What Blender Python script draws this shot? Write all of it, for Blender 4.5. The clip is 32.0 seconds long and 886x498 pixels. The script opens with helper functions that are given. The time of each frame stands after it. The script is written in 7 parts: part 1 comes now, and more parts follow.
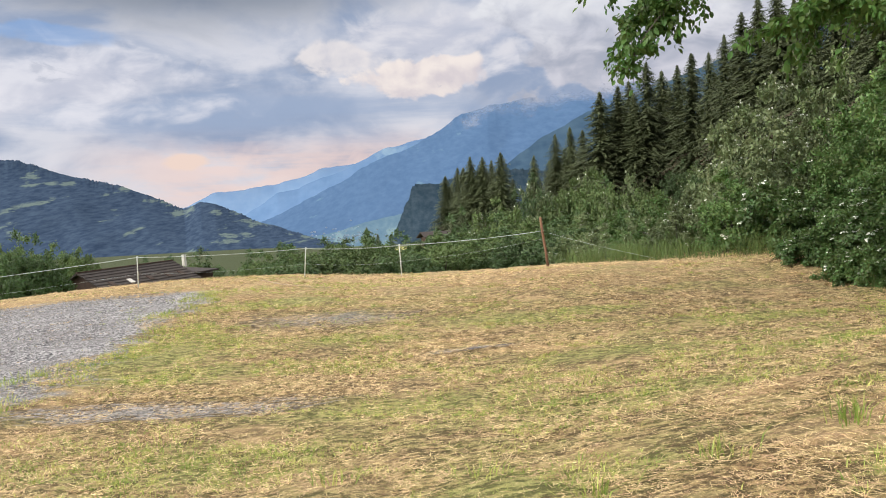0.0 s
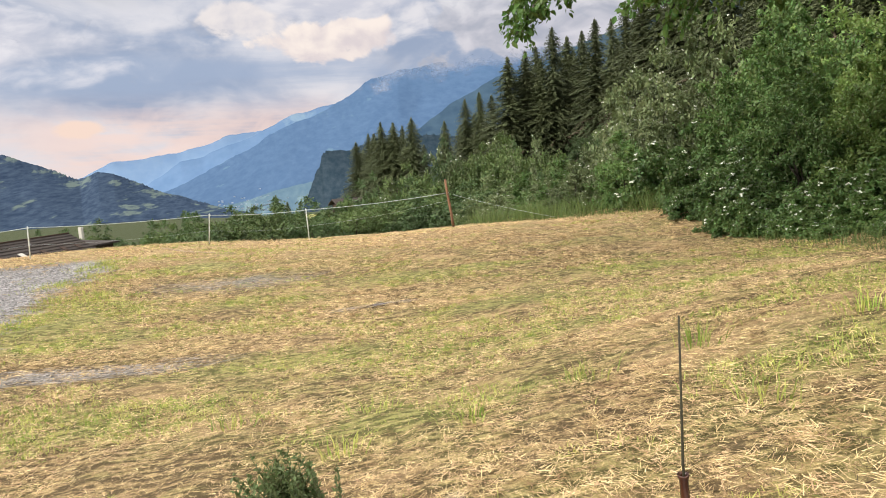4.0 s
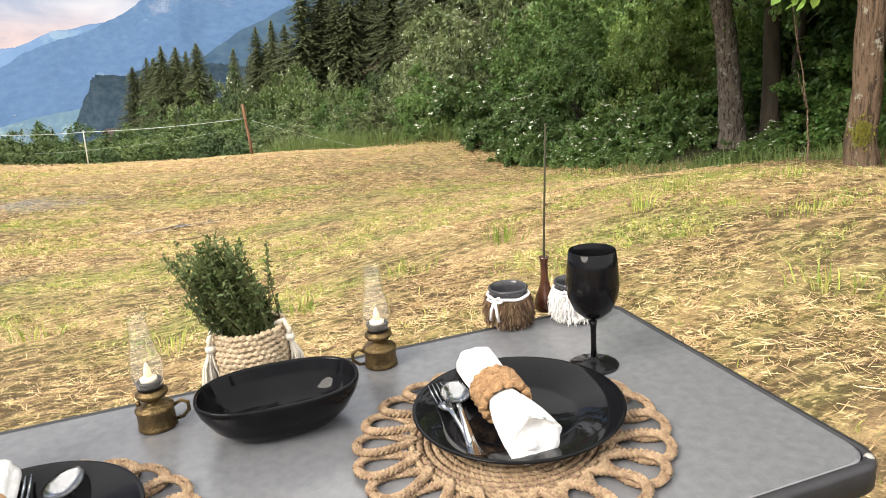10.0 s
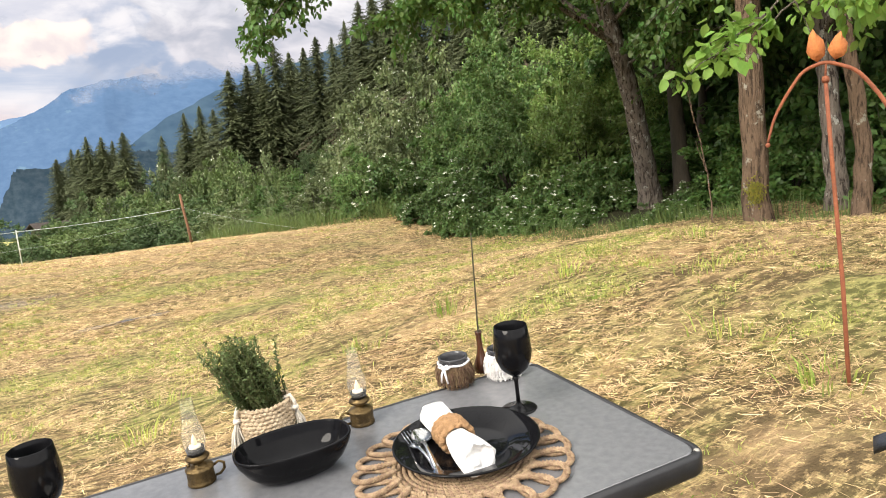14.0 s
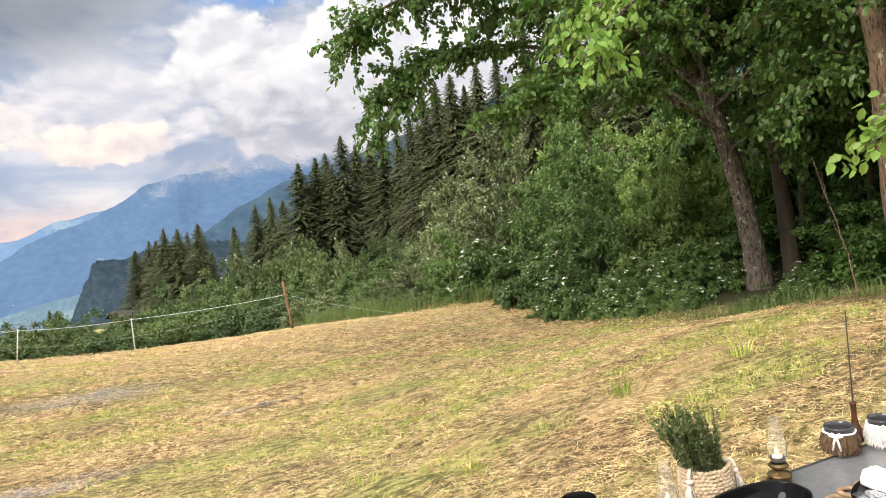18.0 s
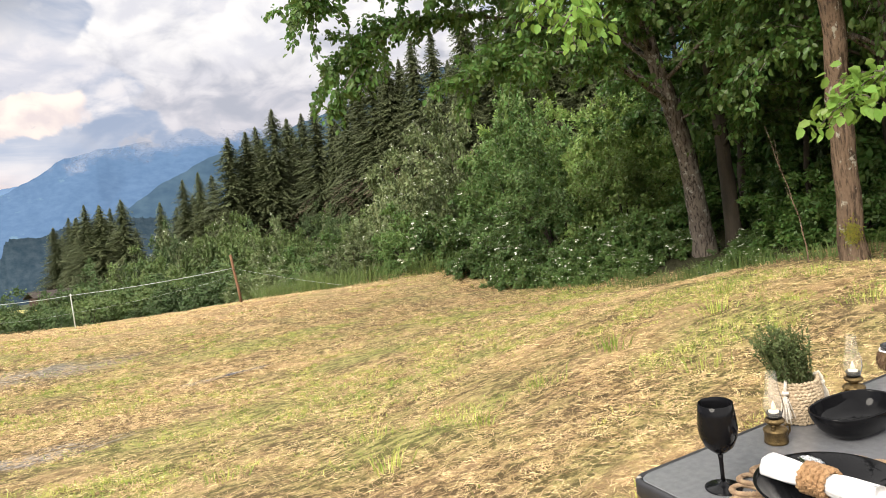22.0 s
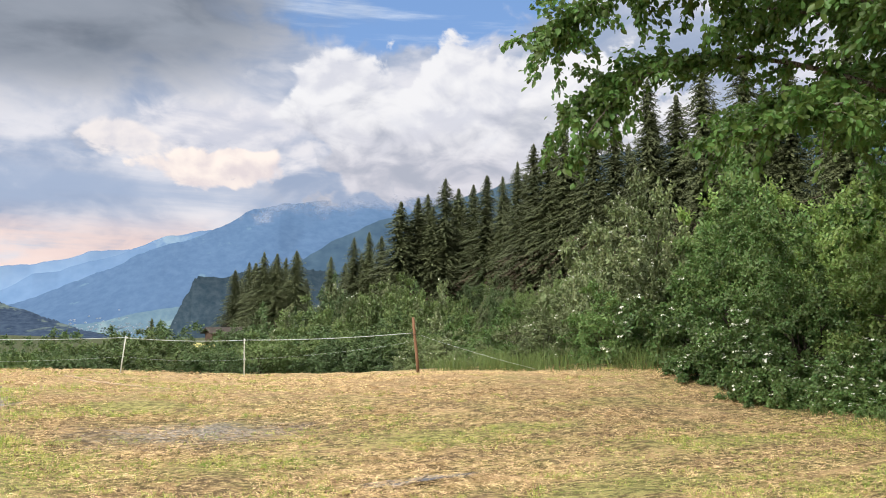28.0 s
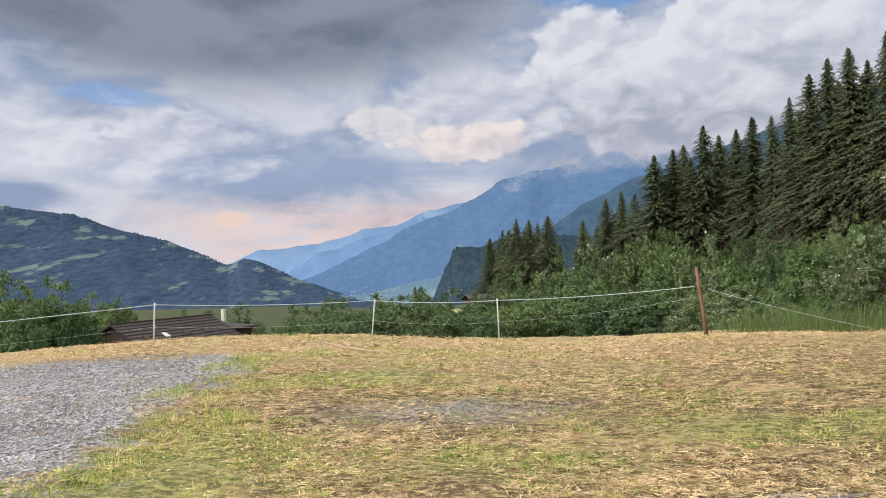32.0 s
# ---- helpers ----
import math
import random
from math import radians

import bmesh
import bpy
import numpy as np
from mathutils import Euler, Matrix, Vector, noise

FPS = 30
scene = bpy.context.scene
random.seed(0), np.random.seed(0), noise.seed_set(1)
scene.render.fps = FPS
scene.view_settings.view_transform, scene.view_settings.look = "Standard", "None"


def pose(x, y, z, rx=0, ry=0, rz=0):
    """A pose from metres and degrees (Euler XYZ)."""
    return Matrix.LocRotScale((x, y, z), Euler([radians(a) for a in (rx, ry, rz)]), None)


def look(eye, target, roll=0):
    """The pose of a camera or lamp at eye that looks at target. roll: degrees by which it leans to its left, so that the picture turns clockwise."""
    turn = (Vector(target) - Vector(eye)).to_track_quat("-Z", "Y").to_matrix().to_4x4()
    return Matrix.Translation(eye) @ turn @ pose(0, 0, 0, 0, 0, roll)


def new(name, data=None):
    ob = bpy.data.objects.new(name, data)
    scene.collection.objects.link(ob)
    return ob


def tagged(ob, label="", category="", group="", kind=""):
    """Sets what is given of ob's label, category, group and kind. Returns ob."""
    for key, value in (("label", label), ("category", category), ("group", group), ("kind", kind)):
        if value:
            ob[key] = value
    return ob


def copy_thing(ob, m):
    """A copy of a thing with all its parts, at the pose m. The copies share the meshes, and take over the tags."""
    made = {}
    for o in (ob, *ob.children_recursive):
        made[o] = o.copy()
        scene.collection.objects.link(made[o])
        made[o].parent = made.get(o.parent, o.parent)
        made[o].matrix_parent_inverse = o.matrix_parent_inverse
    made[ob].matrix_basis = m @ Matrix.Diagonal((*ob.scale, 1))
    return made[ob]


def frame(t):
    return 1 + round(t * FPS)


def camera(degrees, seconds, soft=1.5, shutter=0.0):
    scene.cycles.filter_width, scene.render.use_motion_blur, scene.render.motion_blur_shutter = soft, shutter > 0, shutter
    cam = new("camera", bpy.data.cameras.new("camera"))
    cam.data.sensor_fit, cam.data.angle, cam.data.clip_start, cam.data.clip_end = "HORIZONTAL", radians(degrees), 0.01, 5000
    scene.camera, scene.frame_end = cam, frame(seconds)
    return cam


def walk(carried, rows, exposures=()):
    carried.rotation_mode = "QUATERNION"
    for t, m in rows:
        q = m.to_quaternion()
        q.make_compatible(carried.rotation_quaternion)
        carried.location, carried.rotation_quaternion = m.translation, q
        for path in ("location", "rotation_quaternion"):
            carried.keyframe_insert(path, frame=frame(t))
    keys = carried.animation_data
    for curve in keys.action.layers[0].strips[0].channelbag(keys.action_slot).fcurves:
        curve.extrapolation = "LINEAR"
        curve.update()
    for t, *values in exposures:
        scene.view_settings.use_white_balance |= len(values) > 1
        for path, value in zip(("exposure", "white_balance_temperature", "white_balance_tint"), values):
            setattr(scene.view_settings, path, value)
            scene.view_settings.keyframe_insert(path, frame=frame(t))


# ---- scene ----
cam = camera(63.6, 32.0, soft=1.0)
PATH = [
    (0, (-0.261, -0.404, 1.419), (-0.215, 1.594, 1.343), -2.7),
    (0.5, (-0.267, -0.4, 1.407), (-0.161, 1.595, 1.322), -3.3),
    (1, (-0.253, -0.421, 1.39), (-0.07, 1.568, 1.288), -3.7),
    (1.5, (-0.228, -0.455, 1.374), (0.022, 1.526, 1.261), -3.9),
    (2, (-0.195, -0.532, 1.391), (0.09, 1.444, 1.278), -4.1),
    (2.5, (-0.148, -0.623, 1.397), (0.138, 1.354, 1.295), -4.4),
    (4.5, (-0.122, -0.693, 1.301), (0.166, 1.272, 1.06), -3.1),
    (5, (-0.152, -0.634, 1.28), (0.21, 1.309, 0.974), -3.1),
    (5.5, (-0.149, -0.61, 1.235), (0.326, 1.302, 0.89), -3.7),
    (6, (-0.16, -0.61, 1.217), (0.451, 1.261, 0.861), -4.8),
    (6.5, (-0.171, -0.6, 1.193), (0.568, 1.224, 0.84), -5.9),
    (7, (-0.202, -0.606, 1.184), (0.633, 1.177, 0.834), -6.6),
    (7.5, (-0.248, -0.627, 1.178), (0.648, 1.127, 0.83), -6.4),
    (8, (-0.275, -0.665, 1.171), (0.651, 1.073, 0.822), -5.6),
    (8.5, (-0.306, -0.718, 1.168), (0.623, 1.018, 0.815), -4.4),
    (9, (-0.325, -0.764, 1.152), (0.585, 0.979, 0.791), -3.0),
    (9.5, (-0.347, -0.799, 1.145), (0.52, 0.965, 0.773), -2.0),
    (10, (-0.356, -0.827, 1.133), (0.453, 0.962, 0.754), -1.5),
    (10.5, (-0.358, -0.862, 1.134), (0.377, 0.959, 0.756), -1.5),
    (11, (-0.347, -0.924, 1.152), (0.299, 0.933, 0.785), -1.9),
    (11.5, (-0.326, -1.026, 1.178), (0.244, 0.86, 0.833), -2.7),
    (12, (-0.34, -1.104, 1.195), (0.197, 0.796, 0.875), -3.8),
    (12.5, (-0.419, -1.147, 1.199), (0.156, 0.746, 0.907), -4.8),
    (13, (-0.5, -1.2, 1.214), (0.187, 0.66, 0.95), -5.6),
    (13.5, (-0.559, -1.217, 1.226), (0.278, 0.584, 0.992), -5.7),
    (14, (-0.567, -1.205, 1.246), (0.411, 0.528, 1.051), -4.9),
    (14.5, (-0.602, -1.17, 1.287), (0.474, 0.51, 1.137), -3.5),
    (16.5, (-1.196, -1.152, 1.393), (-0.234, 0.601, 1.355), -1.5),
    (17, (-1.317, -1.145, 1.366), (-0.446, 0.655, 1.347), -2.8),
    (17.5, (-1.391, -1.097, 1.328), (-0.563, 0.723, 1.344), -4.4),
    (18, (-1.436, -0.999, 1.329), (-0.581, 0.808, 1.384), -5.8),
    (18.5, (-1.441, -0.93, 1.319), (-0.516, 0.841, 1.404), -6.7),
    (19, (-1.457, -0.915, 1.312), (-0.457, 0.815, 1.403), -7.3),
    (19.5, (-1.542, -0.92, 1.312), (-0.49, 0.78, 1.385), -7.7),
    (20, (-1.686, -0.936, 1.302), (-0.601, 0.744, 1.337), -7.9),
    (20.5, (-1.746, -0.915, 1.282), (-0.661, 0.765, 1.283), -8.0),
    (21, (-1.807, -0.861, 1.284), (-0.75, 0.837, 1.257), -7.8),
    (21.5, (-1.872, -0.849, 1.274), (-0.85, 0.87, 1.238), -7.2),
    (22, (-1.882, -0.843, 1.264), (-0.868, 0.88, 1.233), -6.2),
    (22.5, (-1.865, -0.714, 1.27), (-0.817, 0.99, 1.257), -4.9),
    (23, (-1.848, -0.587, 1.271), (-0.735, 1.074, 1.284), -3.3),
    (23.5, (-1.856, -0.42, 1.27), (-0.671, 1.19, 1.318), -2.1),
    (24, (-1.88, -0.224, 1.295), (-0.657, 1.356, 1.385), -1.6),
    (24.5, (-1.902, -0.027, 1.305), (-0.682, 1.553, 1.433), -1.5),
    (25, (-1.961, 0.183, 1.348), (-0.794, 1.798, 1.508), -1.5),
    (25.5, (-2.059, 0.433, 1.335), (-0.977, 2.105, 1.514), -1.1),
    (26, (-2.106, 0.672, 1.343), (-1.127, 2.406, 1.528), -0.4),
    (26.5, (-2.087, 0.919, 1.363), (-1.206, 2.705, 1.542), 0.2),
    (28.5, (-1.767, 2.037, 1.326), (-1.214, 3.948, 1.527), 1.0),
    (29, (-1.718, 2.346, 1.314), (-1.237, 4.278, 1.502), 1.0),
    (29.5, (-1.682, 2.647, 1.298), (-1.281, 4.599, 1.466), 0.7),
    (30, (-1.693, 2.916, 1.272), (-1.372, 4.885, 1.416), 0.2),
    (30.5, (-1.657, 3.211, 1.242), (-1.433, 5.194, 1.372), -0.5),
    (31, (-1.617, 3.507, 1.221), (-1.506, 5.5, 1.343), -1.0),
    (31.5, (-1.62, 3.79, 1.185), (-1.609, 5.787, 1.298), -1.2),
    (32, (-1.61, 4.083, 1.157), (-1.667, 6.08, 1.261), -1.0),
]
walk(cam, [(t, look(eye, target, roll)) for t, eye, target, roll in PATH],
     [(0, -0.3, 6150, 10), (2.5, -0.28, 6200, 10), (5, -0.12, 6450, 10), (8, 0.1, 6500, 10), (14, 0.1, 6500, 10), (16.3, 0.2, 7000, 10), (17.2, 0.05, 6550, 10), (23, 0.05, 6550, 10), (25.1, 0.17, 6600, 10), (26.1, 0.04, 6500, 10), (26.6, 0.0, 6450, 10), (29, -0.2, 6250, 10), (32, -0.38, 6050, 10)])

# ---------------------------------------------------------------- world, sun, exposure
SUN_EL, SUN_AZ = radians(36), radians(-104)   # azimuth from +y towards +x: behind and left of the first view


def make_world():
    w = bpy.data.worlds.new("sky")
    scene.world = w
    w.use_nodes = True
    nt = w.node_tree
    nt.nodes.clear()
    N, L = nt.nodes, nt.links

    def node(kind, **kw):
        n = N.new(kind)
        for k, v in kw.items():
            if k == "operation":
                n.operation = v
            elif k == "sky_type":
                n.sky_type = v
        return n

    def math_(op, a, b=None, c=None, clamp=False):
        n = N.new("ShaderNodeMath")
        n.operation, n.use_clamp = op, clamp
        for i, v in enumerate((a, b, c)):
            if v is None:
                continue
            if isinstance(v, (int, float)):
                n.inputs[i].default_value = v
            else:
                L.new(v, n.inputs[i])
        return n.outputs[0]

    def smooth(x, lo, hi):
        n = N.new("ShaderNodeMapRange")
        n.interpolation_type = "SMOOTHSTEP"
        L.new(x, n.inputs[0])
        n.inputs[1].default_value, n.inputs[2].default_value = lo, hi
        n.inputs[3].default_value, n.inputs[4].default_value = 0.0, 1.0
        return n.outputs[0]

    def mix(f, a, b):
        n = N.new("ShaderNodeMix")
        n.data_type = "RGBA"
        for i, v in ((0, f), (6, a), (7, b)):
            if isinstance(v, tuple):
                n.inputs[i].default_value = (*v, 1)
            elif isinstance(v, float):
                n.inputs[i].default_value = v
            else:
                L.new(v, n.inputs[i])
        return n.outputs[2]

    tc = N.new("ShaderNodeTexCoord")
    sep = N.new("ShaderNodeSeparateXYZ")
    L.new(tc.outputs["Generated"], sep.inputs[0])
    az = math_("MULTIPLY", math_("ARCTAN2", sep.outputs[0], sep.outputs[1]), 57.2958)
    el = math_("MULTIPLY", math_("ARCSINE", sep.outputs[2]), 57.2958)

    def noise_(sx, sy, scale, detail=6.0, rough=0.55, off=0.0, dist=0.0, da=0.0, de=0.0):
        c = N.new("ShaderNodeCombineXYZ")
        L.new(math_("MULTIPLY", math_("ADD", az, da), sx), c.inputs[0])
        L.new(math_("MULTIPLY", math_("ADD", el, de), sy), c.inputs[1])
        c.inputs[2].default_value = off
        n = N.new("ShaderNodeTexNoise")
        L.new(c.outputs[0], n.inputs["Vector"])
        n.inputs["Scale"].default_value, n.inputs["Detail"].default_value = scale, detail
        n.inputs["Roughness"].default_value, n.inputs["Distortion"].default_value = rough, dist
        return n.outputs[0]

    def blob(a0, e0, ra, re, nz, amount, lo=0.0, hi=0.35):
        """A cloud's mask: an ellipse in azimuth and elevation with a ragged edge."""
        da, de = math_("DIVIDE", math_("SUBTRACT", az, a0), ra), math_("DIVIDE", math_("SUBTRACT", el, e0), re)
        r = math_("SQRT", math_("ADD", math_("MULTIPLY", da, da), math_("MULTIPLY", de, de)))
        v = math_("ADD", math_("SUBTRACT", 1.0, r), math_("MULTIPLY", math_("SUBTRACT", nz, 0.5), amount * 3.2))
        return smooth(v, lo, hi)

    wide, fine = noise_(0.05, 0.12, 1.5, 6, 0.52, 0.0, 0.4), noise_(0.11, 0.2, 2.0, 5, 0.52, 3.0, 0.4)
    puff, puff_lit = noise_(0.2, 0.26, 1.15, 6, 0.5, 7.0, 0.3), noise_(0.2, 0.26, 1.15, 6, 0.5, 7.0, 0.3, -0.5, 0.9)
    billow = smooth(math_("SUBTRACT", puff, puff_lit), -0.16, 0.12)     # the side of every puff that is turned to the light
    roll = smooth(math_("SUBTRACT", fine, noise_(0.11, 0.2, 2.0, 5, 0.52, 3.0, 0.4, -0.5, 0.7)), -0.16, 0.16)
    streak = noise_(0.03, 0.3, 2.0, 8, 0.58, 11.0)
    sky = N.new("ShaderNodeTexSky")
    sky.sky_type, sky.sun_disc = "NISHITA", False
    sky.sun_elevation, sky.sun_rotation = SUN_EL, SUN_AZ
    sky.air_density, sky.dust_density = 1.2, 0.6
    clear = N.new("ShaderNodeVectorMath")
    clear.operation = "SCALE"
    L.new(sky.outputs[0], clear.inputs[0])
    clear.inputs["Scale"].default_value = 0.15
    # cloud deck: blue-grey hollows and pale tops
    deck = mix(smooth(wide, 0.40, 0.62), (0.40, 0.48, 0.64), (0.98, 0.95, 0.97))
    deck = mix(math_("MULTIPLY", smooth(fine, 0.48, 0.70), 0.45), deck, (1.02, 0.98, 0.98))
    deck = mix(math_("MULTIPLY", roll, 0.30), mix(0.20, deck, (0.34, 0.40, 0.54)), deck)
    # rosy light low over the far valley
    low = math_("MULTIPLY", smooth(el, 0.5, 3.0), math_("SUBTRACT", 1.0, smooth(el, 5.0, 8.5)))
    low = math_("MULTIPLY", math_("MULTIPLY", low, smooth(az, -30.0, -17.0)), math_("SUBTRACT", 1.0, smooth(az, 2.0, 16.0)))
    rosy = math_("MULTIPLY", low, smooth(math_("ADD", streak, math_("MULTIPLY", fine, 0.6)), 0.58, 0.88))
    col = mix(math_("MULTIPLY", rosy, 0.7), deck, (1.12, 0.82, 0.70))
    # rain-grey veil over the valley, and the pale bank above it
    col = mix(math_("MULTIPLY", blob(-14.0, 9.0, 22.0, 3.2, streak, 0.7, 0.0, 0.9), 0.8), col, (0.44, 0.53, 0.70))
    col = mix(math_("MULTIPLY", blob(-27.0, 11.0, 14.0, 3.4, fine, 0.6, 0.0, 0.7), 0.85), col, mix(roll, (0.78, 0.77, 0.84), (1.02, 0.98, 1.0)))
    col = mix(math_("MULTIPLY", blob(1.0, 13.6, 12.0, 3.0, fine, 0.6, 0.0, 0.6), 0.8), col, mix(roll, (0.72, 0.72, 0.80), (1.0, 0.95, 0.95)))
    # clear patches
    gap = math_("MAXIMUM", blob(15.0, 25.5, 15.0, 5.2, puff, 0.5, 0.0, 0.30), math_("MULTIPLY", blob(-27.0, 14.2, 5.0, 0.9, fine, 0.5), 0.6))
    clear_sky = mix(0.55, clear.outputs[0], (0.25, 0.46, 0.92))
    col = mix(gap, col, mix(math_("MULTIPLY", smooth(streak, 0.5, 0.72), 0.6), clear_sky, (0.85, 0.92, 1.02)))
    # dark cloud overhead to the left
    shade = mix(smooth(wide, 0.36, 0.62), (0.185, 0.215, 0.265), (0.34, 0.375, 0.435))
    shade = mix(math_("MULTIPLY", roll, 0.18), shade, (0.42, 0.44, 0.50))
    col = mix(blob(-20.0, 23.4, 31.0, 9.2, wide, 0.26, -0.05, 0.42), col, shade)
    # towering cumulus above the wood's end
    lit = mix(billow, (0.78, 0.78, 0.84), (1.0, 0.98, 0.98))
    base = mix(smooth(fine, 0.34, 0.66), (0.50, 0.52, 0.60), (0.78, 0.75, 0.80))
    tower = mix(smooth(math_("ADD", el, math_("MULTIPLY", math_("SUBTRACT", fine, 0.5), 16.0)), 11.0, 18.0), base, lit)
    body = math_("MAXIMUM", blob(24.0, 13.6, 17.0, 8.6, puff, 0.55, 0.0, 0.13), blob(9.5, 17.0, 5.0, 4.2, puff, 0.5, 0.0, 0.2))
    col = mix(body, col, tower)
    # small warm cumulus over the summit
    col = mix(blob(1.6, 11.3, 5.2, 1.8, puff, 0.9, 0.0, 0.25), col, mix(billow, (0.86, 0.76, 0.76), (1.14, 1.0, 0.90)))
    col = mix(math_("MULTIPLY", blob(-6.5, 13.2, 4.0, 1.1, puff, 1.0, 0.0, 0.5), 0.8), col, mix(billow, (0.80, 0.76, 0.80), (1.08, 0.98, 0.92)))
    col = mix(blob(-18.2, 5.3, 2.2, 0.8, puff, 0.8, 0.0, 0.35), col, (1.10, 0.84, 0.70))
    # torn grey wisps before the pale bank
    col = mix(math_("MULTIPLY", smooth(noise_(0.22, 0.34, 1.3, 7, 0.6, 23.0, 0.6), 0.60, 0.68), math_("MULTIPLY", math_("MULTIPLY", 0.4, smooth(el, 7.0, 11.0)), math_("SUBTRACT", 1.0, smooth(el, 12.5, 15.0)))), col, (0.50, 0.53, 0.62))
    # overhead and behind, unseen sky is set far brighter to light the ground
    up = smooth(el, 28.0, 44.0)
    back = math_("MULTIPLY", smooth(math_("ABSOLUTE", az), 80.0, 120.0), smooth(el, -2.0, 12.0))
    bright = math_("MAXIMUM", up, back)
    col = mix(bright, col, (2.15, 2.1, 2.02))
    ground = smooth(el, -6.0, 0.0)
    col = mix(ground, (0.16, 0.19, 0.24), col)
    bg = N.new("ShaderNodeBackground")
    L.new(col, bg.inputs[0])
    bg.inputs[1].default_value = 1.0
    out = N.new("ShaderNodeOutputWorld")
    L.new(bg.outputs[0], out.inputs[0])


make_world()
sun = new("sun", bpy.data.lights.new("sun", "SUN"))
sun.data.energy, sun.data.angle, sun.data.color = 4.9, radians(30), (1.0, 0.93, 0.82)
sun.matrix_world = look((0, 0, 0), (-math.sin(SUN_AZ) * math.cos(SUN_EL), -math.cos(SUN_AZ) * math.cos(SUN_EL), -math.sin(SUN_EL)))


# ---------------------------------------------------------------- materials
def mat(name, a, b=None, scale=8.0, rough=0.7, metal=0.0, bump=0.0, bump_scale=60.0, fine=None, spec=0.4, vary=0.0, stretch=None, see=0.0, coat=0.0, edge=(0.52, 0.94)):
    """A surface of two colours mixed by noise at two scales, with fine relief."""
    m = bpy.data.materials.new(name)
    m.use_nodes = True
    nt = m.node_tree
    p = nt.nodes["Principled BSDF"]
    p.inputs["Roughness"].default_value, p.inputs["Metallic"].default_value = rough, metal
    p.inputs["Specular IOR Level"].default_value = spec
    p.inputs["Coat Weight"].default_value = coat
    b = b or tuple(c * 0.75 for c in a)
    tc = nt.nodes.new("ShaderNodeTexCoord")
    vec = tc.outputs["Object"]
    if stretch:
        mp = nt.nodes.new("ShaderNodeMapping")
        mp.inputs["Scale"].default_value = stretch
        nt.links.new(vec, mp.inputs[0])
        vec = mp.outputs[0]
    n1 = nt.nodes.new("ShaderNodeTexNoise")
    n1.inputs["Scale"].default_value, n1.inputs["Detail"].default_value = scale, 6
    nt.links.new(vec, n1.inputs["Vector"])
    n2 = nt.nodes.new("ShaderNodeTexNoise")
    n2.inputs["Scale"].default_value, n2.inputs["Detail"].default_value = scale * 9, 3
    nt.links.new(vec, n2.inputs["Vector"])
    add = nt.nodes.new("ShaderNodeMath")
    add.operation = "MULTIPLY_ADD"
    nt.links.new(n2.outputs[0], add.inputs[0])
    add.inputs[1].default_value = 0.45
    nt.links.new(n1.outputs[0], add.inputs[2])
    ramp = nt.nodes.new("ShaderNodeMapRange")
    ramp.inputs[1].default_value, ramp.inputs[2].default_value = edge
    nt.links.new(add.outputs[0], ramp.inputs[0])
    mx = nt.nodes.new("ShaderNodeMix")
    mx.data_type = "RGBA"
    nt.links.new(ramp.outputs[0], mx.inputs[0])
    mx.inputs[6].default_value, mx.inputs[7].default_value = (*a, 1), (*b, 1)
    col = mx.outputs[2]
    if vary:
        geo = nt.nodes.new("ShaderNodeNewGeometry")
        info = nt.nodes.new("ShaderNodeObjectInfo")
        s = nt.nodes.new("ShaderNodeMath")
        s.operation = "ADD"
        nt.links.new(geo.outputs["Random Per Island"], s.inputs[0])
        nt.links.new(info.outputs["Random"], s.inputs[1])
        v = nt.nodes.new("ShaderNodeMapRange")
        v.inputs[1].default_value, v.inputs[2].default_value = 0.0, 2.0
        v.inputs[3].default_value, v.inputs[4].default_value = 1.0 - vary, 1.0 + vary
        nt.links.new(s.outputs[0], v.inputs[0])
        hs = nt.nodes.new("ShaderNodeHueSaturation")
        nt.links.new(v.outputs[0], hs.inputs["Value"])
        h = nt.nodes.new("ShaderNodeMapRange")
        h.inputs[3].default_value, h.inputs[4].default_value = 0.5 - vary * 0.05, 0.5 + vary * 0.05
        nt.links.new(geo.outputs["Random Per Island"], h.inputs[0])
        nt.links.new(h.outputs[0], hs.inputs["Hue"])
        nt.links.new(col, hs.inputs["Color"])
        col = hs.outputs[0]
    nt.links.new(col, p.inputs["Base Color"])
    if bump:
        nb = nt.nodes.new("ShaderNodeTexNoise")
        nb.inputs["Scale"].default_value, nb.inputs["Detail"].default_value = bump_scale, 5
        nt.links.new(vec, nb.inputs["Vector"])
        bp = nt.nodes.new("ShaderNodeBump")
        bp.inputs["Strength"].default_value, bp.inputs["Distance"].default_value = bump, 0.02
        nt.links.new(nb.outputs[0], bp.inputs["Height"])
        nt.links.new(bp.outputs[0], p.inputs["Normal"])
    if see:
        tr = nt.nodes.new("ShaderNodeBsdfTranslucent")
        nt.links.new(col, tr.inputs[0])
        ms = nt.nodes.new("ShaderNodeMixShader")
        ms.inputs[0].default_value = see
        nt.links.new(p.outputs[0], ms.inputs[1])
        nt.links.new(tr.outputs[0], ms.inputs[2])
        nt.links.new(ms.outputs[0], nt.nodes["Material Output"].inputs[0])
    return m


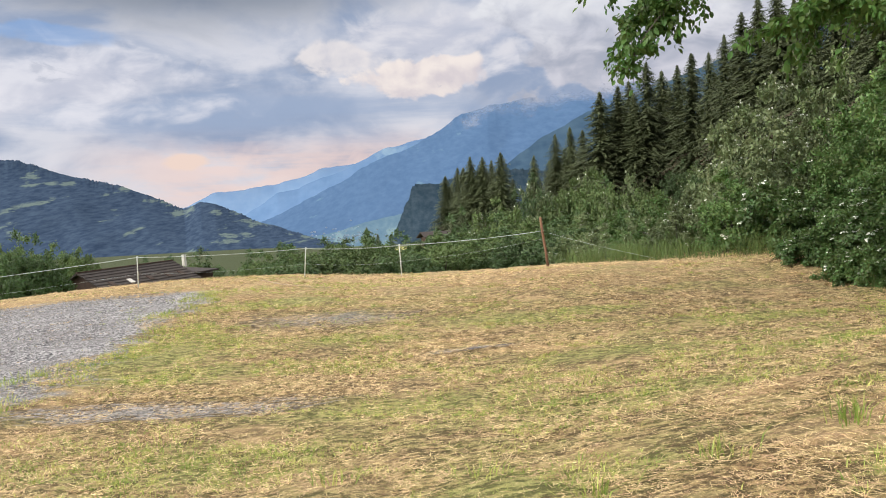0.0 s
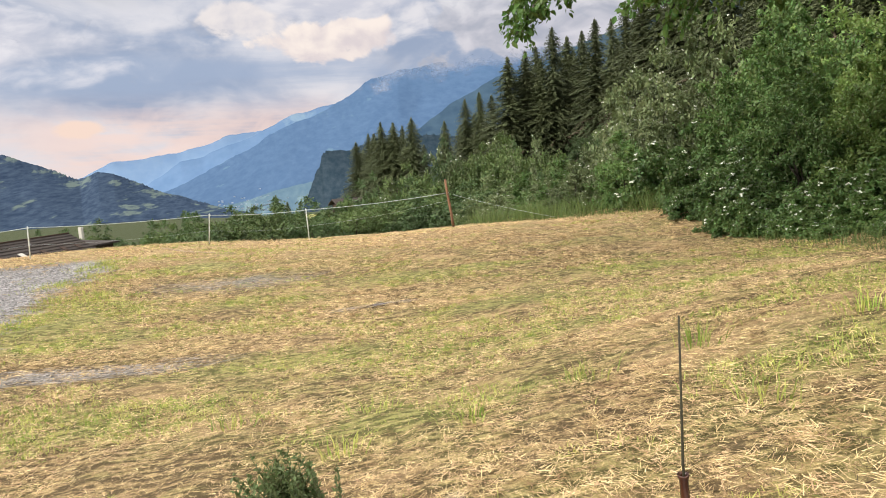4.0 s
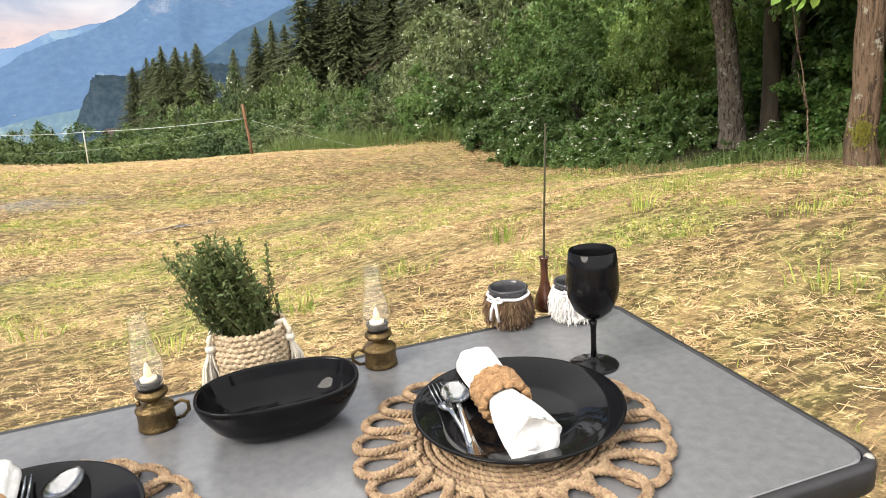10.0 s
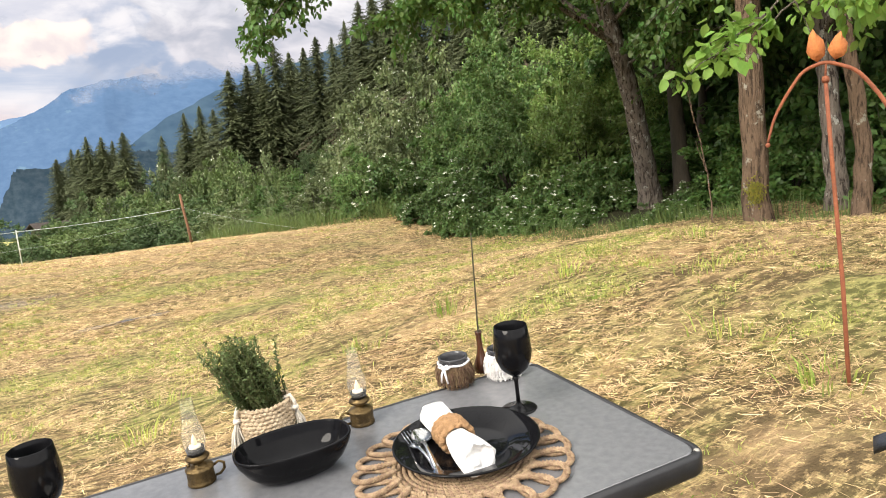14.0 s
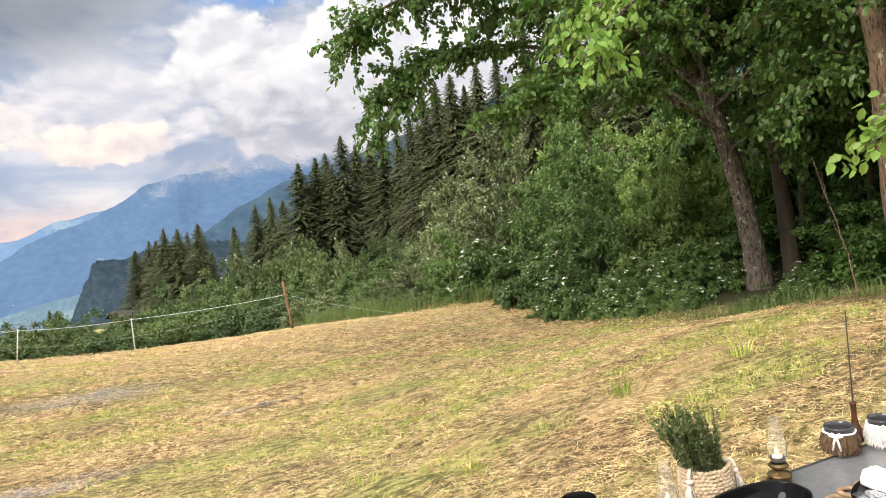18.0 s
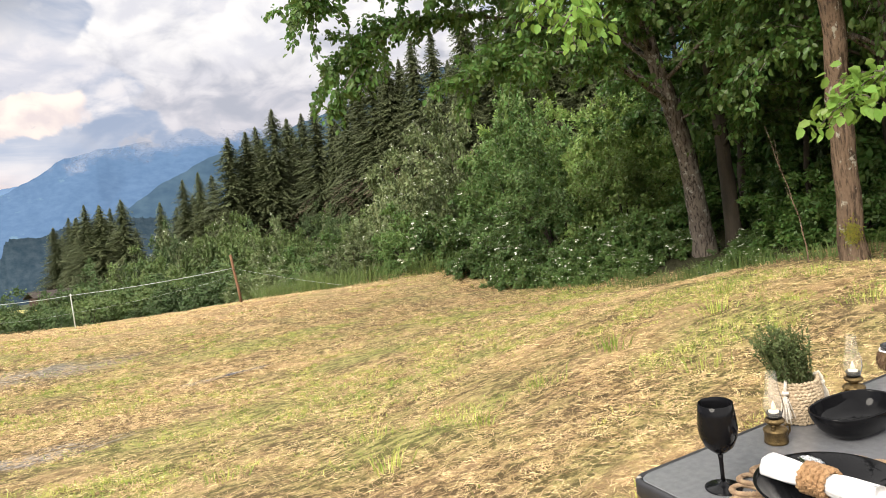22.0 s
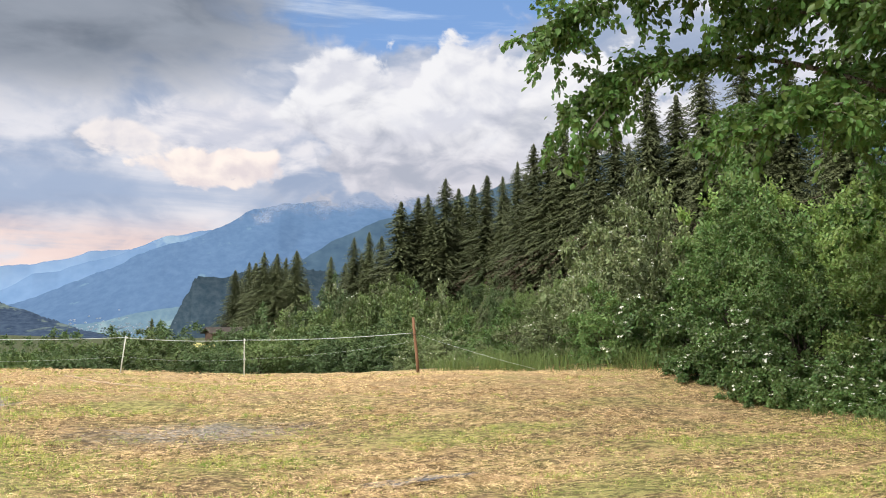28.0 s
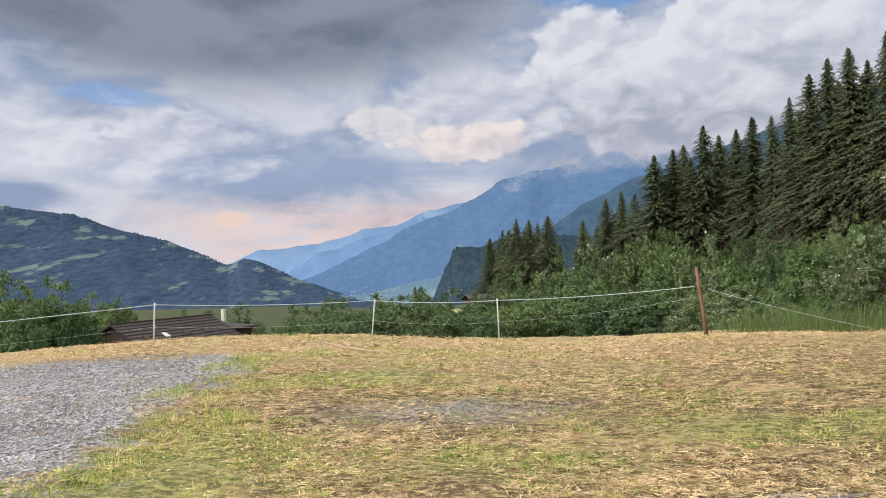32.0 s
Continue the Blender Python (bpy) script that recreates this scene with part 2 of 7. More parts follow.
def glass_mat(name):
    """Thin clear glass: it lets light through and mirrors at grazing angles."""
    m = bpy.data.materials.new(name)
    m.use_nodes = True
    nt = m.node_tree
    nt.nodes.remove(nt.nodes["Principled BSDF"])
    t, g, f, x = (nt.nodes.new(k) for k in ("ShaderNodeBsdfTransparent", "ShaderNodeBsdfGlossy", "ShaderNodeFresnel", "ShaderNodeMixShader"))
    t.inputs[0].default_value = (0.985, 0.985, 0.98, 1)
    g.inputs["Roughness"].default_value, f.inputs[0].default_value = 0.03, 1.10
    # a little pale diffuse is mixed in to imitate the glass's bright sheen
    sheen, sheen_mix = nt.nodes.new("ShaderNodeBsdfDiffuse"), nt.nodes.new("ShaderNodeMixShader")
    sheen.inputs[0].default_value, sheen_mix.inputs[0].default_value = (0.8, 0.78, 0.72, 1), 0.09
    nt.links.new(t.outputs[0], sheen_mix.inputs[1])
    nt.links.new(sheen.outputs[0], sheen_mix.inputs[2])
    nt.links.new(f.outputs[0], x.inputs[0])
    nt.links.new(sheen_mix.outputs[0], x.inputs[1])
    nt.links.new(g.outputs[0], x.inputs[2])
    nt.links.new(x.outputs[0], nt.nodes["Material Output"].inputs[0])
    return m


# dark brown thatch colour that stands in for shadows between mown stalks
M_STRAW_SHADE = mat("old_thatch", (0.17, 0.118, 0.060), (0.085, 0.06, 0.031), 30, 0.85, vary=0.4, see=0.1)
M_STRAW = mat("dry_straw", (0.84, 0.625, 0.345), (0.33, 0.215, 0.10), 8, 0.75, vary=0.45, see=0.15, edge=(0.65, 0.84))
M_HAY = mat("rusty_hay", (0.86, 0.63, 0.345), (0.37, 0.245, 0.115), 8, 0.8, vary=0.4, see=0.15, edge=(0.65, 0.84))
M_GRASS = mat("green_grass", (0.23, 0.32, 0.055), (0.60, 0.60, 0.165), 7, 0.6, vary=0.35, see=0.3, edge=(0.64, 0.84))
M_LEAF = mat("broad_leaf", (0.115, 0.192, 0.046), (0.073, 0.140, 0.034), 3, 0.45, vary=0.5, see=0.4)
M_LEAF_NEW = mat("young_leaf", (0.25, 0.40, 0.085), (0.185, 0.32, 0.06), 6, 0.4, vary=0.3, see=0.45)
M_LEAF_BUSH = mat("bush_leaf", (0.138, 0.212, 0.060), (0.088, 0.152, 0.043), 2, 0.5, vary=0.55, see=0.35)
M_LEAF_GREY = mat("willow_leaf", (0.205, 0.245, 0.105), (0.135, 0.172, 0.070), 2, 0.5, vary=0.45, see=0.25)
M_LEAF_LIGHT = mat("alder_leaf", (0.27, 0.37, 0.10), (0.185, 0.28, 0.072), 2, 0.5, vary=0.45, see=0.35)
M_LEAF_FAR = mat("pasture_tree_leaf", (0.085, 0.13, 0.042), (0.058, 0.095, 0.032), 0.6, 0.6, vary=0.45, see=0.2)
M_LEAF_FAR_LIGHT = mat("pasture_tree_leaf_light", (0.130, 0.178, 0.052), (0.090, 0.132, 0.040), 0.6, 0.6, vary=0.45, see=0.2)
M_BLOSSOM = mat("white_blossom", (0.74, 0.74, 0.66), (0.58, 0.60, 0.48), 8, 0.8, vary=0.2)
M_NEEDLE = mat("spruce_needles", (0.078, 0.098, 0.043), (0.112, 0.126, 0.053), 1.2, 0.7, vary=0.3, see=0.15)
M_NEEDLE_DRY = mat("dry_twigs", (0.10, 0.075, 0.045), (0.06, 0.05, 0.03), 2, 0.9, vary=0.3)
def bark_mat(name, crack, plate, lichen, amount):
    """Bark: dark upright cracks between plates, and pale lichen flecks."""
    m = mat(name, plate, tuple(c * 0.7 for c in plate), 4, 0.95, spec=0.15)
    nt = m.node_tree
    N, L = nt.nodes, nt.links
    p = N["Principled BSDF"]
    tc = N.new("ShaderNodeTexCoord")
    base = p.inputs["Base Color"].links[0].from_socket

    def nz(scale, detail, stretch):
        mp, n = N.new("ShaderNodeMapping"), N.new("ShaderNodeTexNoise")
        mp.inputs["Scale"].default_value = (1, 1, stretch)
        L.new(tc.outputs["Object"], mp.inputs[0])
        L.new(mp.outputs[0], n.inputs["Vector"])
        n.inputs["Scale"].default_value, n.inputs["Detail"].default_value, n.inputs["Roughness"].default_value = scale, detail, 0.65
        return n.outputs[0]

    def over(value, lo, hi, top, under):
        r, x = N.new("ShaderNodeMapRange"), N.new("ShaderNodeMix")
        x.data_type = "RGBA"
        r.inputs[1].default_value, r.inputs[2].default_value = lo, hi
        L.new(value, r.inputs[0])
        L.new(r.outputs[0], x.inputs[0])
        L.new(under, x.inputs[6])
        x.inputs[7].default_value = (*top, 1)
        return x.outputs[2]

    ridge_ = nz(30, 5, 0.16)
    col = over(ridge_, 0.50, 0.40, crack, base)
    col = over(nz(9, 6, 0.8), 1 - amount, 1.05 - amount, lichen, col)
    L.new(col, p.inputs["Base Color"])
    bp = N.new("ShaderNodeBump")
    bp.inputs["Strength"].default_value, bp.inputs["Distance"].default_value = 1.0, 0.06
    L.new(ridge_, bp.inputs["Height"])
    L.new(bp.outputs[0], p.inputs["Normal"])
    return m


M_BARK = bark_mat("grey_bark", (0.05, 0.04, 0.034), (0.215, 0.18, 0.152), (0.38, 0.37, 0.33), 0.42)
M_BARK_PALE = bark_mat("pale_bark", (0.06, 0.042, 0.03), (0.21, 0.145, 0.10), (0.36, 0.34, 0.28), 0.40)
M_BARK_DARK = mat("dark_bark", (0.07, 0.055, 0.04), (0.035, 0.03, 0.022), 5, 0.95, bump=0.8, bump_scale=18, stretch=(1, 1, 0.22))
M_MOSS = mat("yellow_moss", (0.28, 0.24, 0.03), (0.16, 0.17, 0.03), 40, 0.95, bump=1.0, bump_scale=120)
M_POST = mat("weathered_post_wood", (0.24, 0.13, 0.075), (0.13, 0.075, 0.045), 9, 0.85, bump=0.6, bump_scale=40, stretch=(1, 1, 0.15))
M_WHITE = mat("white_plastic", (0.75, 0.77, 0.76), (0.62, 0.65, 0.62), 20, 0.5)
M_TAPE = mat("fence_rope", (0.62, 0.66, 0.64), (0.45, 0.50, 0.50), 60, 0.7)


# ---------------------------------------------------------------- mesh builders
def part(name, bm, material, parent=None, label="", smooth=True):
    """Links a bmesh as one mesh object under a thing or under a part."""
    me = bpy.data.meshes.new(name)
    bm.to_mesh(me)
    bm.free()
    me.materials.append(material)
    if smooth:
        me.shade_smooth()
    ob = new(name, me)
    if parent:
        ob.parent = parent
    if label:
        ob["label"] = label
    return ob


def sheet(name, verts, faces, material, parent=None, smooth=False):
    """A mesh object from arrays of points and of faces with equally many corners each."""
    verts, faces = np.asarray(verts, np.float32), np.asarray(faces, np.int32)
    me = bpy.data.meshes.new(name)
    n, k = faces.shape
    me.vertices.add(len(verts))
    me.vertices.foreach_set("co", verts.ravel())
    me.loops.add(n * k)
    me.loops.foreach_set("vertex_index", faces.ravel())
    me.polygons.add(n)
    me.polygons.foreach_set("loop_start", np.arange(0, n * k, k, dtype=np.int32))
    me.polygons.foreach_set("loop_total", np.full(n, k, np.int32))
    me.update(calc_edges=True)
    me.materials.append(material)
    if smooth:
        me.shade_smooth()
    ob = new(name, me)
    if parent:
        ob.parent = parent
    return ob


def thing(name, m=None, **tags):
    ob = new(name)
    ob.empty_display_size = 0.1
    if m is not None:
        ob.matrix_world = m
    return tagged(ob, **tags)


def tube(points, radii, segs=10, caps=True):
    """Points and faces (quads) of a round bar along a line of points."""
    P = np.asarray(points, float)
    R = np.broadcast_to(np.asarray(radii, float), (len(P),))
    if caps:
        P, R = np.concatenate([P[:1], P, P[-1:] + (P[-1:] - P[-2:-1]) * 1e-3]), np.concatenate([R[:1] * 0.02, R, R[-1:] * 0.02])
        P[0] = P[1] - (P[2] - P[1]) * 1e-3
    T = np.gradient(P, axis=0)
    T /= np.linalg.norm(T, axis=1, keepdims=True) + 1e-9
    ref = np.array([0, 0, 1.0]) if abs(T[0, 2]) < 0.9 else np.array([1.0, 0, 0])
    A = np.cross(T, ref)
    A /= np.linalg.norm(A, axis=1, keepdims=True) + 1e-9
    for i in range(1, len(A)):
        if A[i] @ A[i - 1] < 0:
            A[i] = -A[i]
    B = np.cross(T, A)
    th = np.linspace(0, 2 * np.pi, segs, endpoint=False)
    V = (P[:, None] + R[:, None, None] * (np.cos(th)[None, :, None] * A[:, None] + np.sin(th)[None, :, None] * B[:, None])).reshape(-1, 3)
    i, j = np.meshgrid(np.arange(len(P) - 1), np.arange(segs), indexing="ij")
    k = (j + 1) % segs
    Fq = np.stack([i * segs + j, i * segs + k, (i + 1) * segs + k, (i + 1) * segs + j], -1).reshape(-1, 4)
    return V, Fq


def joined(pieces):
    """Several (points, faces) as one."""
    V, Fq, n = [], [], 0
    for v, f in pieces:
        V.append(v)
        Fq.append(np.asarray(f) + n)
        n += len(v)
    return np.concatenate(V), np.concatenate(Fq)


def bar(name, points, radii, material, parent=None, segs=10):
    P = np.asarray(points, float)
    V, Fq = tube(P, radii, segs)
    bm = bmesh.new()
    vs = [bm.verts.new(v) for v in V]
    for f in Fq:
        c = list(dict.fromkeys(int(q) for q in f))
        if len(c) > 2:
            bm.faces.new([vs[q] for q in c])
    bmesh.ops.recalc_face_normals(bm, faces=bm.faces)
    return part(name, bm, material, parent)


def lathe(name, profile, material, parent=None, segs=40, label="", sx=1.0, sy=1.0):
    """A turned body: (radius, height) pairs spun round z."""
    bm = bmesh.new()
    rings = []
    for r, z in profile:
        if r < 1e-5:
            rings.append([bm.verts.new((0, 0, z))])
        else:
            rings.append([bm.verts.new((r * sx * math.cos(2 * math.pi * k / segs), r * sy * math.sin(2 * math.pi * k / segs), z)) for k in range(segs)])
    for a, b in zip(rings, rings[1:]):
        for k in range(segs):
            q = [a[k % len(a)], a[(k + 1) % len(a)], b[(k + 1) % len(b)], b[k % len(b)]]
            q = list(dict.fromkeys(q))
            if len(q) > 2:
                bm.faces.new(q)
    bmesh.ops.recalc_face_normals(bm, faces=bm.faces)
    return part(name, bm, material, parent, label)


def box_bm(sx, sy, sz, bevel=0.0, segs=2, z0=None):
    bm = bmesh.new()
    bmesh.ops.create_cube(bm, size=1)
    for v in bm.verts:
        v.co = Vector((v.co.x * sx, v.co.y * sy, v.co.z * sz + (z0 + sz / 2 if z0 is not None else 0)))
    if bevel:
        bmesh.ops.bevel(bm, geom=list(bm.edges), offset=bevel, segments=segs, affect="EDGES", profile=0.6)
    return bm


def leaf_arrays(P, D, size, rng, width=0.55, wide=False, face=None):
    """Folded leaves at points P that point along D; face: the way that their upper sides look."""
    n = len(P)
    D = D / (np.linalg.norm(D, axis=1, keepdims=True) + 1e-9)
    up = rng.normal(size=(n, 3)) * (0.6 if face is None else 0.5) + (np.array([0, 0, 1.0]) if face is None else face)
    S = np.cross(D, up)
    S /= np.linalg.norm(S, axis=1, keepdims=True) + 1e-9
    Nn = np.cross(S, D)
    L = (size * rng.uniform(0.6, 1.25, n))[:, None]
    if wide:
        l1, r1 = P + D * L * 0.3 + S * L * width * 0.46 + Nn * L * 0.09, P + D * L * 0.3 - S * L * width * 0.46 + Nn * L * 0.09
        l2, r2 = P + D * L * 0.68 + S * L * width * 0.42 + Nn * L * 0.03, P + D * L * 0.68 - S * L * width * 0.42 + Nn * L * 0.03
        V = np.stack([P, l1, l2, P + D * L - Nn * L * 0.1, r2, r1], 1).reshape(-1, 3)
        b = np.arange(n)[:, None] * 6
        return V, np.stack([b + np.array([0, 3, 2, 1]), b + np.array([0, 5, 4, 3])], 1).reshape(-1, 4)
    V = np.stack([P, P + D * L * 0.45 + S * L * width * 0.5 + Nn * L * 0.1, P + D * L - Nn * L * 0.1, P + D * L * 0.45 - S * L * width * 0.5 + Nn * L * 0.1], 1).reshape(-1, 3)
    return V, np.arange(n)[:, None] * 4 + np.arange(4)


# ---------------------------------------------------------------- ground
MOUNDS = [(0, 9, 4, -0.251), (3, 4, 2.6, 0.158), (6.3, 3.6, 1.35, -0.17), (7, 13.5, 2.5, -0.358), (5, 8, 3.5, -0.431), (6, 3.5, 3, 0.351), (0, 4.5, 2.5, -0.18), (-3, 10, 4, -0.139),
          (0, 17.5, 3, -0.333), (-6, 16, 4, 0.278), (3.5, 16.5, 2.5, 0.066), (9, 8, 3, -0.252), (1.2, 1, 2.5, 0.041), (2.3, 12, 3, 0.032)]
RIM = [(4, 18.6, 1.8, -0.338), (1.5, 19.5, 2.2, -0.144), (5.6, 16.2, 1.4, -0.138), (7.2, 13.6, 1.0, 0.061), (7, 11, 1.2, -0.105), (-1.5, 20, 2.5, -0.052), (-5.5, 20, 3, -0.097),
       (-11, 19, 3, 0.038), (7.2, 8.3, 1.4, -0.07), (6.9, 6.2, 1.0, -0.076), (6.4, 4.6, 0.8, 0.064), (6.1, 2.9, 0.9, -0.052), (6.7, 18.1, 1.4, -0.30)]     # the meadow's far rim


def ss(x, lo, hi):
    q = np.clip((np.asarray(x, float) - lo) / (hi - lo), 0, 1)
    return q * q * (3 - 2 * q)


def height(x, y):
    """The meadow's mounds near by; past the fence the slope falls to the valley."""
    x, y = np.asarray(x, float), np.asarray(y, float)
    xc, yc = np.clip(x, -14, 14), np.clip(y, -10, 20)
    z = 0.0864 + 0.0636 * xc + 0.0234 * yc
    for a, b, r, k in MOUNDS + RIM:
        z = z + k * np.exp(-((x - a) ** 2 + (y - b) ** 2) / (2 * r * r))
    d = np.hypot(x, y)
    fall = np.maximum(y - 18.3, 0)
    east = ss(x - 0.22 * y, 4, 30)
    z = z - (1 - 0.75 * east) * (3.2 * ss(fall, 0, 10) + 4.2 * ss(fall, 10, 60))
    z = z + 3.4 * ss(y, 95, 190) * ss(-x, 0, 60) * (1 - ss(d, 230, 330))
    z = z - 70 * ss(d, 260, 1600) * (1 - 0.6 * east)
    z = z + 0.2 * np.maximum(x - 12, 0) * ss(x, 12, 30) * (1 - ss(d, 150, 400))
    return z


GREEN = [(0.9, 10.2, 1.3, 0.5), (2.2, 10.5, 1.0, 0.35), (1.9, 7.4, 1.6, 0.55), (-0.7, 5.9, 1.5, 0.5), (-4.0, 9.3, 1.2, 1.6), (-3.4, 8.0, 1.4, 0.7), (1.3, 5.1, 1.6, 0.5), (3.6, 6.2, 1.4, 0.6), (-1.9, 4.6, 1.3, 0.6), (4.4, 4.2, 1.3, 0.7), (2.4, 2.6, 0.9, 0.5),
         (0.3, 3.3, 1.0, 0.4), (-1.2, 9.6, 1.2, 0.4), (4.2, 9.0, 1.5, 0.6), (-3.0, 12.9, 1.6, 0.5), (6.2, 8.6, 1.0, 0.8), (3.0, 0.8, 0.9, 0.5), (-2.2, 2.2, 1.2, 0.6)]


def greenness(x, y):
    """How green the meadow is at a place, from 0 to about 1."""
    g = 0 * np.asarray(x, float)
    for a, b, rx, ry in GREEN:
        g = np.maximum(g, np.exp(-(((x - a) / rx) ** 2 + ((y - b) / ry) ** 2)))
    return g


def on_ground(x, y, dz=0.0):
    return float(height(x, y)) + dz


def ground_mat():
    m = bpy.data.materials.new("mown_meadow")
    m.use_nodes = True
    nt = m.node_tree
    N, L = nt.nodes, nt.links
    p = N["Principled BSDF"]
    p.inputs["Roughness"].default_value = 0.9
    p.inputs["Specular IOR Level"].default_value = 0.15
    tc = N.new("ShaderNodeTexCoord")
    sep = N.new("ShaderNodeSeparateXYZ")
    L.new(tc.outputs["Object"], sep.inputs[0])

    def nz(scale, detail=5, rough=0.6, stretch=None, off=0.0):
        mp = N.new("ShaderNodeMapping")
        mp.inputs["Scale"].default_value = stretch or (1, 1, 1)
        mp.inputs["Location"].default_value = (off, off, 0)
        if stretch:
            mp.inputs["Rotation"].default_value = (0, 0, 0.45)
        L.new(tc.outputs["Object"], mp.inputs[0])
        n = N.new("ShaderNodeTexNoise")
        n.inputs["Scale"].default_value, n.inputs["Detail"].default_value, n.inputs["Roughness"].default_value = scale, detail, rough
        L.new(mp.outputs[0], n.inputs["Vector"])
        return n.outputs[0]

    def ma(op, a, b):
        n = N.new("ShaderNodeMath")
        n.operation = op
        for i, v in enumerate((a, b)):
            if isinstance(v, (int, float)):
                n.inputs[i].default_value = v
            else:
                L.new(v, n.inputs[i])
        return n.outputs[0]

    def sm(x, lo, hi):
        n = N.new("ShaderNodeMapRange")
        n.interpolation_type = "SMOOTHSTEP"
        n.inputs[1].default_value, n.inputs[2].default_value = lo, hi
        L.new(x, n.inputs[0])
        return n.outputs[0]

    def mx(f, a, b):
        n = N.new("ShaderNodeMix")
        n.data_type = "RGBA"
        for i, v in ((0, f), (6, a), (7, b)):
            if isinstance(v, tuple):
                n.inputs[i].default_value = (*v, 1)
            else:
                L.new(v, n.inputs[i])
        return n.outputs[2]

    big, mid, fine = nz(0.35, 4, 0.55, (1.0, 2.2, 1)), nz(1.6, 6, 0.65, (0.7, 1.6, 1), 5.0), nz(26, 5, 0.7)
    mat_ = nz(9, 6, 0.7, (0.5, 1.7, 1), 2.0)
    def spot(x, y, rx, ry, lo, hi):
        a, b = ma("DIVIDE", ma("SUBTRACT", sep.outputs[0], x), rx), ma("DIVIDE", ma("SUBTRACT", sep.outputs[1], y), ry)
        r = ma("SQRT", ma("ADD", ma("MULTIPLY", a, a), ma("MULTIPLY", b, b)), 0)
        return sm(ma("ADD", ma("SUBTRACT", 1.0, r), ma("MULTIPLY", ma("SUBTRACT", mat_, 0.5), 2.2)), lo, hi)

    straw = mx(sm(mat_, 0.38, 0.62), (0.26, 0.18, 0.088), (0.66, 0.47, 0.235))
    straw = mx(sm(fine, 0.50, 0.66), straw, (0.80, 0.62, 0.31))
    fib = ma("MAXIMUM", nz(70, 3, 0.6, (0.2, 1.6, 1), 3.0), nz(64, 3, 0.6, (1.5, 0.22, 1), 8.0))
    straw = mx(ma("MULTIPLY", sm(fib, 0.60, 0.50), 0.7), straw, (0.20, 0.14, 0.07))
    straw = mx(ma("MULTIPLY", sm(fib, 0.62, 0.70), 0.8), straw, (0.82, 0.63, 0.29))
    # dark gaps between tufts: their self-shadow is put into the colour
    tuft_ = nz(11, 6, 0.75, (0.8, 1.4, 1), 31.0)
    straw = mx(ma("MULTIPLY", sm(tuft_, 0.535, 0.475), 0.9), straw, (0.11, 0.078, 0.04))
    rosy = ma("MAXIMUM", sm(nz(0.8, 4, 0.6, (1, 2.0, 1), 9.0), 0.52, 0.66), ma("MULTIPLY", sm(sep.outputs[1], 11.0, 16.0), 0.8))
    straw = mx(ma("MULTIPLY", rosy, 0.45), straw, (0.72, 0.49, 0.27))
    green = mx(sm(tuft_, 0.42, 0.58), (0.13, 0.14, 0.042), (0.38, 0.39, 0.125))
    g = sm(ma("ADD", ma("MULTIPLY", big, 0.5), ma("MULTIPLY", mid, 0.7)), 0.54, 0.68)
    patch = None
    for a_, b_, rx, ry in GREEN:
        one = spot(a_, b_, rx * 1.3, ry * 1.3, 0.05, 0.75)
        patch = one if patch is None else ma("MAXIMUM", patch, one)
    g = ma("MAXIMUM", ma("MULTIPLY", g, 0.55), patch)
    col = mx(ma("MULTIPLY", g, 0.7), straw, green)
    dirt = sm(nz(1.1, 5, 0.6, (1, 2.2, 1), 21.0), 0.66, 0.76)
    col = mx(ma("MULTIPLY", dirt, 0.6), col, (0.24, 0.17, 0.10))
    col = mx(ma("MULTIPLY", spot(2.7, -0.3, 1.5, 1.2, 0.0, 0.9), 0.25), col, (0.19, 0.145, 0.06))
    # gravel yard on the west side, fraying into the grass
    edge = ma("ADD", ma("MULTIPLY", ma("SUBTRACT", mid, 0.5), 3.2), ma("SUBTRACT", -4.55, sep.outputs[0]))
    g1 = sm(edge, -0.25, 0.35)
    g1 = ma("MULTIPLY", g1, sm(ma("ADD", ma("SUBTRACT", 15.0, sep.outputs[1]), ma("MULTIPLY", ma("SUBTRACT", mid, 0.5), 2.5)), 0.0, 0.7))
    g1 = ma("MULTIPLY", g1, sm(ma("SUBTRACT", sep.outputs[1], 6.4), 0.0, 0.8))

    g2 = ma("MAXIMUM", spot(-2.9, 6.5, 1.9, 0.5, 0.05, 0.5), ma("MULTIPLY", spot(-1.8, 11.2, 1.9, 0.9, 0.0, 1.1), 0.8))
    g2 = ma("MAXIMUM", g2, spot(0.3, 8.7, 0.9, 0.14, 0.1, 0.6))
    gv = ma("MAXIMUM", g1, ma("MULTIPLY", g2, 0.8))
    vor = N.new("ShaderNodeTexVoronoi")
    vor.inputs["Scale"].default_value = 30
    L.new(tc.outputs["Object"], vor.inputs["Vector"])
    stone = mx(sm(vor.outputs["Color"], 0.1, 0.9), (0.11, 0.105, 0.105), (0.72, 0.68, 0.67))
    stone = mx(ma("MULTIPLY", sm(mid, 0.42, 0.62), 0.6), stone, (0.34, 0.31, 0.30))
    col = mx(gv, col, stone)
    # fresh pasture further off; darker below the fence, along the bushes and on the woodland floor
    far = sm(sep.outputs[1], 18.9, 20.6)
    col = mx(far, col, mx(sm(big, 0.4, 0.6), (0.21, 0.33, 0.06), (0.29, 0.40, 0.09)))
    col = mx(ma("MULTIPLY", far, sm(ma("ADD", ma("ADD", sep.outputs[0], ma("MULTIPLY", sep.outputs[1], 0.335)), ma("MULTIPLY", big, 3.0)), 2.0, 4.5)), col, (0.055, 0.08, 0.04))
